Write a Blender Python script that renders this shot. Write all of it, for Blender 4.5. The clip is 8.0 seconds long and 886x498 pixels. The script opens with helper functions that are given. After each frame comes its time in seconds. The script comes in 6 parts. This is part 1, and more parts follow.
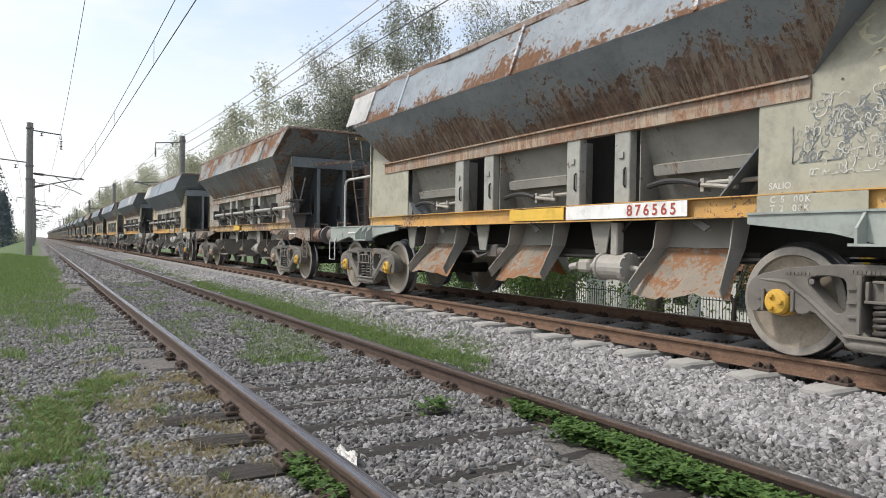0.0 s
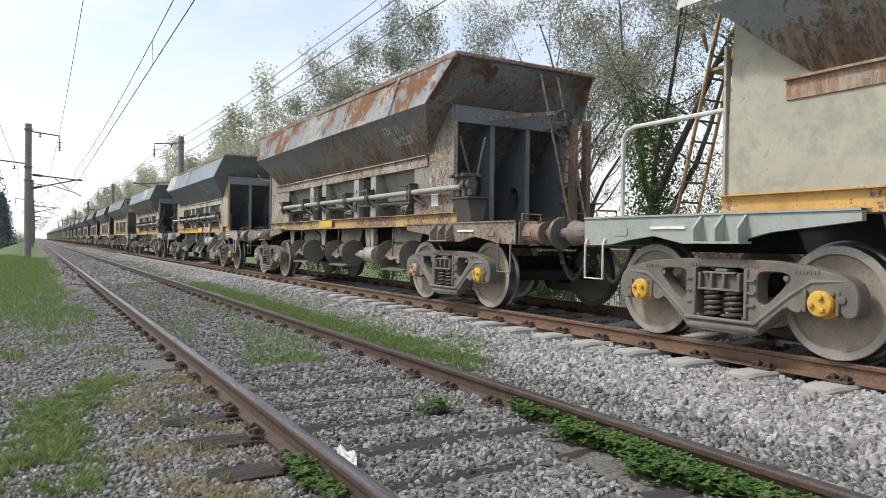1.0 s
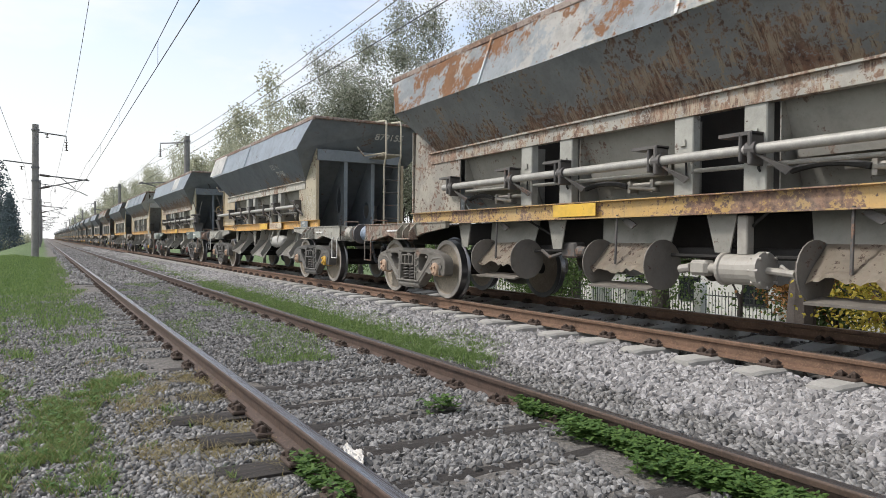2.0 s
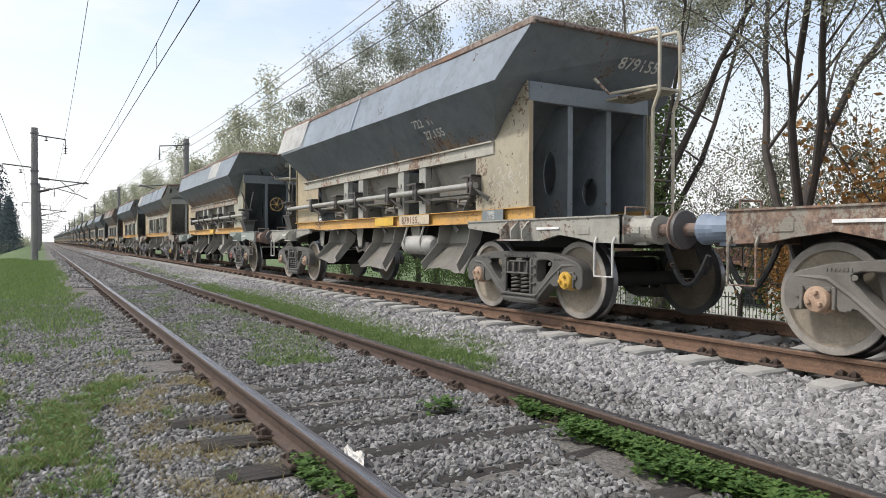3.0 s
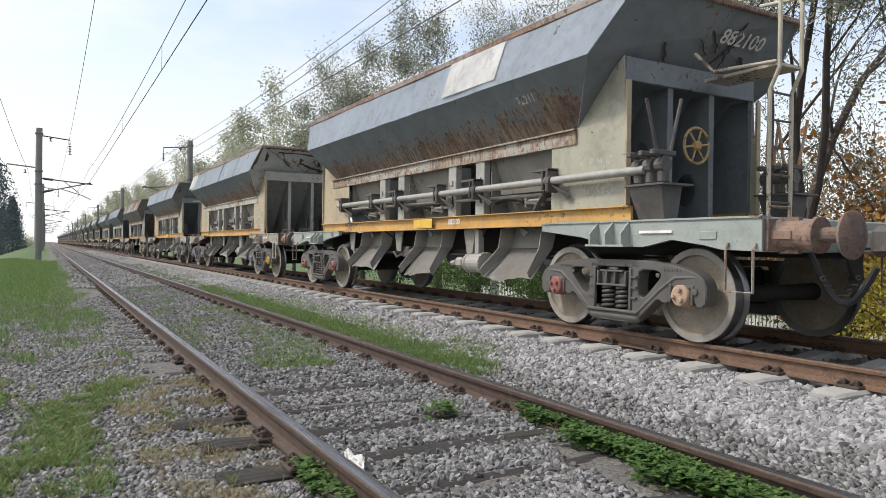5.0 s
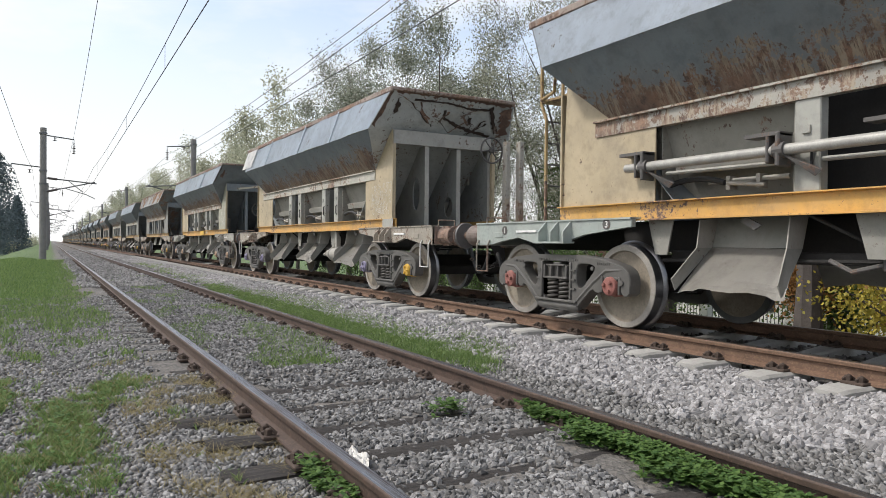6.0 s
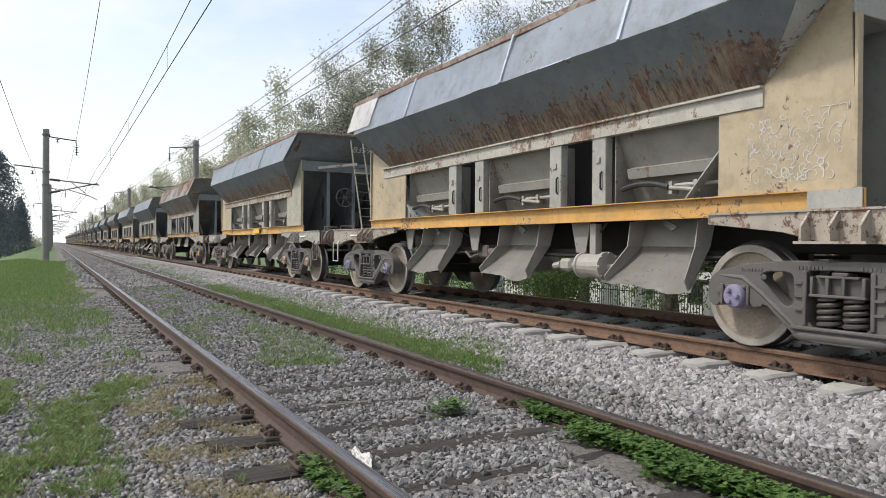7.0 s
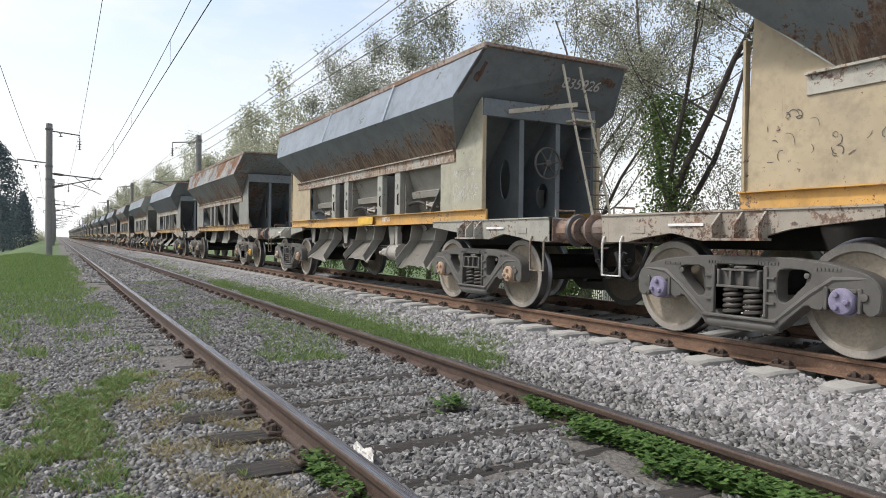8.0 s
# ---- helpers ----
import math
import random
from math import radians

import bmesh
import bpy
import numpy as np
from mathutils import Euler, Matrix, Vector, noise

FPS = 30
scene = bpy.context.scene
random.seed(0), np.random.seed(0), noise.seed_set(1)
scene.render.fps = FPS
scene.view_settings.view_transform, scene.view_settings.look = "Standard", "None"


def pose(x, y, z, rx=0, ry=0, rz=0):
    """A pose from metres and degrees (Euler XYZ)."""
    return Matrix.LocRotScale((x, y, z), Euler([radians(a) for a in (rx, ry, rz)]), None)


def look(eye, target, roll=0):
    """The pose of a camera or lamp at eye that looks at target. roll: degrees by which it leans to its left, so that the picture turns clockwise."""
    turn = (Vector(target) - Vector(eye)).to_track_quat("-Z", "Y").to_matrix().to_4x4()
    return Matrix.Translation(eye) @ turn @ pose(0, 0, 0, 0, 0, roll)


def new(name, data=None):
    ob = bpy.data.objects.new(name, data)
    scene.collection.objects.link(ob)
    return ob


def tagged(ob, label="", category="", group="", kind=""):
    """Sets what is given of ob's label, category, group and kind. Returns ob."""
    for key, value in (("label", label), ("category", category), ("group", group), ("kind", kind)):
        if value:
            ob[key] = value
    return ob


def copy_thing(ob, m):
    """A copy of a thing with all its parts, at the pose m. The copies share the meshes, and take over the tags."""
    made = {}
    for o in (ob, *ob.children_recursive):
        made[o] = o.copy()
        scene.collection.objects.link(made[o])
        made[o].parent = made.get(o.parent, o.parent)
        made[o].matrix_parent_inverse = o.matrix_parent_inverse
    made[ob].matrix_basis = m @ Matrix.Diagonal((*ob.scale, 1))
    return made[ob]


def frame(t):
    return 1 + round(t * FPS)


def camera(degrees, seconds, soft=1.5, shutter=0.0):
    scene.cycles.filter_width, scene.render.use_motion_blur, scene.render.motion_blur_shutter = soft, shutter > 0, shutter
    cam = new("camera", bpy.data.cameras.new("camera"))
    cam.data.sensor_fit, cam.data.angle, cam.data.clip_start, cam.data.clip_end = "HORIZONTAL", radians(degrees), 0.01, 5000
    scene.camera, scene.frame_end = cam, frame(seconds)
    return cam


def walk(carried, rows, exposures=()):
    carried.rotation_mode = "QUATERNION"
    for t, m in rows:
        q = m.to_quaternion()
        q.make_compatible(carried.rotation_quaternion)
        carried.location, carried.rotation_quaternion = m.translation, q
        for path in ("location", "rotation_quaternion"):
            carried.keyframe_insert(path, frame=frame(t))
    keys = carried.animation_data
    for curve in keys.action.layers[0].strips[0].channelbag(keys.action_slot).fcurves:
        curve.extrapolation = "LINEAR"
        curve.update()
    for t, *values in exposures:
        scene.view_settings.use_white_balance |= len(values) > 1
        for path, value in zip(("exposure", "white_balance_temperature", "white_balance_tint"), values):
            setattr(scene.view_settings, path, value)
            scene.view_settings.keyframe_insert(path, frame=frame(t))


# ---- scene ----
# The track runs along +Y, z = 0 is the top of the near rails, the train stands on the second track, a little higher.
FOV = 64.61
EYE = (0.0, 0.0, 1.036)
AIMS = (
    (0.0, 30.111, -0.452, 0.961), (0.5, 30.267, -0.489, 0.657), (1.0, 30.177, -0.469, 0.763), (1.5, 29.844, -0.589, 0.749),
    (3.0, 29.743, -0.509, 0.230), (3.5, 29.716, -0.338, 0.411), (4.0, 29.713, -0.122, 0.606), (4.5, 29.598, -0.109, 0.803),
    (6.0, 29.252, -0.360, 0.576), (6.5, 29.087, -0.444, 0.415), (7.0, 29.065, -0.343, 0.435), (7.5, 29.087, -0.489, 0.598),
    (8.0, 28.876, -0.687, 0.653))


def aim(yaw, pitch, roll):
    y, p = radians(yaw), radians(pitch)
    way = Vector((math.sin(y) * math.cos(p), math.cos(y) * math.cos(p), math.sin(p)))
    return look(EYE, Vector(EYE) + way, roll)


cam = camera(FOV, 8.0, soft=0.7)
walk(cam, [(t, aim(a, b, c)) for t, a, b, c in AIMS])

# ---- world and sun ----
SUN_EL, SUN_AZ = 50.0, 300.0   # degrees; azimuth from +Y towards +X
world = bpy.data.worlds.new("sky")
scene.world = world
world.use_nodes = True
wn, wl = world.node_tree.nodes, world.node_tree.links
wn.clear()
w_out = wn.new("ShaderNodeOutputWorld")
w_bg = wn.new("ShaderNodeBackground")
w_sky = wn.new("ShaderNodeTexSky")
w_sky.sky_type, w_sky.sun_disc = "NISHITA", False
w_sky.sun_elevation, w_sky.sun_rotation = radians(SUN_EL), radians(SUN_AZ)
w_sky.air_density, w_sky.dust_density, w_sky.ozone_density = 1.0, 2.5, 1.0
w_co = wn.new("ShaderNodeTexCoord")
w_map = wn.new("ShaderNodeMapping")
w_map.inputs["Scale"].default_value = (1.0, 1.0, 2.6)
w_noise = wn.new("ShaderNodeTexNoise")
w_noise.inputs["Scale"].default_value, w_noise.inputs["Detail"].default_value = 1.9, 7.0
w_noise.inputs["Roughness"].default_value = 0.55
w_ramp = wn.new("ShaderNodeValToRGB")
w_ramp.color_ramp.elements[0].position, w_ramp.color_ramp.elements[1].position = 0.36, 0.64
w_sep = wn.new("ShaderNodeSeparateXYZ")
w_low = wn.new("ShaderNodeMapRange")          # thick white haze low over the horizon
w_low.inputs["From Min"].default_value, w_low.inputs["From Max"].default_value = 0.05, 0.42
w_low.inputs["To Min"].default_value, w_low.inputs["To Max"].default_value = 1.0, 0.0
w_max = wn.new("ShaderNodeMath")
w_max.operation = "MAXIMUM"
w_mul = wn.new("ShaderNodeMix")
w_mul.data_type, w_mul.blend_type = "RGBA", "MULTIPLY"
w_mul.inputs["Factor"].default_value = 1.0
SKY_GAIN = 0.235
w_mul.inputs["B"].default_value = (SKY_GAIN, SKY_GAIN, SKY_GAIN, 1)
w_mix = wn.new("ShaderNodeMix")
w_mix.data_type = "RGBA"
w_mix.inputs["B"].default_value = (1.0, 1.0, 1.0, 1)   # bright cloud
wl.new(w_co.outputs["Generated"], w_map.inputs["Vector"])
wl.new(w_map.outputs["Vector"], w_noise.inputs["Vector"])
wl.new(w_noise.outputs["Fac"], w_ramp.inputs["Fac"])
wl.new(w_co.outputs["Generated"], w_sep.inputs["Vector"])
wl.new(w_sep.outputs["Z"], w_low.inputs["Value"])
wl.new(w_ramp.outputs["Color"], w_max.inputs[0])
wl.new(w_low.outputs["Result"], w_max.inputs[1])
wl.new(w_sky.outputs["Color"], w_mul.inputs["A"])
wl.new(w_mul.outputs["Result"], w_mix.inputs["A"])
wl.new(w_max.outputs["Value"], w_mix.inputs["Factor"])
wl.new(w_mix.outputs["Result"], w_bg.inputs["Color"])
w_bg.inputs["Strength"].default_value = 1.0
wl.new(w_bg.outputs["Background"], w_out.inputs["Surface"])

sun = new("sun", bpy.data.lights.new("sun", "SUN"))
sun.data.energy, sun.data.angle, sun.data.color = 2.75, radians(7), (1.0, 0.968, 0.925)
e_, a_ = radians(SUN_EL), radians(SUN_AZ)
sun.matrix_world = look(Vector((math.sin(a_) * math.cos(e_), math.cos(a_) * math.cos(e_), math.sin(e_))) * 50, (0, 0, 0))
scene.view_settings.exposure = 0.07

# ---- materials ----
def mat_base(name, rough=0.8, metal=0.0):
    m = bpy.data.materials.new(name)
    m.use_nodes = True
    n = m.node_tree.nodes
    b = n["Principled BSDF"]
    b.inputs["Roughness"].default_value, b.inputs["Metallic"].default_value = rough, metal
    return m, n, m.node_tree.links, b


def rgb(c):
    return (c[0], c[1], c[2], 1.0)


def coords(n, l, scale=(1, 1, 1), shift=(0, 0, 0), space="Object"):
    c = n.new("ShaderNodeTexCoord")
    m = n.new("ShaderNodeMapping")
    m.inputs["Scale"].default_value, m.inputs["Location"].default_value = scale, shift
    l.new(c.outputs[space], m.inputs["Vector"])
    return m.outputs["Vector"]


def noise_of(n, l, vec, scale, detail=6.0, rough=0.6):
    t = n.new("ShaderNodeTexNoise")
    t.inputs["Scale"].default_value, t.inputs["Detail"].default_value, t.inputs["Roughness"].default_value = scale, detail, rough
    if vec is not None:
        l.new(vec, t.inputs["Vector"])
    return t.outputs["Fac"]


def ramp(n, l, fac, lo, hi, a=(0, 0, 0), b=(1, 1, 1)):
    r = n.new("ShaderNodeValToRGB")
    e = r.color_ramp.elements
    e[0].position, e[1].position, e[0].color, e[1].color = lo, hi, rgb(a), rgb(b)
    l.new(fac, r.inputs["Fac"])
    return r.outputs["Color"]


def mixed(n, l, fac, a, b, kind="MIX"):
    m = n.new("ShaderNodeMix")
    m.data_type, m.blend_type = "RGBA", kind
    for key, v in (("Factor", fac), ("A", a), ("B", b)):
        if isinstance(v, (int, float)):
            m.inputs[key].default_value = v
        elif isinstance(v, tuple):
            m.inputs[key].default_value = rgb(v)
        else:
            l.new(v, m.inputs[key])
    return m.outputs["Result"]


def bump(n, l, b, height, strength=0.3, dist=0.01):
    u = n.new("ShaderNodeBump")
    u.inputs["Strength"].default_value, u.inputs["Distance"].default_value = strength, dist
    l.new(height, u.inputs["Height"])
    l.new(u.outputs["Normal"], b.inputs["Normal"])


def plain(name, colour, rough=0.8, metal=0.0, vary=0.25, scale=6.0, bumps=0.15, space="Object"):
    """One colour with broad and fine variation."""
    m, n, l, b = mat_base(name, rough, metal)
    v = coords(n, l, space=space)
    big, fine = noise_of(n, l, v, scale, 5), noise_of(n, l, v, scale * 9, 4)
    dark = tuple(c * (1 - vary) for c in colour)
    light = tuple(min(1, c * (1 + vary)) for c in colour)
    c1 = ramp(n, l, big, 0.3, 0.7, dark, light)
    c2 = mixed(n, l, ramp(n, l, fine, 0.4, 0.75), c1, tuple(c * (1 - vary * 0.8) for c in colour))
    l.new(c2, b.inputs["Base Color"])
    bump(n, l, b, fine, bumps, 0.006)
    return m


RUST, RUST_LIGHT, RUST_DARK = (0.205, 0.125, 0.09), (0.32, 0.195, 0.13), (0.085, 0.056, 0.045)


def math_node(n, l, op, a, b):
    k = n.new("ShaderNodeMath")
    k.operation = op
    for slot, v in ((0, a), (1, b)):
        if isinstance(v, (int, float)):
            k.inputs[slot].default_value = v
        else:
            l.new(v, k.inputs[slot])
    return k.outputs[0]


def painted(name, paint, rust=0.5, streak=0.5, dust=0.4, seed=0.0, rough=0.55, second=None, dust_colour=(0.36, 0.335, 0.295), low=None, orange=0.0, wash=None, grain=(0.36, 0.40, 0.24)):
    """Old paint on steel: chipped to rust, streaked downwards, grimy and dusty. rust and streak from 0 (none) to 1 (all over);
    grain: the shares of broad, middling and fine shapes in the chips; low: (z0, z1, k) adds wear from nothing at height z1 to k at z0, where the load has rubbed the sheet."""
    m, n, l, b = mat_base(name, rough)
    v = coords(n, l, shift=(seed, seed * 1.7, seed * 0.6))
    vs = coords(n, l, scale=(1.5, 7.0, 0.4), shift=(seed * 2, seed, 0))
    big, mid, fine, speck = noise_of(n, l, v, 0.9, 8, 0.66), noise_of(n, l, v, 4.5, 10, 0.75), noise_of(n, l, v, 18, 8, 0.75), noise_of(n, l, v, 30, 3, 0.5)
    run = noise_of(n, l, vs, 2.6, 9, 0.72)
    tone = ramp(n, l, noise_of(n, l, v, 1.6, 6, 0.65), 0.3, 0.72, tuple(c * 0.86 for c in paint), tuple(min(1, c * 1.13) for c in paint))
    if second:
        tone = mixed(n, l, ramp(n, l, noise_of(n, l, v, 1.1, 9, 0.75), 0.5, 0.54), tone, second)
    field = math_node(n, l, "MULTIPLY_ADD", big, grain[0])
    f2 = math_node(n, l, "MULTIPLY", mid, grain[1])
    f3 = math_node(n, l, "MULTIPLY", fine, grain[2])
    l.new(f2, field.node.inputs[2])
    field = math_node(n, l, "ADD", field, f3)
    if low:
        sep = n.new("ShaderNodeSeparateXYZ")
        c = n.new("ShaderNodeTexCoord")
        l.new(c.outputs["Object"], sep.inputs["Vector"])
        g = n.new("ShaderNodeMapRange")
        g.inputs["From Min"].default_value, g.inputs["From Max"].default_value = low[1], low[0]
        g.inputs["To Max"].default_value = low[2]
        l.new(sep.outputs["Z"], g.inputs["Value"])
        field = math_node(n, l, "ADD", field, g.outputs["Result"])
    edge = 0.625 - 0.235 * rust
    chip = ramp(n, l, field, edge, edge + 0.022)
    spots = ramp(n, l, speck, 0.695, 0.715)
    chip = math_node(n, l, "MAXIMUM", chip, math_node(n, l, "MULTIPLY", spots, 0.75 * min(1.0, rust * 3)))
    rusty = mixed(n, l, ramp(n, l, mid, 0.40, 0.62), RUST, RUST_LIGHT)
    rusty = mixed(n, l, ramp(n, l, fine, 0.45, 0.62), rusty, RUST_DARK)
    rusty = mixed(n, l, orange, rusty, mixed(n, l, mid, (0.56, 0.27, 0.10), (0.36, 0.19, 0.11)))
    edge2 = 0.72 - 0.24 * streak
    wet = math_node(n, l, "MULTIPLY", ramp(n, l, run, edge2, edge2 + 0.10), 0.7 if streak > 0 else 0.0)
    c1 = mixed(n, l, wet, tone, mixed(n, l, mid, RUST, RUST_DARK))
    c2 = mixed(n, l, chip, c1, rusty)
    if wash:
        vw = coords(n, l, scale=(1.0, 8.0, 1.3), shift=(seed, seed * 3, 0))
        streaks = ramp(n, l, noise_of(n, l, vw, 2.2, 10, 0.82), 0.48, 0.53)
        streaks = math_node(n, l, "MULTIPLY", streaks, ramp(n, l, noise_of(n, l, v, 1.7, 6, 0.7), 0.36, 0.52))
        c2 = mixed(n, l, math_node(n, l, "MULTIPLY", math_node(n, l, "MULTIPLY", streaks, chip), 0.85), c2, wash)
    c2 = mixed(n, l, math_node(n, l, "MULTIPLY", ramp(n, l, mid, 0.36, 0.52, (1, 1, 1), (0, 0, 0)), 0.26), c2, (0.035, 0.032, 0.03))
    dusty = math_node(n, l, "MULTIPLY", ramp(n, l, noise_of(n, l, v, 2.2, 9, 0.75), 0.38, 0.70), dust * 0.75)
    c3 = mixed(n, l, dusty, c2, dust_colour)
    l.new(c3, b.inputs["Base Color"])
    rr = n.new("ShaderNodeMapRange")
    rr.inputs["To Min"].default_value, rr.inputs["To Max"].default_value = rough, 0.92
    l.new(chip, rr.inputs["Value"])
    l.new(rr.outputs["Result"], b.inputs["Roughness"])
    bump(n, l, b, mixed(n, l, 0.5, chip, fine), 0.35, 0.004)
    return m


SLATE, GREY, KHAKI = (0.13, 0.155, 0.17), (0.27, 0.28, 0.255), (0.42, 0.36, 0.235)
M = {}
M["yellow"] = painted("yellow_sill_paint", (0.58, 0.325, 0.075), 0.34, 0.35, 0.3, 3.1)
M["yellow_rusty"] = painted("worn_yellow_sill_paint", (0.48, 0.31, 0.10), 0.5, 0.6, 0.35, 5.2)
M["yellow_light"] = painted("bright_yellow_patch", (0.72, 0.45, 0.05), 0.1, 0.1, 0.15, 8.8)
M["frame_grey"] = painted("frame_grey_paint", (0.35, 0.34, 0.295), 0.30, 0.3, 0.4, 1.3)
M["frame_green"] = painted("frame_greenish_paint", (0.32, 0.36, 0.33), 0.2, 0.25, 0.4, 4.4)
M["frame_rust"] = painted("frame_rusty_paint", (0.27, 0.25, 0.2), 0.58, 0.6, 0.35, 6.1)
M["bay"] = painted("bay_grey_dusty", (0.24, 0.235, 0.205), 0.22, 0.25, 0.55, 2.7, 0.75)
M["end_dark"] = painted("end_slate_paint", (0.155, 0.18, 0.195), 0.18, 0.25, 0.25, 7.3, 0.6)
M["end_grey"] = painted("end_grey_paint", (0.25, 0.26, 0.245), 0.2, 0.2, 0.35, 9.4, 0.6)
M["end_rust"] = painted("end_rusty_paint", (0.16, 0.18, 0.18), 0.46, 0.4, 0.2, 11.4, 0.65, second=(0.20, 0.235, 0.245))
M["chute"] = painted("chute_steel", (0.34, 0.32, 0.28), 0.14, 0.2, 0.6, 12.2, 0.45)
M["chute_rust"] = painted("chute_rusted", (0.46, 0.40, 0.32), 0.62, 0.6, 0.25, 13.1, 0.5, orange=1.0)
M["cheek_dark"] = painted("sooty_cheek_steel", (0.15, 0.135, 0.115), 0.3, 0.3, 0.35, 58.2, 0.6)
M["lip_brown"] = painted("dusty_brown_lip", (0.36, 0.30, 0.23), 0.35, 0.3, 0.4, 55.2, 0.55)
M["tar"] = plain("dark_tar", (0.035, 0.024, 0.019), 0.6, 0, 0.3, 9)
M["end_pale"] = painted("pale_grey_end_paint", (0.42, 0.45, 0.44), 0.32, 0.4, 0.2, 48.4, 0.5)
M["plate_grey"] = painted("dull_grey_plate", (0.22, 0.22, 0.20), 0.25, 0.3, 0.3, 49.4)
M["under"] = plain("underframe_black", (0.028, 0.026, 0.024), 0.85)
M["cast"] = painted("cast_bogie_frame", (0.08, 0.076, 0.069), 0.16, 0.15, 0.36, 15.5, 0.55, dust_colour=(0.25, 0.235, 0.21))
M["cast_dusty"] = painted("dusty_cast_frame", (0.115, 0.104, 0.088), 0.14, 0.1, 0.5, 16.5, 0.6, dust_colour=(0.34, 0.32, 0.28))
M["spring"] = plain("spring_steel", (0.06, 0.052, 0.045), 0.6)
M["wheel"] = plain("dusty_wheel_steel", (0.28, 0.24, 0.185), 0.8, 0.0, 0.32, 4.0)
M["wheel_rim"] = plain("wheel_rim_steel", (0.31, 0.285, 0.25), 0.7, 0.1, 0.25, 7.0)
M["tread"] = plain("bright_wheel_tread", (0.16, 0.16, 0.165), 0.28, 0.85, 0.2, 9.0, 0.05)
M["cap_yellow"] = plain("yellow_axle_cap", (0.60, 0.36, 0.05), 0.55, 0, 0.25, 14)
M["cap_pink"] = plain("dusty_axle_cap", (0.42, 0.29, 0.20), 0.65, 0, 0.3, 14)
M["cap_red"] = plain("red_axle_cap", (0.27, 0.105, 0.085), 0.6, 0, 0.3, 14)
M["cap_violet"] = plain("violet_axle_cap", (0.22, 0.20, 0.29), 0.6, 0, 0.25, 14)
M["rod"] = plain("dusty_steel_tube", (0.36, 0.35, 0.32), 0.5, 0.2, 0.25, 8)
M["lever"] = painted("dark_lever_steel", (0.075, 0.07, 0.066), 0.35, 0.3, 0.25, 17.7, 0.6)
M["ladder_cream"] = painted("cream_ladder_paint", (0.52, 0.47, 0.36), 0.3, 0.3, 0.2, 18.2)
M["ladder_white"] = painted("white_rail_paint", (0.62, 0.61, 0.57), 0.2, 0.2, 0.15, 19.2)
M["buffer_rust"] = painted("rusty_buffer", (0.16, 0.12, 0.1), 0.6, 0.3, 0.25, 20.3, 0.65)
M["buffer_dark"] = painted("dark_buffer_plate", (0.09, 0.085, 0.085), 0.2, 0.1, 0.3, 21.3, 0.5)
M["buffer_blue"] = painted("blue_grey_buffer", (0.17, 0.22, 0.29), 0.08, 0.1, 0.2, 22.3, 0.5)
M["tank"] = painted("air_tank_paint", (0.42, 0.41, 0.38), 0.12, 0.15, 0.35, 23.3, 0.5)
M["rubber"] = plain("black_rubber", (0.03, 0.03, 0.03), 0.7)
M["paint_white"] = painted("white_lettering", (0.66, 0.66, 0.62), 0.3, 0.1, 0.15, 24.1)
M["paint_red"] = plain("red_lettering", (0.42, 0.075, 0.05), 0.7)
M["plate_white"] = painted("white_number_patch", (0.84, 0.83, 0.80), 0.08, 0.08, 0.02, 25.1)
M["plate_slate"] = painted("slate_patch", (0.17, 0.2, 0.215), 0.1, 0.1, 0.2, 26.1)

# ---- mesh helpers ----
def finish(name, bm, material, smooth=False):
    bmesh.ops.recalc_face_normals(bm, faces=bm.faces)
    me = bpy.data.meshes.new(name)
    bm.to_mesh(me)
    bm.free()
    me.materials.append(material)
    if smooth:
        me.polygons.foreach_set("use_smooth", [True] * len(me.polygons))
        me.set_sharp_from_angle(angle=radians(38))
    return me


def part(name, bm, material, parent, label="", smooth=False):
    me = bm if isinstance(bm, bpy.types.Mesh) else finish(name, bm, material, smooth)
    ob = new(name, me)
    ob.parent = parent
    return tagged(ob, label)


def box(bm, x0, x1, y0, y1, z0, z1, bevel=0.0):
    vs = [bm.verts.new((x, y, z)) for x in (x0, x1) for y in (y0, y1) for z in (z0, z1)]
    fs = [bm.faces.new([vs[i] for i in f]) for f in ((0, 1, 3, 2), (4, 6, 7, 5), (0, 4, 5, 1), (2, 3, 7, 6), (0, 2, 6, 4), (1, 5, 7, 3))]
    if bevel:
        es = list({e for f in fs for e in f.edges})
        bmesh.ops.bevel(bm, geom=es, offset=bevel, segments=1, affect="EDGES")
    return bm


def boxed(*a, **k):
    return box(bmesh.new(), *a, **k)


def slab(bm, pts, t):
    """A plate: a flat polygon thickened by t against its normal."""
    p = [Vector(q) for q in pts]
    nrm = Vector((0, 0, 0))
    for i in range(len(p)):
        nrm += p[i].cross(p[(i + 1) % len(p)])
    nrm.normalize()
    a = [bm.verts.new(q) for q in p]
    b = [bm.verts.new(q - nrm * t) for q in p]
    k = len(p)
    bm.faces.new(a)
    bm.faces.new(b[::-1])
    for i in range(k):
        bm.faces.new((a[(i + 1) % k], a[i], b[i], b[(i + 1) % k]))
    return bm


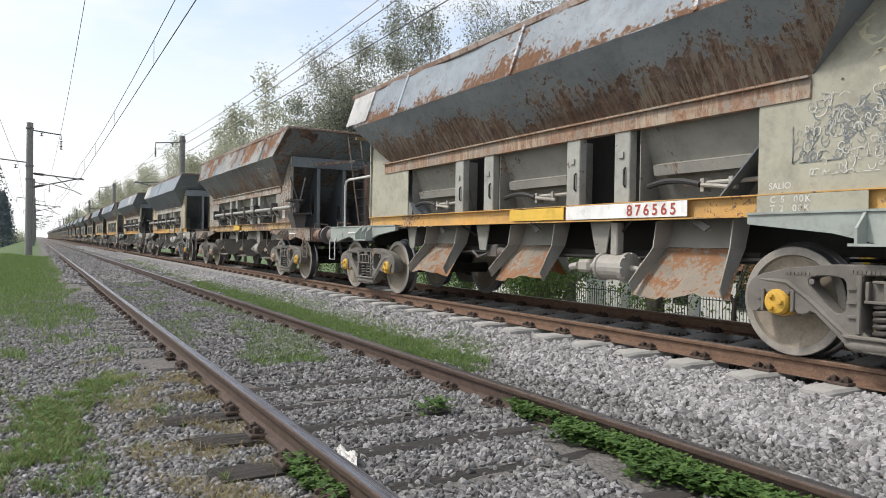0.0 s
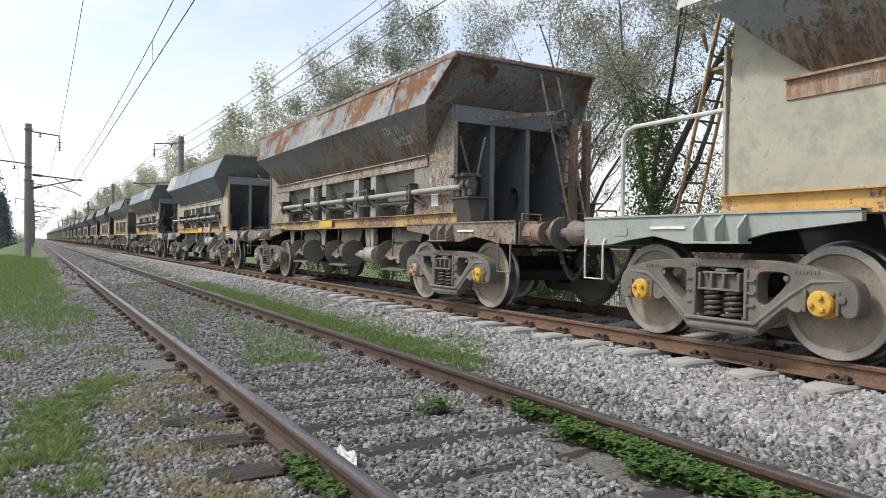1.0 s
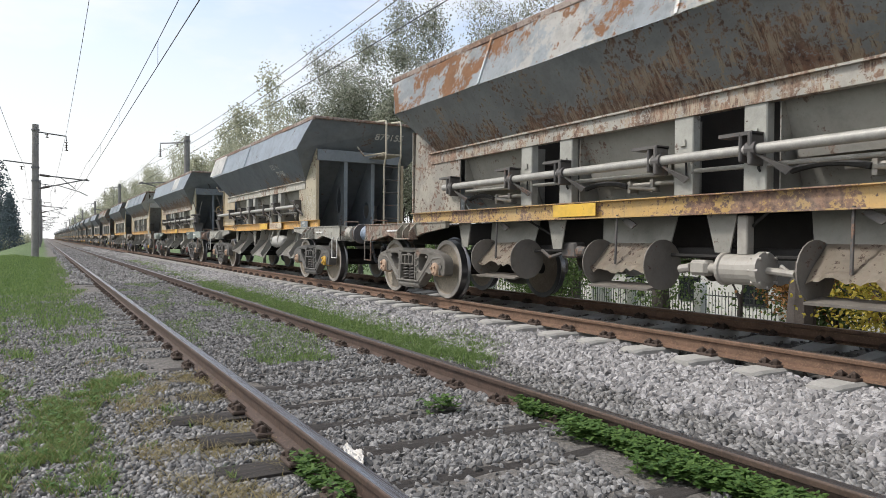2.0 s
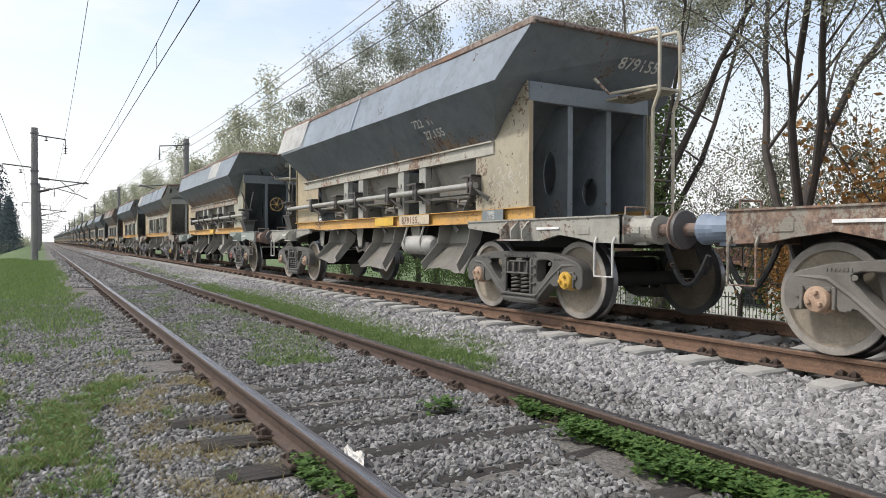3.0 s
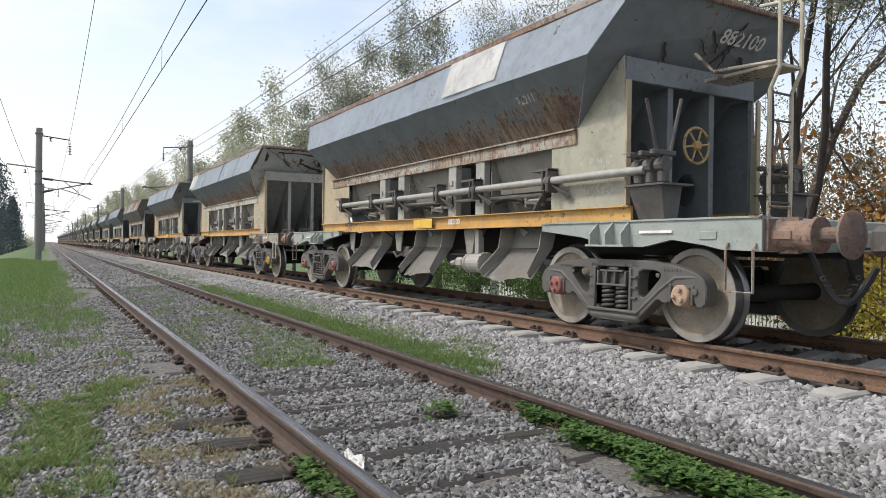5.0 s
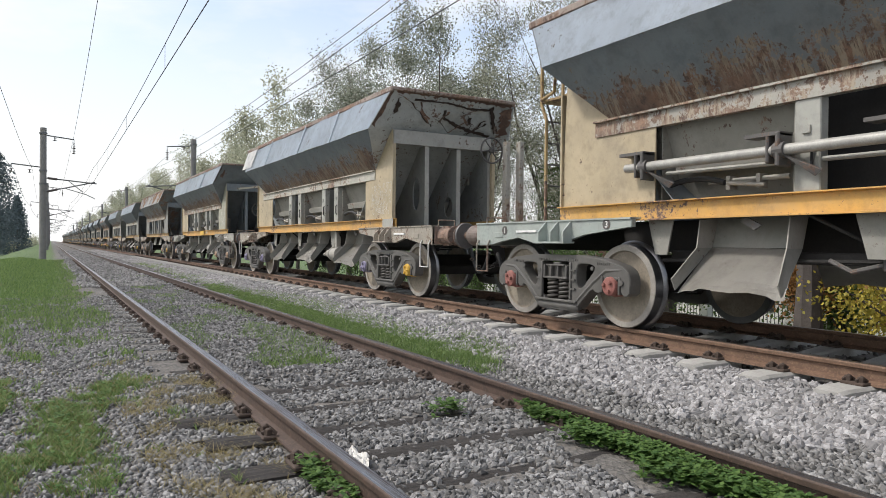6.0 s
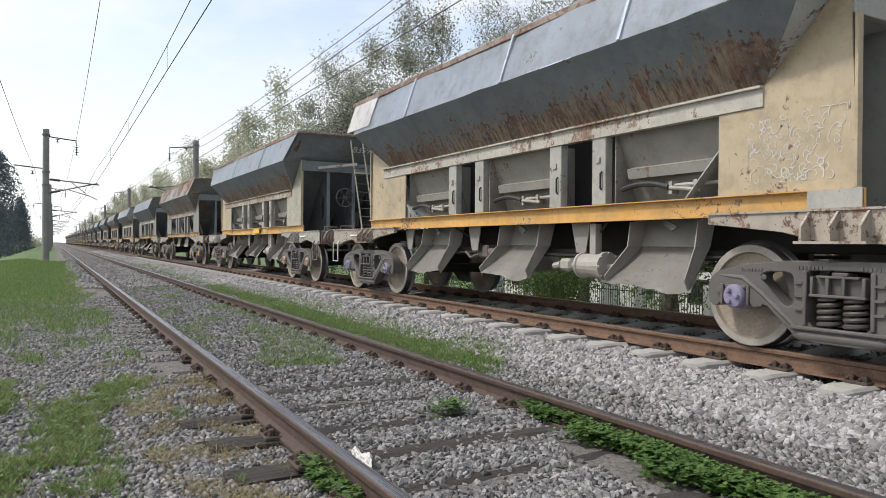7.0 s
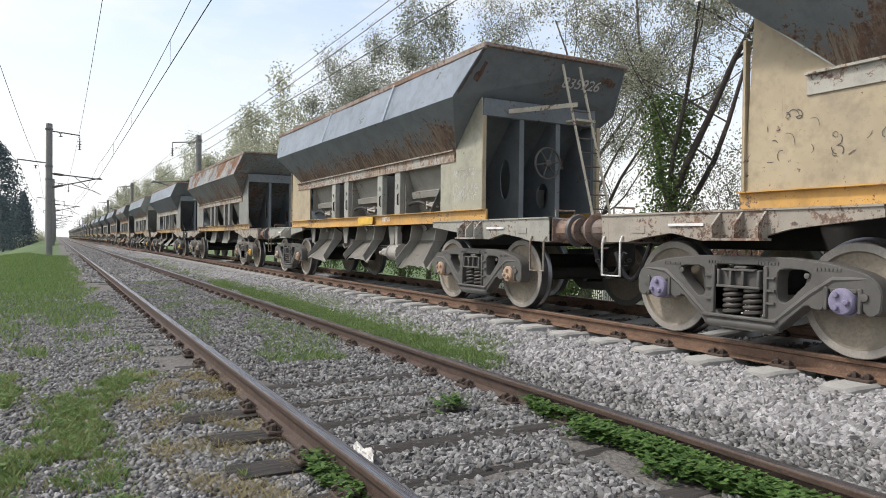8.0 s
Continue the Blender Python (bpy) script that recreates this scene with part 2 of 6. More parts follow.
def sheet(pts, nu, nv, t, wob, seed):
    """A beaten steel sheet over four corners, with small dents and a thickness."""
    bm = bmesh.new()
    a, b, c, d = [Vector(q) for q in pts]
    nrm = (b - a).cross(d - a).normalized()
    rows = []
    for i in range(nu + 1):
        u = i / nu
        row = []
        for j in range(nv + 1):
            w = j / nv
            q = (a * (1 - u) + d * u) * (1 - w) + (b * (1 - u) + c * u) * w
            k = noise.noise(q * 1.1 + Vector((seed, 0, 0))) + 0.6 * noise.noise(q * 3.1 + Vector((0, seed, 0)))
            row.append(bm.verts.new(q + nrm * wob * k))
        rows.append(row)
    for i in range(nu):
        for j in range(nv):
            bm.faces.new((rows[i][j], rows[i][j + 1], rows[i + 1][j + 1], rows[i + 1][j]))
    bmesh.ops.solidify(bm, geom=bm.faces[:], thickness=t)
    return bm


def cutout(outer, holes, x0, x1, axis="x", bevel=0.0):
    """A plate with openings: outlines as (a, b) pairs in the plane across the axis."""
    bm = bmesh.new()
    put = {"x": lambda a, b: (x0, a, b), "y": lambda a, b: (a, x0, b), "z": lambda a, b: (a, b, x0)}[axis]
    es = []
    for loop in (outer, *holes):
        vs = [bm.verts.new(put(*q)) for q in loop]
        es += [bm.edges.new((vs[i], vs[(i + 1) % len(vs)])) for i in range(len(vs))]
    bmesh.ops.triangle_fill(bm, edges=es, use_beauty=True, use_dissolve=False)
    bmesh.ops.recalc_face_normals(bm, faces=bm.faces)
    r = bmesh.ops.extrude_face_region(bm, geom=bm.faces[:])
    way = {"x": (x1 - x0, 0, 0), "y": (0, x1 - x0, 0), "z": (0, 0, x1 - x0)}[axis]
    bmesh.ops.translate(bm, vec=way, verts=[g for g in r["geom"] if isinstance(g, bmesh.types.BMVert)])
    return bm


def oval(cy, cz, ry, rz, n=14):
    return [(cy + ry * math.cos(2 * math.pi * i / n), cz + rz * math.sin(2 * math.pi * i / n)) for i in range(n)]


def tube(bm, pts, r, n=8, closed=False):
    p = [Vector(q) for q in pts]
    k = len(p)
    rings, ref = [], None
    for i in range(k):
        if closed:
            d = p[(i + 1) % k] - p[i - 1]
        else:
            d = p[min(i + 1, k - 1)] - p[max(i - 1, 0)]
        d.normalize()
        if ref is None:
            ref = d.orthogonal().normalized()
        ref = (ref - d * ref.dot(d)).normalized()
        s = d.cross(ref)
        rings.append([bm.verts.new(p[i] + (ref * math.cos(2 * math.pi * j / n) + s * math.sin(2 * math.pi * j / n)) * r) for j in range(n)])
    for i in range(k if closed else k - 1):
        a, b = rings[i], rings[(i + 1) % k]
        for j in range(n):
            bm.faces.new((a[j], a[(j + 1) % n], b[(j + 1) % n], b[j]))
    if not closed:
        bm.faces.new(rings[0][::-1])
        bm.faces.new(rings[-1])
    return bm


def tubed(pts, r, n=8, closed=False):
    return tube(bmesh.new(), pts, r, n, closed)


def lathe(bm, prof, centre, axis="x", n=32):
    """Turn (along, radius) pairs round an axis through the centre; open ends are closed."""
    c = Vector(centre)
    put = {"x": lambda a, u, v: (a, u, v), "y": lambda a, u, v: (u, a, v), "z": lambda a, u, v: (u, v, a)}[axis]
    rings = []
    for a, r in prof:
        rings.append([bm.verts.new(c + Vector(put(a, r * math.cos(2 * math.pi * j / n), r * math.sin(2 * math.pi * j / n)))) for j in range(n)])
    for a, b in zip(rings, rings[1:]):
        for j in range(n):
            bm.faces.new((a[j], a[(j + 1) % n], b[(j + 1) % n], b[j]))
    bm.faces.new(rings[0][::-1])
    bm.faces.new(rings[-1])
    return bm


def lathed(prof, centre, axis="x", n=32):
    return lathe(bmesh.new(), prof, centre, axis, n)


def lettering(body, height, place, right, up, material, parent, name="lettering", label="", squeeze=1.0, gap=1.0):
    """Flat letters a hair proud of a surface. place: the lower left corner, right and up: the way the line and the letters run."""
    cu = bpy.data.curves.new(name, "FONT")
    cu.body, cu.size, cu.extrude = body, 1.0, 0.0
    cu.offset, cu.space_character = 0.016, gap
    tmp = new("tmp_text", cu)
    bpy.context.view_layer.update()
    me = bpy.data.meshes.new_from_object(tmp.evaluated_get(bpy.context.evaluated_depsgraph_get()))
    bpy.data.objects.remove(tmp)
    me.materials.clear()
    me.materials.append(material)
    r, u = Vector(right).normalized(), Vector(up).normalized()
    w = r.cross(u)
    k = height / 0.70
    m = Matrix(((r.x, u.x, w.x, place[0]), (r.y, u.y, w.y, place[1]), (r.z, u.z, w.z, place[2]), (0, 0, 0, 1))) @ Matrix.Diagonal((k * squeeze, k, k, 1))
    me.transform(m)
    return part(name, me, material, parent, label)


# ---- the wagons ----
AX = (-5.23, -3.48, 3.48, 5.23)
WHEEL_R = 0.43
CACHE = {}


def kept(key, make):
    if key not in CACHE:
        CACHE[key] = make()
    return CACHE[key]


def ring(cx, r0, n):
    return [(cx, r0 * math.cos(2 * math.pi * i / n), r0 * math.sin(2 * math.pi * i / n)) for i in range(n)]


def wheel_mesh(s):
    R = WHEEL_R
    prof = [(0.80, 0.10), (0.80, 0.30), (0.802, 0.39), (0.80, 0.462), (0.812, 0.468), (0.832, 0.455), (0.842, R + 0.004), (0.935, R - 0.003), (0.942, R - 0.010),
            (0.942, 0.365), (0.915, 0.352), (0.895, 0.30), (0.875, 0.20), (0.90, 0.13), (0.945, 0.11), (0.945, 0.0001)]
    bm = lathed([(s * a, r) for a, r in prof], (0, 0, 0), "x", 48)
    me = finish("wheel", bm, M["wheel"], True)
    me.materials.append(M["tread"])
    me.materials.append(M["wheel_rim"])
    for p in me.polygons:
        c = p.center
        rr = math.hypot(c.y, c.z)
        if rr > 0.425:
            p.material_index = 1
        elif rr > 0.362 and abs(c.x) > 0.93:
            p.material_index = 2
    return me


def cap_mesh(s, mat):
    bm = bmesh.new()
    lathe(bm, [(s * 0.99, 0.108), (s * 1.06, 0.112), (s * 1.075, 0.10)], (0, 0, 0), "x", 22)
    lathe(bm, [(s * 1.0, 0.085), (s * 1.09, 0.085), (s * 1.10, 0.098), (s * 1.145, 0.098), (s * 1.158, 0.088), (s * 1.164, 0.06), (s * 1.166, 0.0001)], (0, 0, 0), "x", 22)
    for i in range(3):
        a = 2 * math.pi * i / 3 + 0.4
        lathe(bm, [(s * 1.15, 0.021), (s * 1.185, 0.021), (s * 1.19, 0.015)], (0, 0.052 * math.cos(a), 0.052 * math.sin(a)), "x", 6)
    return finish("axle_cap", bm, mat, True)


SIDE_OUT = [(-1.15, 0.44), (-1.14, 0.56), (-1.05, 0.635), (-0.78, 0.70), (-0.42, 0.735), (0.42, 0.735), (0.78, 0.70), (1.05, 0.635), (1.14, 0.56), (1.15, 0.44),
            (1.13, 0.34), (1.02, 0.34), (1.0, 0.515), (0.75, 0.515), (0.74, 0.35), (0.64, 0.35), (0.60, 0.39), (0.44, 0.25), (0.34, 0.155), (0.20, 0.125),
            (-0.20, 0.125), (-0.34, 0.155), (-0.44, 0.25), (-0.60, 0.39), (-0.64, 0.35), (-0.74, 0.35), (-0.75, 0.515), (-1.0, 0.515), (-1.02, 0.34), (-1.13, 0.34)]
SIDE_HOLES = [[(-0.645, 0.60), (-0.59, 0.645), (-0.38, 0.645), (-0.345, 0.60), (-0.345, 0.42), (-0.39, 0.375), (-0.45, 0.40)],
              [(0.645, 0.60), (0.45, 0.40), (0.39, 0.375), (0.345, 0.42), (0.345, 0.60), (0.38, 0.645), (0.59, 0.645)],
              [(-0.22, 0.665), (0.22, 0.665), (0.235, 0.645), (0.235, 0.245), (-0.235, 0.245), (-0.235, 0.645)]]


def eased(loop):
    """Cut the corners of an outline once, as in a casting."""
    out = []
    for i, (y, z) in enumerate(loop):
        p, q = loop[i - 1], loop[(i + 1) % len(loop)]
        for o in (p, q):
            d = math.hypot(o[0] - y, o[1] - z)
            k = min(0.3, 0.035 / d)
            out.append((y + (o[0] - y) * k, z + (o[1] - z) * k))
    return out


def side_frame_mesh(s, mat):
    bm = cutout(eased(SIDE_OUT), [eased(h) for h in SIDE_HOLES], s * 0.985, s * 1.125)
    face = s * 1.125
    rim = [e for e in bm.edges if abs(e.verts[0].co.x - face) < 1e-4 and abs(e.verts[1].co.x - face) < 1e-4 and len(e.link_faces) == 2 and e.calc_face_angle(0) > 1.2]
    bmesh.ops.bevel(bm, geom=rim, offset=0.028, segments=3, affect="EDGES", clamp_overlap=True)
    # rounded belly under the spring seat
    lathe(bm, [(-0.36, 0.03), (-0.30, 0.052), (0.30, 0.052), (0.36, 0.03)], (s * 1.085, 0, 0.172), "y", 12)
    for e in (-1, 1):
        tube(bm, [(s * 1.105, e * 0.30, 0.20), (s * 1.11, e * 0.45, 0.325), (s * 1.11, e * 0.62, 0.465), (s * 1.11, e * 0.80, 0.585), (s * 1.10, e * 1.04, 0.60)], 0.027, 8)
        # jaw cheeks and the bearing adapter over the axle end
        box(bm, s * 1.0, s * 1.14, e * 0.735, e * 0.765, 0.36, 0.53, 0.006)
        box(bm, s * 1.0, s * 1.14, e * 0.985, e * 1.015, 0.35, 0.53, 0.006)
        box(bm, s * 1.03, s * 1.13, e * 0.77, e * 0.98, 0.485, 0.53, 0.012)
        # window posts with stepped lugs
        box(bm, s * 1.0, s * 1.145, e * 0.235, e * 0.27, 0.25, 0.66, 0.008)
        for z in (0.36, 0.46, 0.56):
            box(bm, s * 1.1, s * 1.145, e * 0.265, e * 0.335, z, z + 0.018)
        lathe(bm, [(s * 1.12, 0.022), (s * 1.135, 0.022), (s * 1.137, 0.010)], (0, e * 0.60, 0.60), "x", 10)
        lathe(bm, [(s * 1.12, 0.03), (s * 1.14, 0.03), (s * 1.142, 0.018)], (0, e * 1.03, 0.47), "x", 10)
    box(bm, s * 0.99, s * 1.155, -0.36, 0.36, 0.215, 0.245, 0.008)                # spring seat
    # bolster end: a ribbed casting between the wedges
    box(bm, s * 0.98, s * 1.105, -0.205, 0.205, 0.475, 0.625, 0.015)
    for y in (-0.205, -0.06, 0.06, 0.18):
        box(bm, s * 1.1, s * 1.15, y, y + 0.025, 0.48, 0.62, 0.005)
    box(bm, s * 1.1, s * 1.155, -0.21, 0.21, 0.47, 0.492, 0.005)
    box(bm, s * 1.1, s * 1.15, -0.16, 0.16, 0.61, 0.63, 0.005)
    box(bm, s * 1.0, s * 1.13, -0.07, 0.05, 0.628, 0.655, 0.006)
    # cast marks: small raised bars on the top chord
    for y in (-0.86, -0.36, 0.12, 0.62):
        for i in range(7):
            box(bm, s * 1.122, s * 1.131, y + i * 0.03, y + i * 0.03 + 0.018, 0.672 - 0.028 * (abs(y + 0.1) > 0.6), 0.695 - 0.028 * (abs(y + 0.1) > 0.6))
    return finish("side_frame", bm, mat, True)


def spring_mesh(s):
    bm = bmesh.new()
    pts = [(s * 1.065 + 0.066 * math.cos(a * 0.5236), 0.076 * math.sin(a * 0.5236), 0.25 + 0.215 * a / 56) for a in range(57)]
    tube(bm, pts, 0.0185, 7)
    lathe(bm, [(0.24, 0.03), (0.47, 0.03)], (s * 1.065, 0, 0), "z", 8)
    return finish("spring", bm, M["spring"], True)


def hopper_parts(w, st, full):
    k = 1 if full else 0
    for s in (-1, 1):
        def pt(x, y, z):
            return (s * x, y, z)
        up = [pt(1.42, -4.28, 2.77), pt(1.21, -4.76, 3.39), pt(1.21, 4.76, 3.39), pt(1.42, 4.28, 2.77)]
        lo = [pt(0.98, -3.62, 2.13), pt(1.42, -4.28, 2.77), pt(1.42, 4.28, 2.77), pt(0.98, 3.62, 2.13)]
        nu, nv = (46, 6) if full else (8, 2)
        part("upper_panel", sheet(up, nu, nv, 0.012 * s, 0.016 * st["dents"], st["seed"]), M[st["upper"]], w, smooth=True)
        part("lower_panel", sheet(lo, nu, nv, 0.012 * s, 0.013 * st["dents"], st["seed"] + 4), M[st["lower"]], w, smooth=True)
        # rolled top edge and seam strips
        rim = bmesh.new()
        box(rim, min(s * 1.185, s * 1.24), max(s * 1.185, s * 1.24), -4.77, 4.77, 3.335, 3.42, 0.012)
        part("rim_rail", rim, M[st["rim"]], w)
        # longitudinal beam: a channel
        b = cutout([(s * 0.93, 1.985), (s * 1.015, 1.985), (s * 1.015, 2.135), (s * 1.05, 2.135), (s * 1.05, 2.155), (s * 0.93, 2.155)], [], -3.64, 3.86, "y")
        part("side_beam", b, M[st["beam"]], w)
        # posts under the beam
        for y in (1.47, 0.74, -0.92, -1.66):
            p = bmesh.new()
            box(p, min(s * 0.90, s * 1.0), max(s * 0.90, s * 1.0), y - 0.108, y + 0.108, 1.272, 1.99, 0.008)
            if full:
                box(p, min(s * 1.0, s * 1.018), max(s * 1.0, s * 1.018), y - 0.03, y + 0.035, 1.72, 1.78)
            po = part("post", p, M[st["post"]], w)
            if full:
                part("handle", tubed([(s * 1.0, y - 0.05, 1.62), (s * 1.02, y - 0.05, 1.60), (s * 1.02, y - 0.05, 1.45), (s * 1.0, y - 0.05, 1.43)], 0.011, 6), M["rubber"], po)
        # end plates
        for e, inner in ((-1, 3.2), (1, 3.02)):
            poly = [(e * 4.42, 1.272), (e * inner, 1.272), (e * inner, 1.99), (e * 3.62, 1.99), (e * 3.62, 2.14), (e * 4.20, 2.70), (e * 4.34, 2.80)]
            part("end_plate", cutout(poly, [], s * 0.985, s * 1.0), M[st["plate"] if e < 0 else st["plate_rear"]], w)
            part("corner_flange", boxed(min(s * 0.97, s * 1.03), max(s * 0.97, s * 1.03), min(e * 4.40, e * 4.425), max(e * 4.40, e * 4.425), 1.278, 2.54), M[st["plate_rear"]], w) if full else None
        # sill: web with two flanges
        b = cutout([(s * 0.955, 1.092), (s * 1.035, 1.092), (s * 1.035, 1.104), (s * 0.985, 1.108), (s * 0.985, 1.26), (s * 1.035, 1.263), (s * 1.035, 1.274), (s * 0.955, 1.274)], [], -4.45, 4.47, "y")
        part("side_sill", b, M[st["sill"]], w)
        # funnel side in the bays
        for ya, yb in ((1.60, 3.3), (-0.80, 0.62), (-3.25, -1.80)):
            part("bay_sheet", slab(bmesh.new(), [pt(0.93, ya, 2.1), pt(0.93, yb, 2.1), pt(0.60, yb, 1.2), pt(0.60, ya, 1.2)], 0.012), M["bay"], w)
        if full:
            for y0, y1 in ((1.65, 3.0), (-0.76, 0.58), (-3.18, -1.84)):
                led = bmesh.new()
                slab(led, [pt(0.86, y0 + 0.12, 1.62), pt(0.86, y1 - 0.1, 1.62), pt(0.72, y1 - 0.1, 1.66), pt(0.72, y0 + 0.12, 1.66)], 0.01)
                slab(led, [pt(0.86, y0 + 0.12, 1.62), pt(0.86, y1 - 0.1, 1.62), pt(0.84, y1 - 0.1, 1.53), pt(0.84, y0 + 0.12, 1.53)], 0.01)
                part("door_ledge", led, M["bay"], w)
                sh = bmesh.new()
                tube(sh, [pt(0.86, y0 + 0.05, 1.42), pt(0.86, y0 + 0.85, 1.42)], 0.022, 8)
                box(sh, min(s * 0.80, s * 0.9), max(s * 0.80, s * 0.9), y0 + 0.30, y0 + 0.34, 1.34, 1.46)
                box(sh, min(s * 0.80, s * 0.9), max(s * 0.80, s * 0.9), y0 + 0.60, y0 + 0.64, 1.34, 1.46)
                tube(sh, [pt(0.9, y0 + 0.25, 1.36), pt(0.9, y0 + 0.62, 1.40)], 0.02, 8)
                part("door_shaft", sh, M["chute"], w)
                hose = [pt(0.90, y1 - 0.08 - 0.62 * q / 8, 1.33 + 0.13 * math.sin(math.pi * (0.25 + 0.55 * q / 8))) for q in range(9)]
                part("hose", tubed(hose, 0.027, 7), M["rubber"], w)
                for y in (y0 - 0.02, y1 + 0.005):
                    part("bay_web", slab(bmesh.new(), [pt(0.93, y, 2.0), pt(0.60, y, 2.0), pt(0.60, y, 1.28), pt(0.93, y, 1.28)], 0.012), M["bay"], w)
    for e in (-1, 1):
        # sloping end sheet, from the top edge down between the ribs
        es = bmesh.new()
        slab(es, [(-1.21, e * 4.76, 3.39), (1.21, e * 4.76, 3.39), (1.42, e * 4.28, 2.77), (0.98, e * 3.62, 2.13), (0.98, e * 2.75, 1.2), (-0.98, e * 2.75, 1.2), (-0.98, e * 3.62, 2.13), (-1.42, e * 4.28, 2.77)], 0.012 * e)
        part("end_sheet", es, M[st["end"]], w)
        part("rim_rail", boxed(-1.23, 1.23, min(e * 4.735, e * 4.79), max(e * 4.735, e * 4.79), 3.36, 3.42, 0.012), M[st["rim"]], w)
        part("cross_beam", boxed(-0.98, 0.98, min(e * 4.30, e * 4.37), max(e * 4.30, e * 4.37), 2.55, 2.79, 0.006), M[st["end_frame"]], w)
        for x in (-0.33, 0.31, 0.97):
            poly = [(e * 4.32, 1.14), (e * 4.32, 2.56), (e * 4.06, 2.56), (e * 2.80, 1.26), (e * 2.80, 1.14)]
            holes = {-0.33: [oval(e * 3.93, 1.74, 0.13, 0.29)], 0.31: [oval(e * 3.98, 1.52, 0.15, 0.19)]}.get(x, [])
            # ribs of the ash end go darker than their flanges: recess shade as colour
            part("rib", cutout(poly, holes, x, x + 0.014), M["end_grey" if st["end_frame"] == "end_ash" else st["end_frame"]], w)
            part("rib_flange", boxed(x - 0.035, x + 0.045, min(e * 4.32, e * 4.335), max(e * 4.32, e * 4.335), 1.14, 2.55), M[st["end_frame"]], w)


def frame_parts(w, st, full):
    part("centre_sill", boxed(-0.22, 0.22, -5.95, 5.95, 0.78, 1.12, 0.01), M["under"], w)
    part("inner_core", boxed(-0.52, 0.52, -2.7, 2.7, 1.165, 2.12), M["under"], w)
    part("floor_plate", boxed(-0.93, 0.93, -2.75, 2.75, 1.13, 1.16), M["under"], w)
    for e in (-1, 1):
        f = bmesh.new()
        box(f, -1.12, 1.12, min(e * 5.95, e * 6.03), max(e * 5.95, e * 6.03), 0.83, 1.115, 0.012)
        part("headstock", f, M[st["frame"]], w)
        part("deck", boxed(-1.1, 1.1, min(e * 4.3, e * 5.95), max(e * 4.3, e * 5.95), 1.085, 1.112), M[st["frame"]], w)
        for s in (-1, 1):
            # side member, deep at the headstock, tapering inwards, hollowed over the wheel
            poly = [(e * 6.03, 1.118), (e * 3.2, 1.118), (e * 3.2, 1.03), (e * 3.9, 0.955), (e * 4.25, 0.87), (e * 4.75, 0.86), (e * 5.1, 0.93), (e * 5.45, 0.885), (e * 5.65, 0.845), (e * 6.03, 0.835)]
            b = cutout(poly, [], s * 1.07, s * 1.125)
            box(b, min(s * 1.0, s * 1.14), max(s * 1.0, s * 1.14), min(e * 3.2, e * 6.03), max(e * 3.2, e * 6.03), 1.105, 1.122)
            sm = part("side_member", b, M[st["frame"]], w)
            if full:
                g = bmesh.new()
                for y in (4.12, 4.34, 4.56):
                    slab(g, [(s * 1.12, e * y, 1.115), (s * 1.12, e * y, 0.88), (s * 1.24, e * y, 0.88), (s * 1.24, e * y, 0.99)], 0.02)
                box(g, min(s * 1.1, s * 1.25), max(s * 1.1, s * 1.25), min(e * 4.08, e * 4.62), max(e * 4.08, e * 4.62), 0.862, 0.882)
                part("gusset", g, M[st["frame"]], sm)
                part("chalk_rail", boxed(min(s * 1.125, s * 1.14), max(s * 1.125, s * 1.14), min(e * 4.72, e * 5.12), max(e * 4.72, e * 5.12), 0.99, 1.015), M["plate_white"], sm)
                part("builder_plate", boxed(min(s * 1.125, s * 1.133), max(s * 1.125, s * 1.133), min(e * 5.42, e * 5.6), max(e * 5.42, e * 5.6), 0.93, 1.0, 0.003), M[st["frame"]], sm)
                # hanging step of bent bar
                ya, yb = e * 5.72, e * 5.98
                part("step", tubed([(s * 1.13, ya, 0.90), (s * 1.16, ya, 0.84), (s * 1.16, ya, 0.50), (s * 1.16, yb, 0.50), (s * 1.16, yb, 0.84), (s * 1.13, yb, 0.90)], 0.0125, 6), M["ladder_white" if s < 0 and st["seed"] % 2 else "frame_rust"], sm)
                part("hand_loop", tubed([(s * 1.0, e * 5.99, 1.11), (s * 1.0, e * 5.99, 1.2), (s * 0.72, e * 5.99, 1.2), (s * 0.72, e * 5.99, 1.11)], 0.011, 6), M["frame_rust"], w)
            # buffers
            x = s * 0.93
            mt = M[st["buffer"] if e < 0 else st["buffer_rear"]]
            b = bmesh.new()
            y = lambda d: e * (6.03 + d)
            box(b, x - 0.16, x + 0.16, min(y(0), y(0.03)), max(y(0), y(0.03)), 0.84, 1.10, 0.004)
            lathe(b, [(y(0.03), 0.135), (y(0.08), 0.115), (y(0.28), 0.12), (y(0.34), 0.14), (y(0.37), 0.142), (y(0.375), 0.075)], (x, 0, 0.965), "y", 22)
            for gx, gz in ((0.115, 0), (-0.115, 0), (0, 0.115), (0, -0.115)):
                box(b, x + gx - 0.012 - abs(gz) * 0.1, x + gx + 0.012 + abs(gz) * 0.1, min(y(0.03), y(0.2)), max(y(0.03), y(0.2)), 0.965 + gz - 0.03, 0.965 + gz + 0.03)
            bf = part("buffer", b, mt, w)
            part("shank", lathed([(y(0.37), 0.06), (y(0.58), 0.06)], (x, 0, 0.965), "y", 14), M["buffer_rust"], bf)
            pl = lathed([(y(0.575), 0.06), (y(0.585), 0.175), (y(0.61), 0.185), (y(0.632), 0.15), (y(0.638), 0.0001)], (x, 0, 0.965), "y", 26)
            part("buffer_plate", pl, M["buffer_dark" if e > 0 else "buffer_rust"], bf, smooth=True)
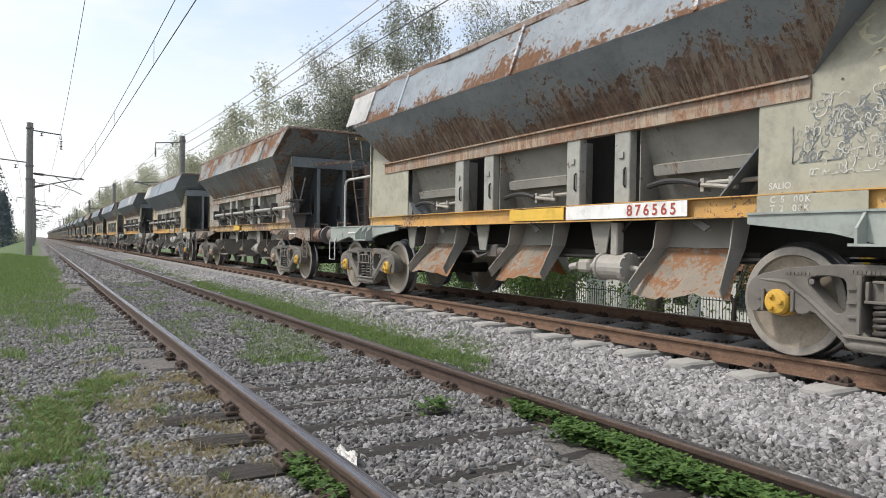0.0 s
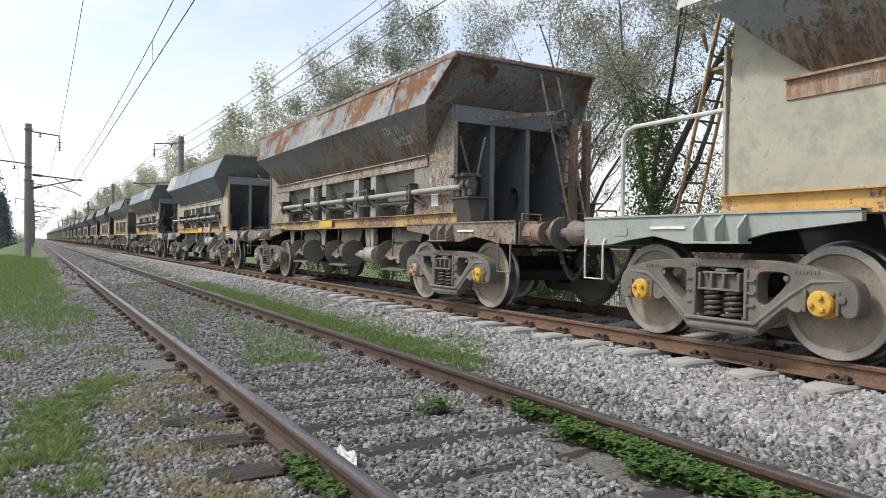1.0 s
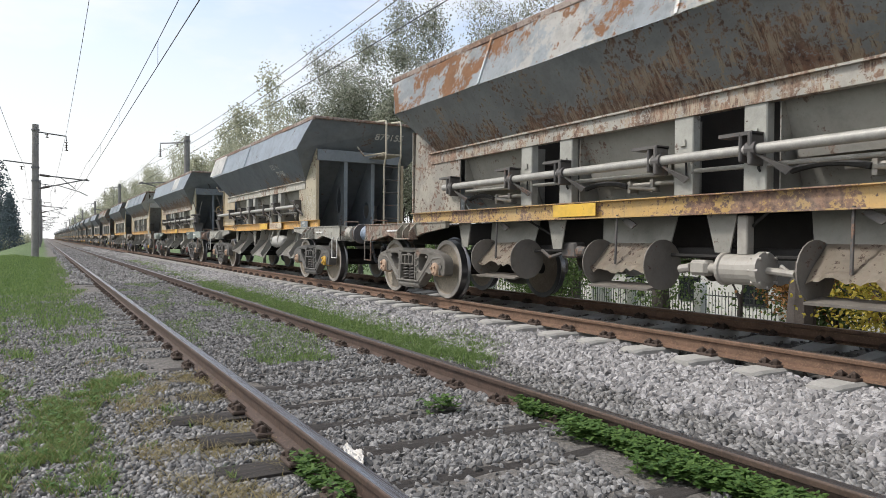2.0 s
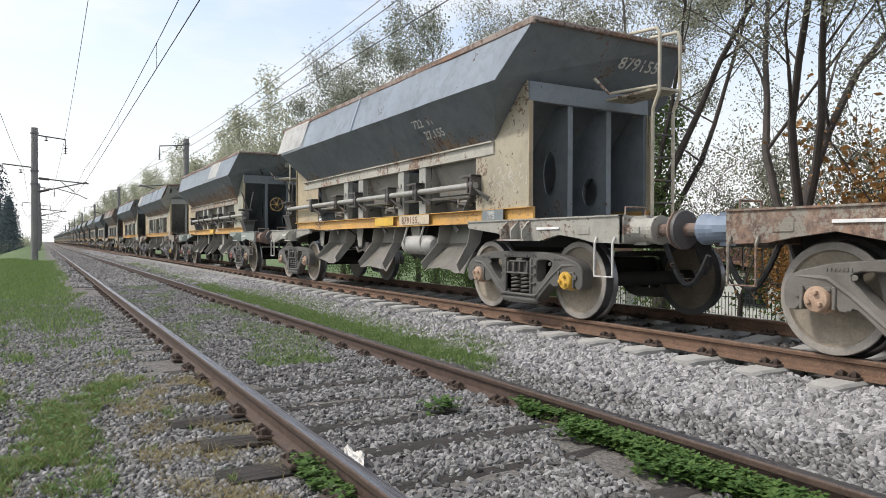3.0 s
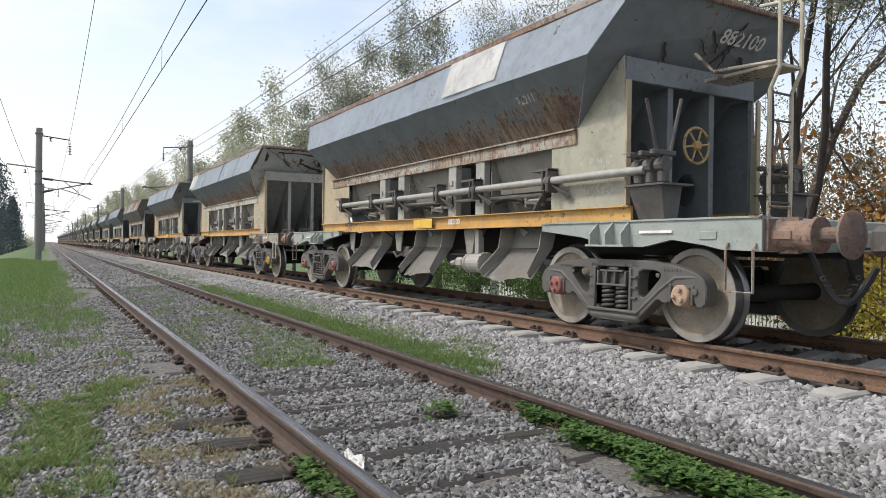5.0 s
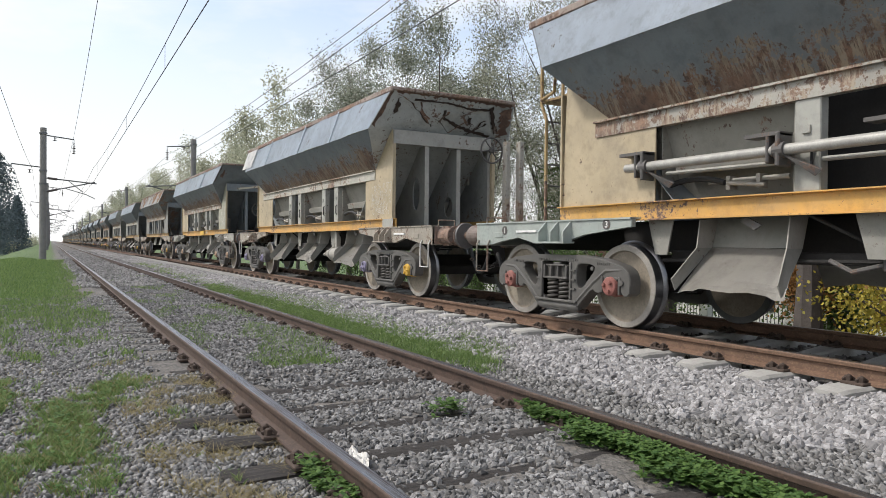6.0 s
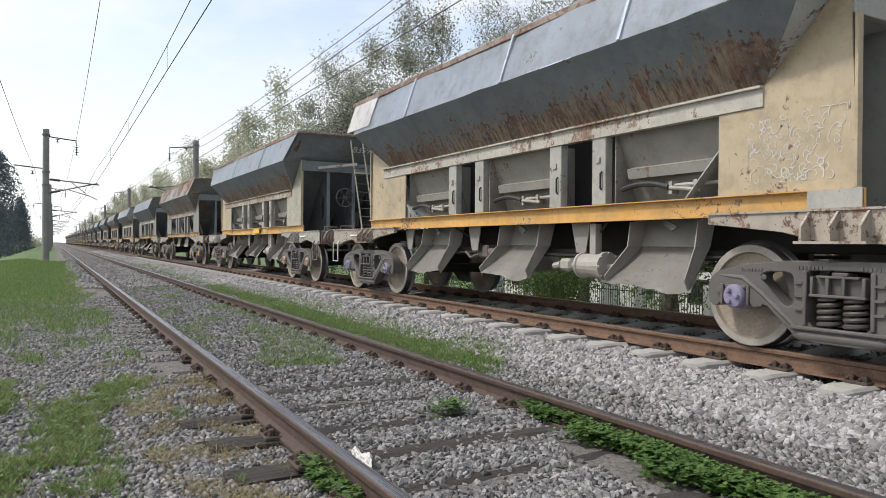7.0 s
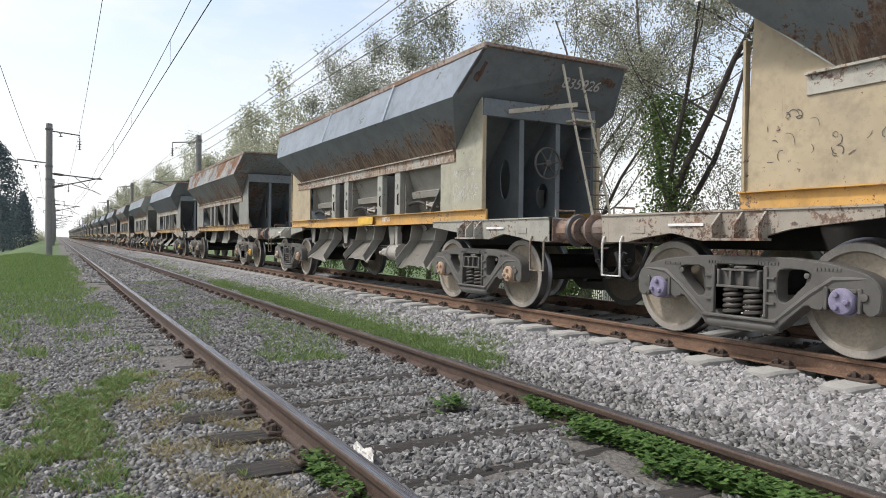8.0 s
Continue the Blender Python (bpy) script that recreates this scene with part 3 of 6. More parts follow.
        # coupler with hook, hose and chain
        if full:
            c = bmesh.new()
            box(c, -0.09, 0.09, min(e * 6.0, e * 6.5), max(e * 6.0, e * 6.5), 0.86, 1.02, 0.02)
            box(c, -0.17, 0.17, min(e * 6.32, e * 6.62), max(e * 6.32, e * 6.62), 0.80, 1.06, 0.05)
            part("coupler", c, M["lever"], w)
            hose = [(-0.45, e * (6.0 + 0.55 * q / 10), 0.84 - 0.42 * math.sin(math.pi * q / 11)) for q in range(11)]
            part("brake_hose", tubed(hose, 0.028, 7), M["rubber"], w)
            ch = bmesh.new()
            for q in range(9):
                a = q / 8
                cc = Vector((-0.5 + a * 0.5, e * 6.15, 0.62 - 0.16 * math.sin(math.pi * a)))
                tube(ch, [cc + Vector((0.035 * math.cos(h), 0.018 * math.sin(h) * (q % 2), 0.018 * math.sin(h) * ((q + 1) % 2))) for h in [i * math.pi / 4 for i in range(8)]], 0.007, 5, True)
            part("chain", ch, M["lever"], w)
            hk = cutout([(-0.16, 0.86), (0.1, 0.86), (0.12, 0.6), (0.02, 0.5), (-0.14, 0.52), (-0.02, 0.6)], [], e * 6.1, e * 6.13, "y")
            part("lock_bracket", hk, M["under"], w)


def bogie_parts(w, st, full):
    sets = []
    for e in (-1, 1):
        c = e * 4.355
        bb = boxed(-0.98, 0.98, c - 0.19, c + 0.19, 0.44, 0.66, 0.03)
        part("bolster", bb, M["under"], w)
        for s in (-1, 1):
            sf = part("side_frame", kept(("sf", s, st["cast"]), lambda: side_frame_mesh(s, M[st["cast"]])), None, w)
            sf.location = (0, c, 0)
            if full:
                for y in (-0.105, 0.095):
                    sp = part("spring", kept(("spring", s), lambda: spring_mesh(s)), None, sf)
                    sp.location = (0, y, 0)
        if full:
            for q in (-1, 1):
                br = bmesh.new()
                box(br, -0.85, 0.85, c + q * 0.36 - 0.04, c + q * 0.36 + 0.04, 0.36, 0.46, 0.01)
                part("brake_beam", br, M["under"], w)
    for i, y in enumerate(AX):
        ws = new("wheelset")
        ws.parent = w
        ws.location = (0, y, WHEEL_R)
        for s in (-1, 1):
            part("wheel", kept(("wheel", s), lambda: wheel_mesh(s)), None, ws)
            cm = M[st["caps"][i]]
            part("axle_cap", kept(("cap", s, cm.name), lambda: cap_mesh(s, cm)), None, ws)
        part("axle", kept("axle", lambda: finish("axle", lathed([(-1.0, 0.07), (-0.8, 0.09), (-0.5, 0.08), (0.5, 0.08), (0.8, 0.09), (1.0, 0.07)], (0, 0, 0), "x", 16), M["under"], True)), None, ws)
        sets.append(ws)
    return sets


def under_parts(w, st, full):
    for s in (-1, 1):
        def pt(x, y, z):
            return (s * x, y, z)
        for y0, y1 in ((1.55, 2.62), (-0.62, 0.42), (-3.02, -1.98)):
            c = bmesh.new()
            j = 0.03 * math.sin(y0 * 7 + st["seed"])
            if st["round_chutes"]:
                slab(c, [pt(0.72, y0, 1.12), pt(0.72, y1, 1.12), pt(0.82, y1 - 0.1, 0.66), pt(0.82, y0 + 0.05, 0.66)], 0.012)
            else:
                c.free()
                wide = 0.06 if y0 < -1.0 else 0.0
                c = sheet([pt(0.74, y0 + 0.13, 0.83), pt(0.74, y1 - 0.06, 0.83), pt(1.12, y1 + 0.02 + wide, 0.42 + j), pt(1.12, y0 + 0.05 - wide, 0.42 + j)], 8, 14, 0.010, 0.0, 1.0)
                for q in c.verts:
                    k = min(1.0, max(0.0, (abs(q.co.x) - 0.74) / 0.38))
                    u = q.co.y * 5.0 + st["seed"] * 2.3
                    q.co.x += s * 0.045 * k * k * math.sin(u)
                    q.co.z += 0.035 * k * k * math.sin(u + 0.6) + 0.03 * (k > 0.95) * noise.noise((q.co.y * 8, st["seed"], y0)) + 0.02 * k * noise.noise((q.co.y * 3, k * 3, st["seed"]))
            ch = part("chute", c, M["bay" if st["round_chutes"] else st["chute"]], w)
            if full and st["round_chutes"]:
                # flap door with round cheeks and a torn lip
                lip = sheet([pt(0.78, y0 + 0.04, 0.84), pt(0.78, y1 - 0.17, 0.84), pt(1.06, y1 - 0.17, 0.56), pt(1.06, y0 + 0.04, 0.56)], 7, 16, 0.010, 0.01, st["seed"])
                for q in lip.verts:
                    k = min(1.0, max(0.0, (abs(q.co.x) - 0.78) / 0.28))
                    q.co.z += 0.09 * (k > 0.8) * noise.noise((q.co.y * 4.5, st["seed"], 2)) + 0.04 * (k > 0.9) * noise.noise((q.co.y * 17, 1, 2))
                part("lip", lip, M["lip_brown"], ch)
                part("lower_lip", slab(bmesh.new(), [pt(0.86, y0 + 0.04, 0.44), pt(0.86, y1 - 0.17, 0.44), pt(1.08, y1 - 0.17, 0.40), pt(1.08, y0 + 0.04, 0.40)], 0.02), M["cheek_dark"], ch)
                for yy in (y0 + 0.02, y1 - 0.16):
                    poly = [(s * 0.90 + 0.25 * math.cos(q * 0.2856), 0.63 + 0.245 * math.sin(q * 0.2856)) for q in range(22)]
                    part("cheek", cutout(poly, [], yy, yy + 0.012, "y"), M["cheek_dark"], ch)
                part("link", tubed([pt(0.99, y0 + 0.55, 1.12), pt(1.01, y0 + 0.55, 0.62)], 0.014, 6), M["lever"], ch)
            if full and not st["round_chutes"]:
                part("back_plate", slab(bmesh.new(), [pt(0.66, y0 + 0.13, 1.12), pt(0.66, y1 - 0.06, 1.12), pt(0.74, y1 - 0.06, 0.835), pt(0.74, y0 + 0.13, 0.835)], 0.012), M["bay"], ch)
                for ya, o, t in ((y0 + 0.13, y0 + 0.045, 0.012), (y1 - 0.06, y1 + 0.025, -0.012)):
                    part("cheek", slab(bmesh.new(), [pt(0.66, ya, 1.12), pt(0.74, ya, 0.83), pt(0.94, ya, 0.83), pt(0.90, ya, 1.08)], t), M["chute"], ch)
                    part("cheek", slab(bmesh.new(), [pt(0.74, ya, 0.83), pt(1.12, o, 0.42 + j), pt(1.17, o, 0.52 + j), pt(0.94, ya, 0.83)], t), M["bay"], ch)
        for y in (0.98, -1.28, 3.02):
            part("sill_bracket", cutout([(y - 0.16, 1.12), (y + 0.17, 1.12), (y + 0.07, 0.76), (y - 0.08, 0.76)], [], s * 0.90, s * 0.915), M["bay"], w)
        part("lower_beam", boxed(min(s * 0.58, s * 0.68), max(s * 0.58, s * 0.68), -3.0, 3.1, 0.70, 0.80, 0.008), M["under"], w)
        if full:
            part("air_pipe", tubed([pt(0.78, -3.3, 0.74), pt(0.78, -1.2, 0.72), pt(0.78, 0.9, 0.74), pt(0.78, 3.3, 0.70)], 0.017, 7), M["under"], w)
            for y in (2.0, -0.2, -2.6):
                lk = bmesh.new()
                box(lk, min(s * 0.86, s * 0.93), max(s * 0.86, s * 0.93), y - 0.2, y + 0.18, 1.095, 1.118)
                slab(lk, [pt(0.93, y + 0.05, 1.10), pt(0.95, y - 0.12, 1.02), pt(0.95, y - 0.05, 0.98), pt(0.93, y + 0.10, 1.06)], 0.02)
                part("door_latch", lk, M["lever"], w)
            part("tie_rod", tubed([pt(0.94, -1.75, 1.1), pt(0.72, -1.2, 0.80)], 0.014, 6), M["under"], w)
            part("tie_rod", tubed([pt(0.94, 1.5, 1.1), pt(0.72, 1.0, 0.80)], 0.014, 6), M["under"], w)
    if full:
        if st["tank"]:
            t = lathed([(-1.92, 0.0001), (-1.90, 0.09), (-1.84, 0.135), (-1.76, 0.15), (-1.1, 0.15), (-1.02, 0.135), (-0.96, 0.09), (-0.94, 0.0001)], (-0.90, 0, 0.80), "y", 26)
            part("air_tank", t, M["tank"], w, "cylindrical grey air reservoir", True)
            for y in (-1.7, -1.15):
                part("tank_strap", tubed([(-0.98, y, 1.12), (-1.06, y, 0.86), (-1.02, y, 0.70), (-0.9, y, 0.645)], 0.018, 6), M["frame_grey"], w)
        else:
            v = bmesh.new()
            lathe(v, [(-1.72, 0.10), (-1.71, 0.155), (-1.66, 0.155), (-1.65, 0.13), (-1.34, 0.13), (-1.33, 0.145), (-1.30, 0.145), (-1.29, 0.05), (-1.15, 0.045)], (-0.90, 0, 0.62), "y", 20)
            for q in range(8):
                lathe(v, [(-1.735, 0.014), (-1.64, 0.014)], (-0.90 + 0.142 * math.cos(q * 0.785), 0, 0.62 + 0.142 * math.sin(q * 0.785)), "y", 6)
            tube(v, [(-0.90, -1.70, 0.62), (-0.92, -1.98, 0.60)], 0.03, 8)
            tube(v, [(-0.90, -1.84, 0.66), (-0.90, -2.0, 0.55), (-0.86, -2.1, 0.54)], 0.018, 6)
            box(v, -0.97, -0.82, -1.16, -0.96, 0.55, 0.69, 0.03)
            box(v, -0.94, -0.84, -1.55, -1.45, 0.74, 1.08, 0.01)
            tube(v, [(-0.93, -0.96, 0.62), (-0.93, -0.84, 0.60)], 0.04, 8)
            part("brake_cylinder", v, M["chute"], w)
        v = bmesh.new()
        box(v, -0.86, -0.70, 0.72, 0.98, 0.66, 0.84, 0.02)
        tube(v, [(-0.80, 0.98, 0.72), (-0.84, 1.2, 0.66), (-0.80, 1.4, 0.74)], 0.02, 7)
        lathe(v, [(0.60, 0.05), (0.72, 0.065)], (-0.80, 0, 0.74), "y", 12)
        part("brake_valve", v, M["lever"], w)


def rod_gear(w, y0, y1, stands):
    """Side shafts with bell cranks and the lever stands at the ends."""
    for s in (-1,):
        part("shaft", tubed([(s * 1.10, y0, 1.60), (s * 1.10, y1, 1.60)], 0.044, 12), M["rod"], w, "long steel operating tube", True)
        part("shaft", tubed([(s * 0.97, -3.0, 1.47), (s * 0.97, 2.9, 1.53)], 0.02, 8), M["rod"], w)
        for y in (-3.30, -1.72, -0.72, 0.66, 1.62, 3.05):
            c = bmesh.new()
            box(c, min(s * 0.99, s * 1.16), max(s * 0.99, s * 1.16), y - 0.02, y + 0.02, 1.47, 1.74, 0.01)
            box(c, min(s * 0.99, s * 1.15), max(s * 0.99, s * 1.15), y + 0.08, y + 0.11, 1.50, 1.74, 0.01)
            box(c, min(s * 0.99, s * 1.15), max(s * 0.99, s * 1.15), y - 0.02, y + 0.30, 1.715, 1.745)
            lathe(c, [(y - 0.045, 0.065), (y + 0.045, 0.065)], (s * 1.10, 0, 1.60), "y", 14)
            slab(c, [(s * 1.13, y - 0.03, 1.56), (s * 1.13, y + 0.05, 1.62), (s * 1.05, y - 0.25, 1.38), (s * 1.05, y - 0.30, 1.42)], 0.02)
            part("crank", c, M["lever"], w)
    for e, sides in stands:
        for s in sides:
            x = s * 0.97
            yc = e * 4.78
            b = bmesh.new()
            for d in (-0.16, 0.12):
                slab(b, [(x - 0.1, yc + d, 1.13), (x + 0.1, yc + d, 1.13), (x + 0.16, yc + d, 1.44), (x - 0.16, yc + d, 1.44)], 0.02)
            slab(b, [(x - 0.08, yc - 0.18, 1.13), (x - 0.08, yc + 0.14, 1.13), (x - 0.17, yc + 0.2, 1.44), (x - 0.17, yc - 0.22, 1.44)], 0.015)
            box(b, x - 0.2, x + 0.2, yc - 0.26, yc + 0.24, 1.44, 1.46)
            stand = part("lever_stand", b, M["lever"], w)
            for d in (-0.15, 0.0, 0.15):
                g = bmesh.new()
                box(g, x - 0.13, x - 0.03, yc + d - 0.045, yc + d + 0.045, 1.46, 1.72, 0.02)
                lathe(g, [(yc + d - 0.05, 0.07), (yc + d + 0.05, 0.07)], (x - 0.09, 0, 1.63), "y", 12)
                box(g, x - 0.24, x + 0.06, yc + d - 0.03, yc + d + 0.03, 1.72, 1.77, 0.008)
                part("quadrant", g, M["lever"], stand)
            for d, tilt in ((-0.15, 0.05), (0.0, -0.10), (0.15, 0.02)):
                if e < 0 and s < 0 and d == 0.15:
                    continue
                part("hand_lever", tubed([(x, yc + d, 1.72), (x + tilt, yc + d + e * 0.02, 2.0), (x + 2 * tilt, yc + d + e * 0.04, 2.26)], 0.017, 7), M["lever"] if s < 0 else M["chute_rust"], stand)


def ladder(w, x, mat, kind, e=-1):
    """End ladders: straight leaning, or bent with a small platform and hoops."""
    f = new("ladder")
    f.parent = w
    if kind == "lean":
        y0, y1 = e * 5.35, e * 4.72
        for dx in (0, 0.30):
            part("stile", tubed([(x + dx, y0, 1.1), (x + dx - 0.06, y1, 3.30)], 0.019, 7), M[mat], f)
        for i in range(8):
            a = 0.08 + i * 0.088
            part("rung", tubed([(x - 0.06 * a, y0 + (y1 - y0) * a, 1.1 + 2.2 * a), (x + 0.30 - 0.06 * a, y0 + (y1 - y0) * a, 1.1 + 2.2 * a)], 0.011, 6), M["lever"], f)
        part("arm", slab(bmesh.new(), [(x - 0.75, e * 4.42, 2.60), (x, e * 4.98, 2.68), (x, e * 4.98, 2.74), (x - 0.75, e * 4.42, 2.66)], 0.02), M[mat], f)
        part("tread_plate", boxed(x - 0.02, x + 0.32, min(e * 4.98, e * 4.75), max(e * 4.98, e * 4.75), 2.49, 2.52), M[mat], f)
    else:
        yb, yt = e * 5.22, e * 5.32
        for dx in (0, 0.34):
            part("stile", tubed([(x + dx, yb, 1.1), (x + dx, yb, 2.42), (x + dx, yt, 2.62), (x + dx, yt, 3.28), (x + dx, yt + -e * 0.04, 3.36), (x + dx, e * 4.85, 3.40)], 0.021, 8), M[mat], f)
        for i in range(5):
            part("rung", tubed([(x, yb, 1.32 + i * 0.27), (x + 0.34, yb, 1.32 + i * 0.27)], 0.011, 6), M["lever"], f)
        pl = bmesh.new()
        box(pl, x - 0.02, x + 0.36, min(e * 4.45, yt), max(e * 4.45, yt), 2.64, 2.67)
        part("platform", pl, M[mat], f)
        part("stay", tubed([(x - 0.02, e * 5.3, 2.68), (x - 0.25, e * 4.75, 2.66), (x - 0.35, e * 4.6, 2.86)], 0.019, 7), M[mat], f)
    return f


def hand_wheel(w, place, r, axis, mat):
    f = new("brake_wheel")
    f.parent = w
    x, y, z = place
    put = (lambda u, v: (x + u, y, z + v)) if axis == "y" else (lambda u, v: (x, y + u, z + v))
    part("wheel_rim", tubed([put(r * math.cos(i * math.pi / 14), r * math.sin(i * math.pi / 14)) for i in range(28)], 0.016, 7, True), M[mat], f)
    part("hub", boxed(x - 0.045, x + 0.045, y - 0.04, y + 0.04, z - 0.045, z + 0.045, 0.015), M[mat], f)
    for i in range(6):
        a = i * math.pi / 3
        part("spoke", tubed([put(0.03 * math.cos(a), 0.03 * math.sin(a)), put(r * math.cos(a + 0.15), r * math.sin(a + 0.15))], 0.012, 5), M[mat], f)


def graffiti(w, y0, y1, z0, z1, x, mat, count, seed, size=0.036, wide=0.0033):
    """Scrawled paint that nobody can read: small worn loops and hooks, crowded into a few patches."""
    r = random.Random(seed)
    bm = bmesh.new()
    lots = [(r.uniform(y1, y0), r.uniform(z0, z1)) for i in range(14)]
    for i in range(count):
        cy, cz = r.choice(lots)
        y, z = cy + r.gauss(0, abs(y0 - y1) * 0.17), cz + r.gauss(0, (z1 - z0) * 0.12)
        a, turn = r.uniform(0, 6.28), r.choice((-1, 1)) * r.uniform(0.5, 1.5)
        wd = wide * r.uniform(0.6, 1.3)
        prev = None
        for k in range(r.randint(4, 9)):
            ya, za = min(y0, max(y1, y)), min(z1, max(z0, z))
            n = (-math.sin(a) * wd, math.cos(a) * wd)
            v = (bm.verts.new((x - 0.0004 * (i % 5), ya - n[0], za - n[1])), bm.verts.new((x - 0.0004 * (i % 5), ya + n[0], za + n[1])))
            if prev:
                bm.faces.new((prev[0], prev[1], v[1], v[0]))
            prev = v
            a += turn * r.uniform(0.3, 1.0)
            d = size * r.uniform(0.3, 0.7)
            y, z = y + d * math.cos(a), z + 1.2 * d * math.sin(a)
    tagged(part("graffiti", bm, M[mat], w), "worn scrawled paint", kind="stuff")


def drips(w, count, mat, seed):
    """Dark runs of old tar down the front end sheet."""
    r = random.Random(seed)
    for i in range(count):
        x, z = r.uniform(-1.15, 1.1), r.uniform(2.95, 3.34)
        n, wd = r.randint(5, 10), r.uniform(0.008, 0.03)
        bm = bmesh.new()
        prev = None
        side = r.uniform(-0.05, 0.07)
        for k in range(n):
            y = -4.28 - (z - 2.77) * 0.7742 - 0.014
            h = wd * (0.5 + r.random())
            v = (bm.verts.new((x - h, y, z)), bm.verts.new((x + h, y, z)))
            if prev:
                bm.faces.new((prev[0], prev[1], v[1], v[0]))
            prev = v
            x, z = max(-1.2, min(1.2, x + side + r.uniform(-0.03, 0.03))), max(2.82, z - r.uniform(0.01, 0.05))
        part("tar_run", bm, M[mat], w)


def end_stain_or_shade(w, line, width, mat, seed):
    """A ragged band of tar or rust, or the painted shade of A5's corner, on the front end sheet, along (x, z) points.
    """
    r = random.Random(seed)
    bm = bmesh.new()
    prev = None
    for (xa, za), (xb, zb) in zip(line, line[1:]):
        k = max(2, int(math.hypot(xb - xa, zb - za) / 0.035))
        for i in range(k + 1):
            t = i / k
            x, z = xa + (xb - xa) * t + r.uniform(-0.008, 0.008), za + (zb - za) * t
            d = math.hypot(xb - xa, zb - za)
            n = (-(zb - za) / d, (xb - xa) / d)
            ends = []
            for q in (-1, 1):
                h = width * r.uniform(0.35, 1.0) * q
                px, pz = x + n[0] * h, min(3.38, max(2.80, z + n[1] * h))
                lim = 1.21 + (3.39 - pz) * 0.3387 - 0.01
                px = max(-lim, min(lim, px))
                ends.append(bm.verts.new((px, -4.28 - (pz - 2.77) * 0.7742 - 0.0135, pz)))
            if prev:
                bm.faces.new((prev[0], prev[1], ends[1], ends[0]))
            prev = ends
    part("stain", bm, M[mat], w)


LEFT, UP, SLOPE_UP, BAND_UP = (0, -1, 0), (0, 0, 1), (-0.566, 0, 0.824), (0.321, 0, 0.947)


def on_lower(y, t):
    """A place on the camera side's lower panel: t from 0 at its foot to 1 at the knuckle."""
    return Vector((-0.98 - 0.44 * t, y, 2.13 + 0.64 * t)) + Vector((-0.824, 0, -0.566)) * 0.022


def on_upper(y, t):
    return Vector((-1.42 + 0.21 * t, y, 2.77 + 0.62 * t)) + Vector((-0.947, 0, 0.321)) * 0.024


def patch(w, name, y0, y1, x, z0, z1, mat, label=""):
    return part(name, boxed(x - 0.004, x, min(y0, y1), max(y0, y1), z0, z1), M[mat], w, label)


def band_patch(w, name, y0, y1, t0, t1, mat, label=""):
    return part(name, sheet([on_upper(y0, t0), on_upper(y0, t1), on_upper(y1, t1), on_upper(y1, t0)], 6, 2, -0.003, 0.002, 3.0), M[mat], w, label)


def base_wagon(st, full=True, label="", group="ballast hopper wagons of the train"):
    w = tagged(new("hopper_wagon"), label, "wagon", group)
    hopper_parts(w, st, full)
    frame_parts(w, st, full)
    sets = bogie_parts(w, st, full)
    under_parts(w, st, full)
    return w, sets


def style(seed, upper, lower, rim="rim_rust", beam="beam_rust", post="post_grey", plate="plate_khaki", plate_rear="plate_khaki", end="end_dark", end_frame="end_dark", sill="yellow",
          frame="frame_grey", buffer="buffer_rust", buffer_rear="buffer_rust", chute="chute", caps=("cap_yellow",) * 4, round_chutes=False, tank=False, dents=1.0, cast="cast"):
    return dict(seed=seed, upper=upper, lower=lower, rim=rim, beam=beam, post=post, plate=plate, plate_rear=plate_rear, end=end, end_frame=end_frame, sill=sill, frame=frame,
                buffer=buffer, buffer_rear=buffer_rear, chute=chute, caps=caps, round_chutes=round_chutes, tank=tank, dents=dents, cast=cast)


M["number_brown"] = plain("brown_number_paint", (0.20, 0.10, 0.07), 0.7)
M["stain_rust"] = painted("dark_rust_stain", (0.10, 0.06, 0.045), 0.5, 0.4, 0.1, 56.3, 0.8)
M["plate_cream"] = painted("cream_number_patch", (0.62, 0.52, 0.38), 0.25, 0.2, 0.1, 57.3)
M["scrawl"] = painted("worn_white_scrawl", (0.60, 0.60, 0.56), 0.25, 0.2, 0.2, 50.3)
M["scrawl_yellow"] = painted("worn_cream_scrawl", (0.56, 0.53, 0.36), 0.1, 0.1, 0.2, 51.3)
M["end_ash"] = painted("ash_grey_end_frame", (0.36, 0.355, 0.32), 0.2, 0.3, 0.3, 52.3, 0.6)
M["plate_tan"] = painted("rubbed_tan_plate", (0.40, 0.355, 0.255), 0.34, 0.35, 0.25, 53.3)
M["ladder_ochre"] = painted("rusty_ochre_ladder", (0.42, 0.29, 0.12), 0.5, 0.5, 0.25, 54.3)
M["end_slate"] = painted("end_blue_slate", (0.20, 0.23, 0.25), 0.2, 0.25, 0.3, 47.4, 0.55)
M["rim_rust"] = painted("rusty_rim", (0.30, 0.24, 0.20), 0.6, 0.4, 0.2, 30.1)
M["beam_rust"] = painted("rusty_beam_paint", (0.40, 0.38, 0.33), 0.58, 0.5, 0.2, 31.1, wash=(0.42, 0.36, 0.27))
M["beam_brown"] = painted("brown_rusted_beam", (0.30, 0.25, 0.2), 0.72, 0.6, 0.2, 32.1, orange=0.25, wash=(0.42, 0.36, 0.27))
M["post_grey"] = painted("post_pale_paint", (0.36, 0.36, 0.32), 0.2, 0.3, 0.35, 33.1)
M["plate_khaki"] = painted("khaki_plate_paint", (0.43, 0.35, 0.225), 0.2, 0.3, 0.2, 34.1)
M["plate_pale"] = painted("pale_green_plate_paint", (0.385, 0.37, 0.285), 0.24, 0.35, 0.2, 35.1)
M["beam_pale"] = painted("pale_beam_paint", (0.44, 0.42, 0.36), 0.42, 0.4, 0.2, 45.1, wash=(0.42, 0.36, 0.27))
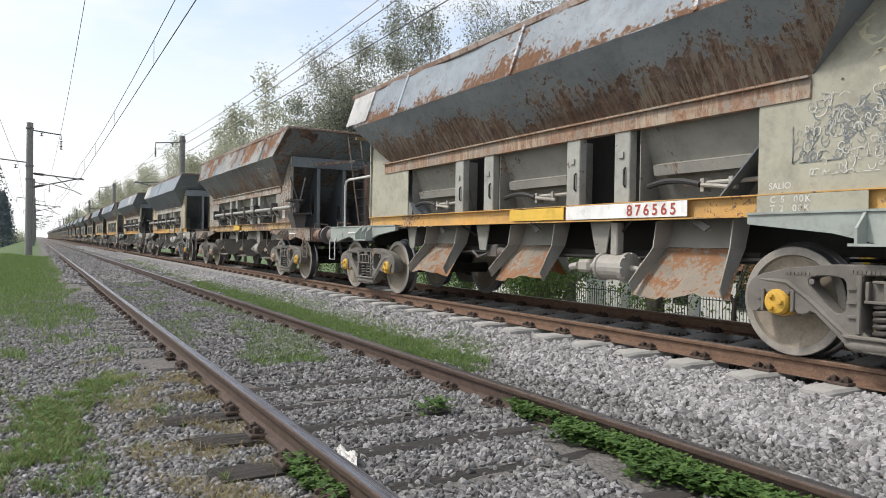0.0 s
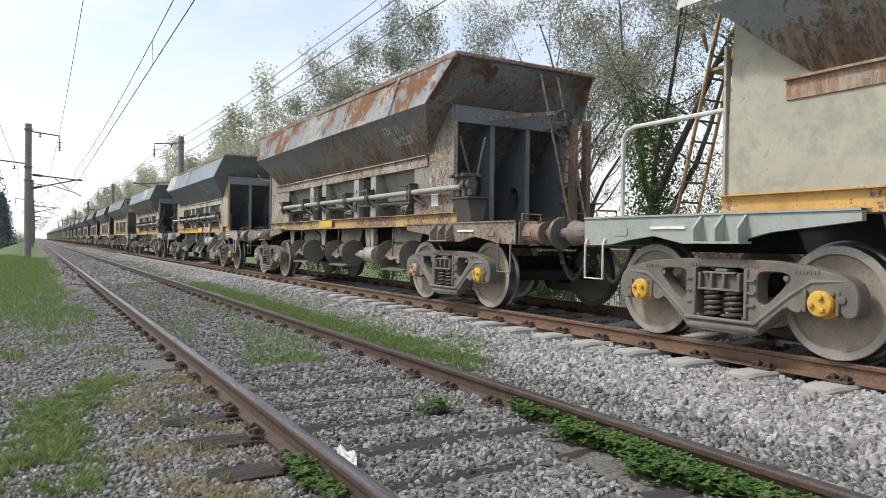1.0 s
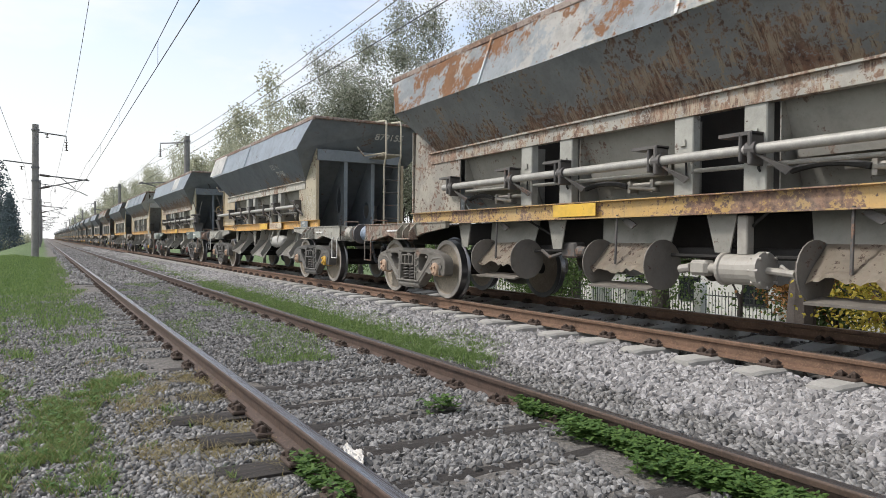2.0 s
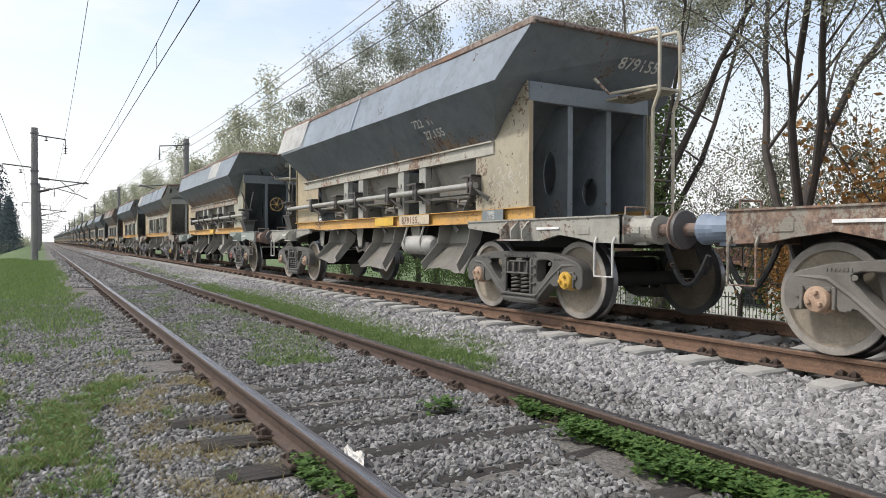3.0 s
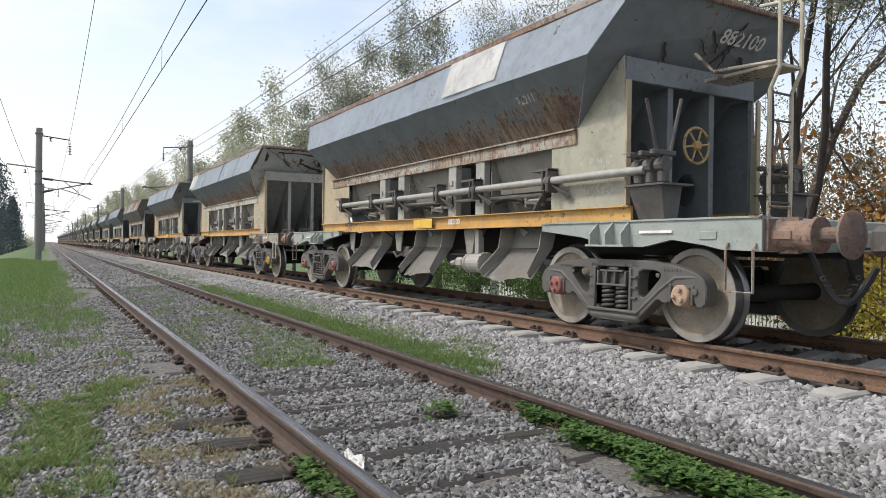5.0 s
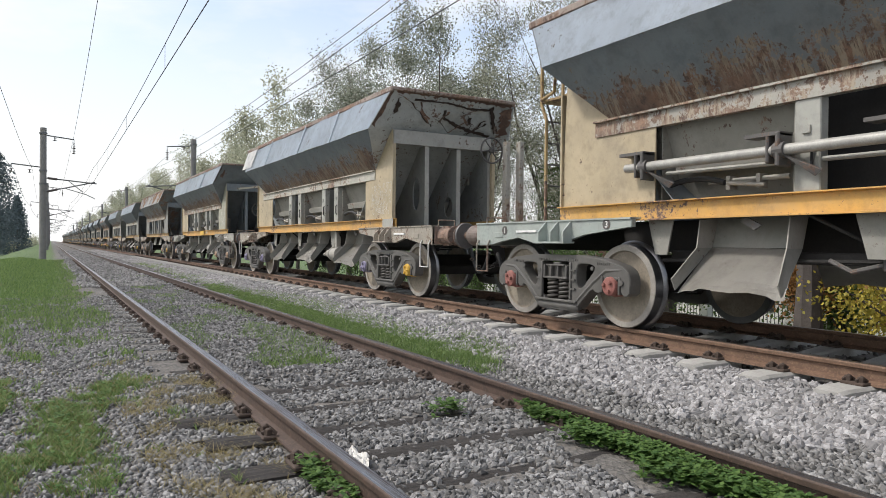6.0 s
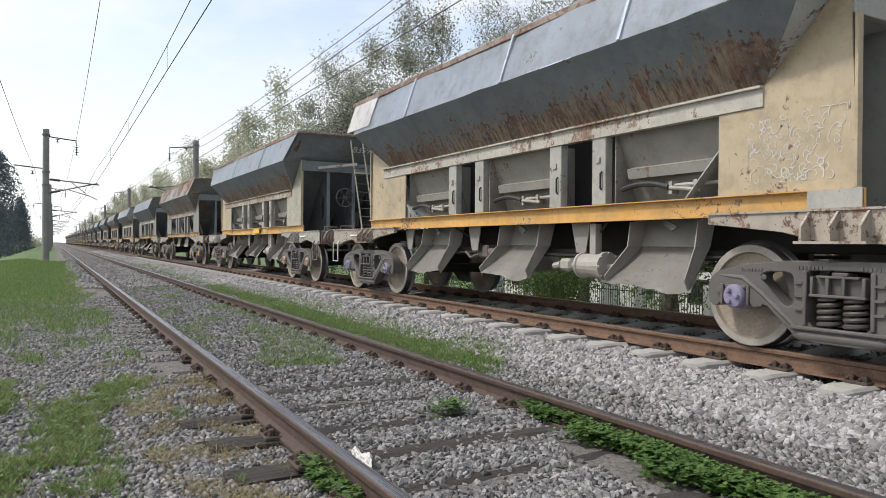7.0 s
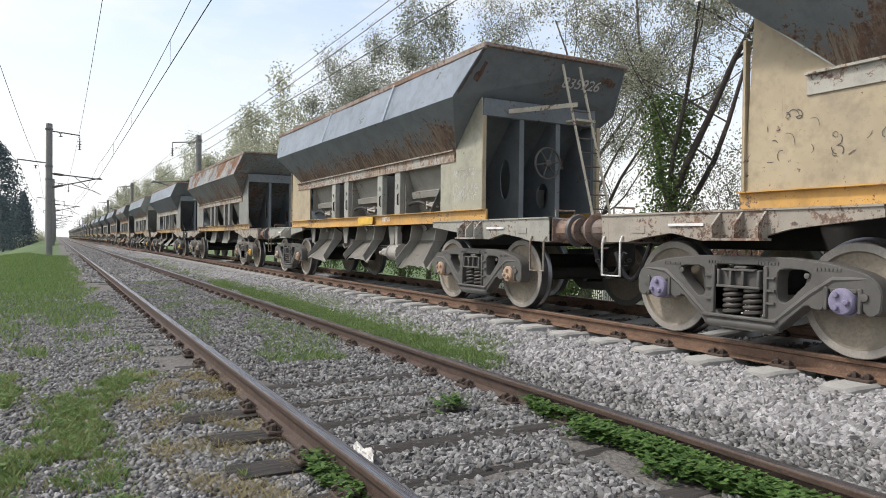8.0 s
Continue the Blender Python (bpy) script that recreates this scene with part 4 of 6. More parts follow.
M["frame_brown"] = painted("brown_worn_frame", (0.36, 0.32, 0.26), 0.45, 0.5, 0.3, 46.1)
M["plate_rusty"] = painted("worn_brown_plate", (0.27, 0.25, 0.21), 0.46, 0.5, 0.3, 36.1, second=(0.36, 0.33, 0.27))
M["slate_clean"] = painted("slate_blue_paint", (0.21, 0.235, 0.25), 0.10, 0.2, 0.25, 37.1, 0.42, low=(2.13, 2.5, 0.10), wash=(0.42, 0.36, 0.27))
# upper slate band: sky light on the tilted sheet is painted in as paler blue
M["slate_skylit"] = painted("skylit_slate_paint", (0.46, 0.52, 0.58), 0.10, 0.1, 0.12, 38.1, 0.35)
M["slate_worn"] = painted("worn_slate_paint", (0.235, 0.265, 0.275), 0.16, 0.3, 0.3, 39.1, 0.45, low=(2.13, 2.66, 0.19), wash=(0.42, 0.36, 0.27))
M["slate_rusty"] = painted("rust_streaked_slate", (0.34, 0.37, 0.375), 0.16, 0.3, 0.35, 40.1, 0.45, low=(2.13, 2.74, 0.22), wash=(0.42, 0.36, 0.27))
M["band_rusty"] = painted("rusted_upper_band", (0.42, 0.46, 0.48), 0.55, 0.4, 0.15, 41.1, 0.5, second=(0.60, 0.59, 0.55), orange=0.6, grain=(0.68, 0.20, 0.12))
# likewise brightened for the sky it catches; the rust at its foot is wear
M["band_skylit"] = painted("skylit_blue_band", (0.50, 0.56, 0.60), 0.30, 0.3, 0.12, 42.1, 0.38, orange=0.4, low=(2.77, 3.05, 0.10))
M["brown_rusty"] = painted("brown_rusted_panel", (0.27, 0.285, 0.28), 0.36, 0.35, 0.25, 43.1, 0.55, low=(2.13, 2.75, 0.10), wash=(0.42, 0.36, 0.27))

Y4, P2, R2, V2 = ("cap_yellow",) * 4, "cap_pink", "cap_red", "cap_violet"
STYLES = [
    style(1, "band_skylit", "slate_rusty", beam="beam_brown", plate="plate_pale", plate_rear="plate_pale", end_frame="end_grey", frame="frame_green", chute="chute_rust", caps=Y4, dents=2.2, cast="cast_dusty"),
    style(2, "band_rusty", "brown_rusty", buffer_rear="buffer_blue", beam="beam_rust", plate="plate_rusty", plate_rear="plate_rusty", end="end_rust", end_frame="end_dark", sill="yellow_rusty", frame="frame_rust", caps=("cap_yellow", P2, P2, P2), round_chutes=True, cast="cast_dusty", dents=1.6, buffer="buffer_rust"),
    style(3, "slate_skylit", "slate_clean", beam="beam_pale", plate="plate_tan", end_frame="end_slate", frame="frame_grey", caps=("cap_yellow", P2, P2, P2), tank=True, buffer_rear="buffer_rust", buffer="frame_grey"),
    style(4, "slate_skylit", "slate_worn", plate="plate_pale", frame="frame_green", caps=(P2, R2, R2, R2)),
    style(5, "slate_skylit", "slate_worn", plate="plate_khaki", plate_rear="plate_khaki", end="end_pale", end_frame="end_ash", frame="frame_brown", beam="beam_pale", caps=("cap_yellow", V2, V2, V2), dents=1.4),
    style(6, "slate_skylit", "slate_worn", plate="plate_pale", frame="frame_grey", caps=(P2, P2, P2, P2), dents=0.8),
]
LABELS = [
    "grey hopper wagon with dented rusty sides and yellow sill",
    "heavily rusted brown hopper wagon with operating levers and tubes",
    "slate blue hopper wagon with pale bent end ladder",
    "slate hopper wagon with white end ladder and side tubes",
    "grey hopper wagon with rust-stained end and brake wheel",
    "slate hopper wagon with straight cream ladder leaning on its end",
]
WAGONS, WHEELSETS = [], []
for i in range(6):
    w, sets = base_wagon(STYLES[i], True, LABELS[i])
    WAGONS.append(w)
    WHEELSETS.append(sets)
A0, A1, A2, A3, A4, A5 = WAGONS

# lettering and patches, wagon by wagon
patch(A0, "number_patch", -0.86, -2.52, -1.036, 1.116, 1.260, "plate_white")
lettering("876565", 0.105, (-1.044, -1.78, 1.138), LEFT, UP, M["paint_red"], A0, gap=1.45)
patch(A0, "stencil_patch", -3.22, -4.1, -1.036, 1.116, 1.260, "plate_pale")
lettering("C 5  00K", 0.05, (-1.044, -3.34, 1.200), LEFT, UP, M["paint_white"], A0, gap=1.3)
lettering("T 2  00K", 0.05, (-1.044, -3.34, 1.130), LEFT, UP, M["paint_white"], A0, gap=1.3)
patch(A0, "bright_patch", 0.2, -0.82, -1.036, 1.120, 1.256, "yellow_light")
lettering("SALIO", 0.05, (-1.004, -3.30, 1.31), LEFT, UP, M["paint_white"], A0)
band_patch(A0, "white_patch", 4.6, 3.75, 0.08, 0.9, "plate_white")
ladder(A0, -0.55, "ladder_ochre", "lean", 1)
part("handrail", tubed([(-1.0, 5.62, 1.1), (-1.0, 5.62, 1.90), (-1.0, 5.57, 1.97), (-1.0, 5.47, 2.0), (-1.0, 4.42, 2.0)], 0.022, 8), M["ladder_white"], A0, "white bent-tube handrail", True)

rod_gear(A1, -4.75, 3.3, ((-1, (-1, 1)),))
lettering("722  11", 0.12, on_lower(-2.68, 0.64), LEFT, SLOPE_UP, M["paint_white"], A1, squeeze=1.1)
lettering("101227", 0.125, on_lower(-2.85, 0.36), LEFT, SLOPE_UP, M["paint_white"], A1, squeeze=1.15)
patch(A1, "bright_patch", 0.9, 0.2, -1.036, 1.120, 1.256, "yellow_light")
patch(A1, "paper_notice", -3.75, -3.95, -1.004, 1.38, 1.56, "plate_white")
hand_wheel(A1, (0.42, -5.05, 2.55), 0.20, "y", "lever")
ladder(A1, 0.30, "frame_rust", "lean")
for dx in (0.56, 0.80):
    part("mast", boxed(dx - 0.04, dx + 0.04, -5.15, -5.02, 1.1, 2.62, 0.01), M["buffer_rust"], A1, "rusty upright channel")

rod_gear(A2, -3.35, 4.75, ((1, (-1, 1)),))
patch(A2, "number_patch", -0.95, -1.95, -1.036, 1.116, 1.260, "plate_cream")
lettering("879155", 0.105, (-1.044, -1.04, 1.136), LEFT, UP, M["number_brown"], A2, gap=1.25)
patch(A2, "bright_patch", 0.0, -0.72, -1.036, 1.120, 1.256, "yellow_light")
patch(A2, "tare_patch", -3.42, -3.9, -1.036, 1.112, 1.262, "plate_slate")
lettering("56850", 0.046, (-1.044, -3.55, 1.203), LEFT, UP, M["paint_white"], A2)
lettering("23150", 0.046, (-1.044, -3.55, 1.146), LEFT, UP, M["paint_white"], A2)
lettering("722  11", 0.125, on_lower(-1.93, 0.62), LEFT, SLOPE_UP, M["paint_white"], A2, squeeze=1.1)
lettering("37.155", 0.125, on_lower(-2.10, 0.36), LEFT, SLOPE_UP, M["paint_white"], A2, squeeze=1.15)
band_patch(A2, "white_patch", 4.55, 2.9, 0.06, 0.96, "plate_white")
ladder(A2, 0.18, "ladder_cream", "hoop")
lettering("879155", 0.16, (0.25, -4.545, 3.06), (1, 0, 0), (0, -0.655, 0.755), M["paint_white"], A2)

rod_gear(A3, -4.75, 3.3, ((-1, (-1, 1)),))
band_patch(A3, "white_patch", -1.3, -2.6, 0.12, 0.9, "plate_white")
lettering("882100", 0.16, (0.15, -4.545, 3.06), (1, 0, 0), (0, -0.655, 0.755), M["paint_white"], A3)
patch(A3, "bright_patch", 0.2, -0.4, -1.036, 1.120, 1.256, "yellow_light")
lettering("882100", 0.075, (-1.044, -0.9, 1.16), LEFT, UP, M["paint_white"], A3)
lettering("72211", 0.10, on_lower(-2.9, 0.60), LEFT, SLOPE_UP, M["paint_white"], A3, squeeze=0.95)
ladder(A3, 0.08, "ladder_cream", "hoop")
hand_wheel(A3, (-0.05, -4.45, 1.95), 0.19, "y", "yellow_rusty")

band_patch(A4, "white_patch", 4.6, 3.6, 0.1, 0.9, "plate_white")
hand_wheel(A4, (0.62, -4.95, 2.48), 0.22, "y", "lever")
for dx, dy in ((0.80, 0.0), (1.0, -0.12)):
    part("mast", boxed(dx - 0.045, dx + 0.045, -5.20 + dy, -5.08 + dy, 1.1, 2.62, 0.01), M["beam_rust"], A4, "upright brake column")
patch(A4, "sill_patch", -4.05, -4.47, -1.036, 1.13, 1.27, "post_grey")
ladder(A3, -0.62, "ladder_ochre", "hoop", 1)

lettering("835926", 0.16, (0.20, -4.53, 3.04), (1, 0, 0), (0, -0.655, 0.755), M["paint_white"], A5)
ladder(A5, 0.14, "ladder_cream", "lean")
hand_wheel(A5, (0.05, -4.45, 1.95), 0.22, "y", "lever")
patch(A5, "bright_patch", 0.0, -0.7, -1.036, 1.120, 1.256, "yellow_light")
lettering("835926", 0.075, (-1.044, -1.15, 1.16), LEFT, UP, M["paint_white"], A5)

graffiti(A0, -3.5, -4.40, 1.5, 1.95, -1.004, "plate_slate", 220, 1, 0.04, 0.0035)
graffiti(A0, -3.6, -4.40, 1.4, 2.0, -1.007, "scrawl", 160, 11, 0.035, 0.003)
graffiti(A0, -3.95, -4.34, 2.0, 2.5, -1.004, "scrawl_yellow", 5, 2, 0.16, 0.016)
graffiti(A4, -3.5, -4.35, 1.36, 1.9, -1.004, "scrawl", 120, 3)
graffiti(A4, 4.2, 3.2, 1.5, 1.9, -1.004, "lever", 22, 4)
graffiti(A5, -3.6, -4.3, 1.4, 1.85, -1.004, "scrawl", 110, 5)
graffiti(A2, -3.5, -4.35, 1.4, 1.8, -1.004, "scrawl", 60, 6)
graffiti(A3, -3.5, -4.3, 1.4, 1.8, -1.004, "scrawl", 60, 7)
graffiti(A1, -3.3, -4.3, 1.6, 2.0, -1.004, "scrawl", 120, 8)

end_stain_or_shade(A4, [(-1.19, 3.36), (-1.28, 3.10), (-1.38, 2.82)], 0.07, "stain_rust", 31)
end_stain_or_shade(A4, [(-1.1, 3.36), (-0.3, 3.37), (0.5, 3.36), (1.19, 3.34)], 0.05, "stain_rust", 32)
end_stain_or_shade(A4, [(-0.75, 3.26), (-0.1, 3.27), (0.35, 3.22), (0.78, 3.24)], 0.022, "tar", 33)
end_stain_or_shade(A4, [(-0.62, 3.24), (-0.52, 3.08), (-0.35, 3.0)], 0.02, "stain_rust", 34)
end_stain_or_shade(A4, [(-0.12, 3.16), (-0.1, 3.05), (0.2, 2.94), (0.55, 2.88), (0.95, 2.82)], 0.035, "tar", 35)
end_stain_or_shade(A4, [(0.78, 3.28), (0.9, 3.08), (1.05, 2.90)], 0.05, "tar", 36)
end_stain_or_shade(A4, [(1.1, 3.28), (1.15, 3.1), (1.22, 2.86)], 0.16, "stain_rust", 37)
end_stain_or_shade(A4, [(0.42, 3.09), (0.44, 2.98)], 0.05, "tar", 38)
end_stain_or_shade(A4, [(-1.0, 3.2), (-1.05, 3.05)], 0.06, "tar", 39)
end_stain_or_shade(A1, [(-1.19, 3.36), (-1.28, 3.10), (-1.38, 2.82)], 0.12, "stain_rust", 41)
end_stain_or_shade(A1, [(-0.9, 3.30), (-0.5, 3.2)], 0.14, "stain_rust", 42)
end_stain_or_shade(A1, [(0.9, 3.32), (1.2, 3.3), (1.25, 3.0)], 0.14, "stain_rust", 43)
# dark strip painted for the shaded edge facet at A5's corner
end_stain_or_shade(A5, [(-1.19, 3.36), (-1.28, 3.10), (-1.38, 2.82)], 0.035, "lever", 44)
end_stain_or_shade(A5, [(-1.1, 3.2), (-1.18, 2.98)], 0.06, "stain_rust", 45)
end_stain_or_shade(A5, [(0.85, 3.2), (1.15, 3.16)], 0.05, "stain_rust", 46)
drips(A4, 7, "tar", 21)
drips(A4, 8, "buffer_rust", 22)
drips(A1, 16, "buffer_rust", 23)
drips(A3, 8, "tar", 24)
for A, ys in ((A0, (2.6, -0.3, -2.9)), (A1, (1.9, -1.2, -3.1)), (A4, (2.2, -0.4, -2.4)), (A2, (0.2,)), (A5, (1.0, -2.0))):
    for y in ys:
        part("seam_strip", slab(bmesh.new(), [on_upper(y + 0.02, 0.0), on_upper(y - 0.02, 0.0), on_upper(y - 0.02, 0.98), on_upper(y + 0.02, 0.98)], 0.03), M[STYLES[WAGONS.index(A)]["upper"]], A)
for digit, y in (("1", 5.38), ("3", 3.55)):
    part("mark_disc", lathed([(-1.131, 0.055), (-1.127, 0.055)], (0, y, 1.02 if digit == "1" else 1.06), "x", 18), M["lever"], A3)
    lettering(digit, 0.065, (-1.134, y + 0.017, (1.02 if digit == "1" else 1.06) - 0.033), LEFT, UP, M["paint_white"], A3)

# wagons farther up the train: the same kinds with less detail
FAR = []
for j in range(5):
    st = dict(STYLES[(1, 2, 4, 0, 3)[j]], plate="plate_grey", plate_rear="plate_grey", post="plate_grey", sill="yellow_rusty", frame="frame_brown")
    w, sets = base_wagon(st, False, "dusty hopper wagon farther up the long train")
    if j % 2:
        ladder(w, 0.3, "ladder_cream", "lean")
    FAR.append((w, sets))
TRAIN_X, TRAIN_Z, HALF = 6.066, 0.2007, 5.23
STARTS = [1.62, 14.90, 28.21, 41.95, 55.27, 68.22]       # place of each wagon's first axle at the start of the clip
for j in range(26):
    if j < 5:
        w, sets = FAR[j]
    else:
        w = copy_thing(FAR[(j * 3 + 1) % 5][0], Matrix())
        sets = None
    WAGONS.append(w)
    WHEELSETS.append(sets)
    STARTS.append(68.22 + 13.31 * (j + 1))
# the wagon ahead, already past: only its end reaches into view at the start
AHEAD = copy_thing(A3, Matrix())
tagged(AHEAD, "slate hopper wagon coupled ahead, mostly passed")
WAGONS.append(AHEAD)
WHEELSETS.append([c for c in AHEAD.children if c.name.startswith("wheelset")])
STARTS.append(1.62 - 13.3)


def run(t):
    """How far the train has come at t seconds."""
    return 7.2544 * t + 3.9019 * (t / 8) ** 2 - 0.9676 * (t / 8) ** 3


for w, y in zip(WAGONS, STARTS):
    w.location = (TRAIN_X, y + HALF, TRAIN_Z)


# ---- ground ----
def step(a, b, x):
    t = min(1.0, max(0.0, (x - a) / (b - a)))
    return t * t * (3 - 2 * t)


def ground_z(x, y):
    z = -0.185
    # old ballast filled nearly to the sleeper tops, washed out only beside the nearest sleeper ends
    z += 0.033 * step(0.2, 0.9, x) * (1 - step(3.7, 4.3, x)) * (1 - (1 - step(1.15, 1.4, x)) * (1 - step(4.6, 5.6, y)))
    z += 0.155 * step(3.85, 4.6, x) * (1 - step(7.6, 8.6, x))
    z -= 0.55 * step(8.2, 12.5, x) + 1.4 * step(14.0, 19.5, x)
    z += 0.16 * math.exp(-((x + 1.6) / 0.9) ** 2) * step(10, 30, y)
    z -= 1.75 * step(-2.6, -8.0, x) if x < -2.6 else 0.0
    z += 0.016 * noise.noise((x * 0.9, y * 0.9, 0)) + 0.010 * noise.noise((x * 4, y * 4, 3))
    return z


def spaced(stops):
    out = []
    for a, b, d in stops:
        k = max(1, round((b - a) / d))
        out += [a + (b - a) * i / k for i in range(k)]
    return out + [stops[-1][1]]


gx = spaced(((-1500, -300, 400), (-300, -40, 40), (-40, -9, 5), (-9, -2, 0.5), (-2, 9, 0.125), (9, 16, 0.6), (16, 60, 6), (60, 300, 60), (300, 1500, 400)))
gy = spaced(((-200, -20, 40), (-20, 0, 2.5), (0, 14, 0.14), (14, 30, 0.5), (30, 80, 2.5), (80, 300, 20), (300, 1800, 300)))
verts = [(x, y, ground_z(x, y)) for y in gy for x in gx]
nx = len(gx)
faces = [(j * nx + i, j * nx + i + 1, (j + 1) * nx + i + 1, (j + 1) * nx + i) for j in range(len(gy) - 1) for i in range(nx - 1)]
me = bpy.data.meshes.new("ground")
me.from_pydata(verts, [], faces)
me.polygons.foreach_set("use_smooth", [True] * len(me.polygons))


def ground_material():
    m, n, l, b = mat_base("gravel_and_turf", 0.95)
    v = coords(n, l)
    big, mid, fine = noise_of(n, l, v, 0.35, 6), noise_of(n, l, v, 2.4, 7, 0.68), noise_of(n, l, v, 38, 5, 0.7)
    vo = n.new("ShaderNodeTexVoronoi")
    vo.inputs["Scale"].default_value = 30
    l.new(v, vo.inputs["Vector"])
    stone = mixed(n, l, ramp(n, l, vo.outputs["Distance"], 0.1, 0.6), (0.22, 0.213, 0.203), (0.06, 0.057, 0.053))
    stone = mixed(n, l, ramp(n, l, vo.outputs["Color"], 0.2, 0.8), stone, (0.19, 0.172, 0.152))
    dirt = mixed(n, l, ramp(n, l, fine, 0.35, 0.7), (0.165, 0.152, 0.136), (0.05, 0.046, 0.041))
    base = mixed(n, l, ramp(n, l, mid, 0.42, 0.6), dirt, stone)
    turf = mixed(n, l, ramp(n, l, fine, 0.3, 0.7), (0.055, 0.095, 0.03), (0.12, 0.17, 0.06))
    sep = n.new("ShaderNodeSeparateXYZ")
    l.new(v, sep.inputs["Vector"])
    # turf on the bank beside the line and beyond the second track, broken by noise
    def span(lo, hi):
        r = n.new("ShaderNodeMapRange")
        r.inputs["From Min"].default_value, r.inputs["From Max"].default_value = lo, hi
        l.new(sep.outputs["X"], r.inputs["Value"])
        return r.outputs["Result"]
    left, right = span(1.0, -0.9), span(8.3, 9.4)
    both = n.new("ShaderNodeMath")
    both.operation = "MAXIMUM"
    l.new(left, both.inputs[0])
    l.new(right, both.inputs[1])
    far = n.new("ShaderNodeMapRange")
    far.inputs["From Min"].default_value, far.inputs["From Max"].default_value = 9.0, 20.0
    far.inputs["To Min"].default_value, far.inputs["To Max"].default_value = 0.12, 1.0
    l.new(sep.outputs["Y"], far.inputs["Value"])
    cover = n.new("ShaderNodeMath")
    cover.operation = "MULTIPLY"
    l.new(both.outputs[0], cover.inputs[0])
    l.new(far.outputs["Result"], cover.inputs[1])
    s = n.new("ShaderNodeMath")
    s.operation = "ADD"
    l.new(cover.outputs[0], s.inputs[0])
    l.new(mid, s.inputs[1])
    grass_fac = ramp(n, l, s.outputs[0], 0.82, 1.05)
    l.new(mixed(n, l, grass_fac, base, turf), b.inputs["Base Color"])
    h = mixed(n, l, 0.5, vo.outputs["Distance"], fine)
    bump(n, l, b, h, 0.7, 0.03)
    return m


me.materials.append(ground_material())
tagged(new("ground", me), "gravel and patchy turf beside the tracks", "ground", kind="structure")

# ---- rails and sleepers ----
RAIL = [(-0.031, -0.001), (-0.012, 0.0), (0.014, 0.0), (0.031, -0.001), (0.035, -0.005), (0.037, -0.012), (0.034, -0.036), (0.009, -0.046), (0.008, -0.118), (0.066, -0.136), (0.067, -0.15), (-0.067, -0.15), (-0.066, -0.136),
        (-0.008, -0.118), (-0.009, -0.046), (-0.034, -0.036), (-0.037, -0.012), (-0.035, -0.005)]


def rail_material(name, head, web):
    m, n, l, b = mat_base(name, 0.55)
    v = coords(n, l)
    c = mixed(n, l, ramp(n, l, noise_of(n, l, v, 9, 6), 0.35, 0.7), web, tuple(k * 0.6 for k in web))
    c = mixed(n, l, ramp(n, l, noise_of(n, l, v, 60, 4), 0.5, 0.7), c, tuple(k * 1.4 for k in web))
    l.new(c, b.inputs["Base Color"])
    b.inputs["Roughness"].default_value = 0.7
    bump(n, l, b, noise_of(n, l, v, 70, 4), 0.3, 0.003)
    m2, n2, l2, b2 = mat_base(name + "_head", 0.25, 0.9)
    v2 = coords(n2, l2, scale=(60, 0.5, 1))
    band = noise_of(n2, l2, v2, 3, 5)
    film = ramp(n2, l2, band, 0.40, 0.62)
    l2.new(mixed(n2, l2, film, head, tuple(k * 1.1 for k in web)), b2.inputs["Base Color"])
    rr = n2.new("ShaderNodeMapRange")
    rr.inputs["To Min"].default_value, rr.inputs["To Max"].default_value = 0.26, 0.5
    l2.new(film, rr.inputs["Value"])
    l2.new(rr.outputs["Result"], b2.inputs["Roughness"])
    return m, m2


def rail_mesh(mats, y0, y1):
    bm = bmesh.new()
    k = len(RAIL)
    a = [bm.verts.new((x, y0, z)) for x, z in RAIL]
    b = [bm.verts.new((x, y1, z)) for x, z in RAIL]
    for i in range(k):
        f = bm.faces.new((a[i], a[(i + 1) % k], b[(i + 1) % k], b[i]))
        if i in (0, 1, 2):
            f.material_index = 1
    bm.faces.new(a)
    bm.faces.new(b[::-1])
    me = finish("rail", bm, mats[0])
    me.materials.append(mats[1])
    return me


def wood_material():
    m, n, l, b = mat_base("old_sleeper_wood", 0.9)
    v = coords(n, l, scale=(0.8, 22, 22))
    info = n.new("ShaderNodeObjectInfo")
    g = noise_of(n, l, v, 4, 8, 0.7)
    c = mixed(n, l, ramp(n, l, g, 0.38, 0.66), (0.010, 0.008, 0.007), (0.055, 0.047, 0.041))
    c = mixed(n, l, info.outputs["Random"], c, mixed(n, l, 0.35, c, (0.065, 0.057, 0.05)))
    l.new(c, b.inputs["Base Color"])
    bump(n, l, b, g, 0.8, 0.012)
    return m


M["wood"] = wood_material()
M["concrete"] = plain("sleeper_concrete", (0.36, 0.35, 0.325), 0.9, 0, 0.2, 5)
M["fastener"] = plain("rusty_fastener", (0.065, 0.045, 0.034), 0.9, 0, 0.3, 30)
rng = random.Random(4)


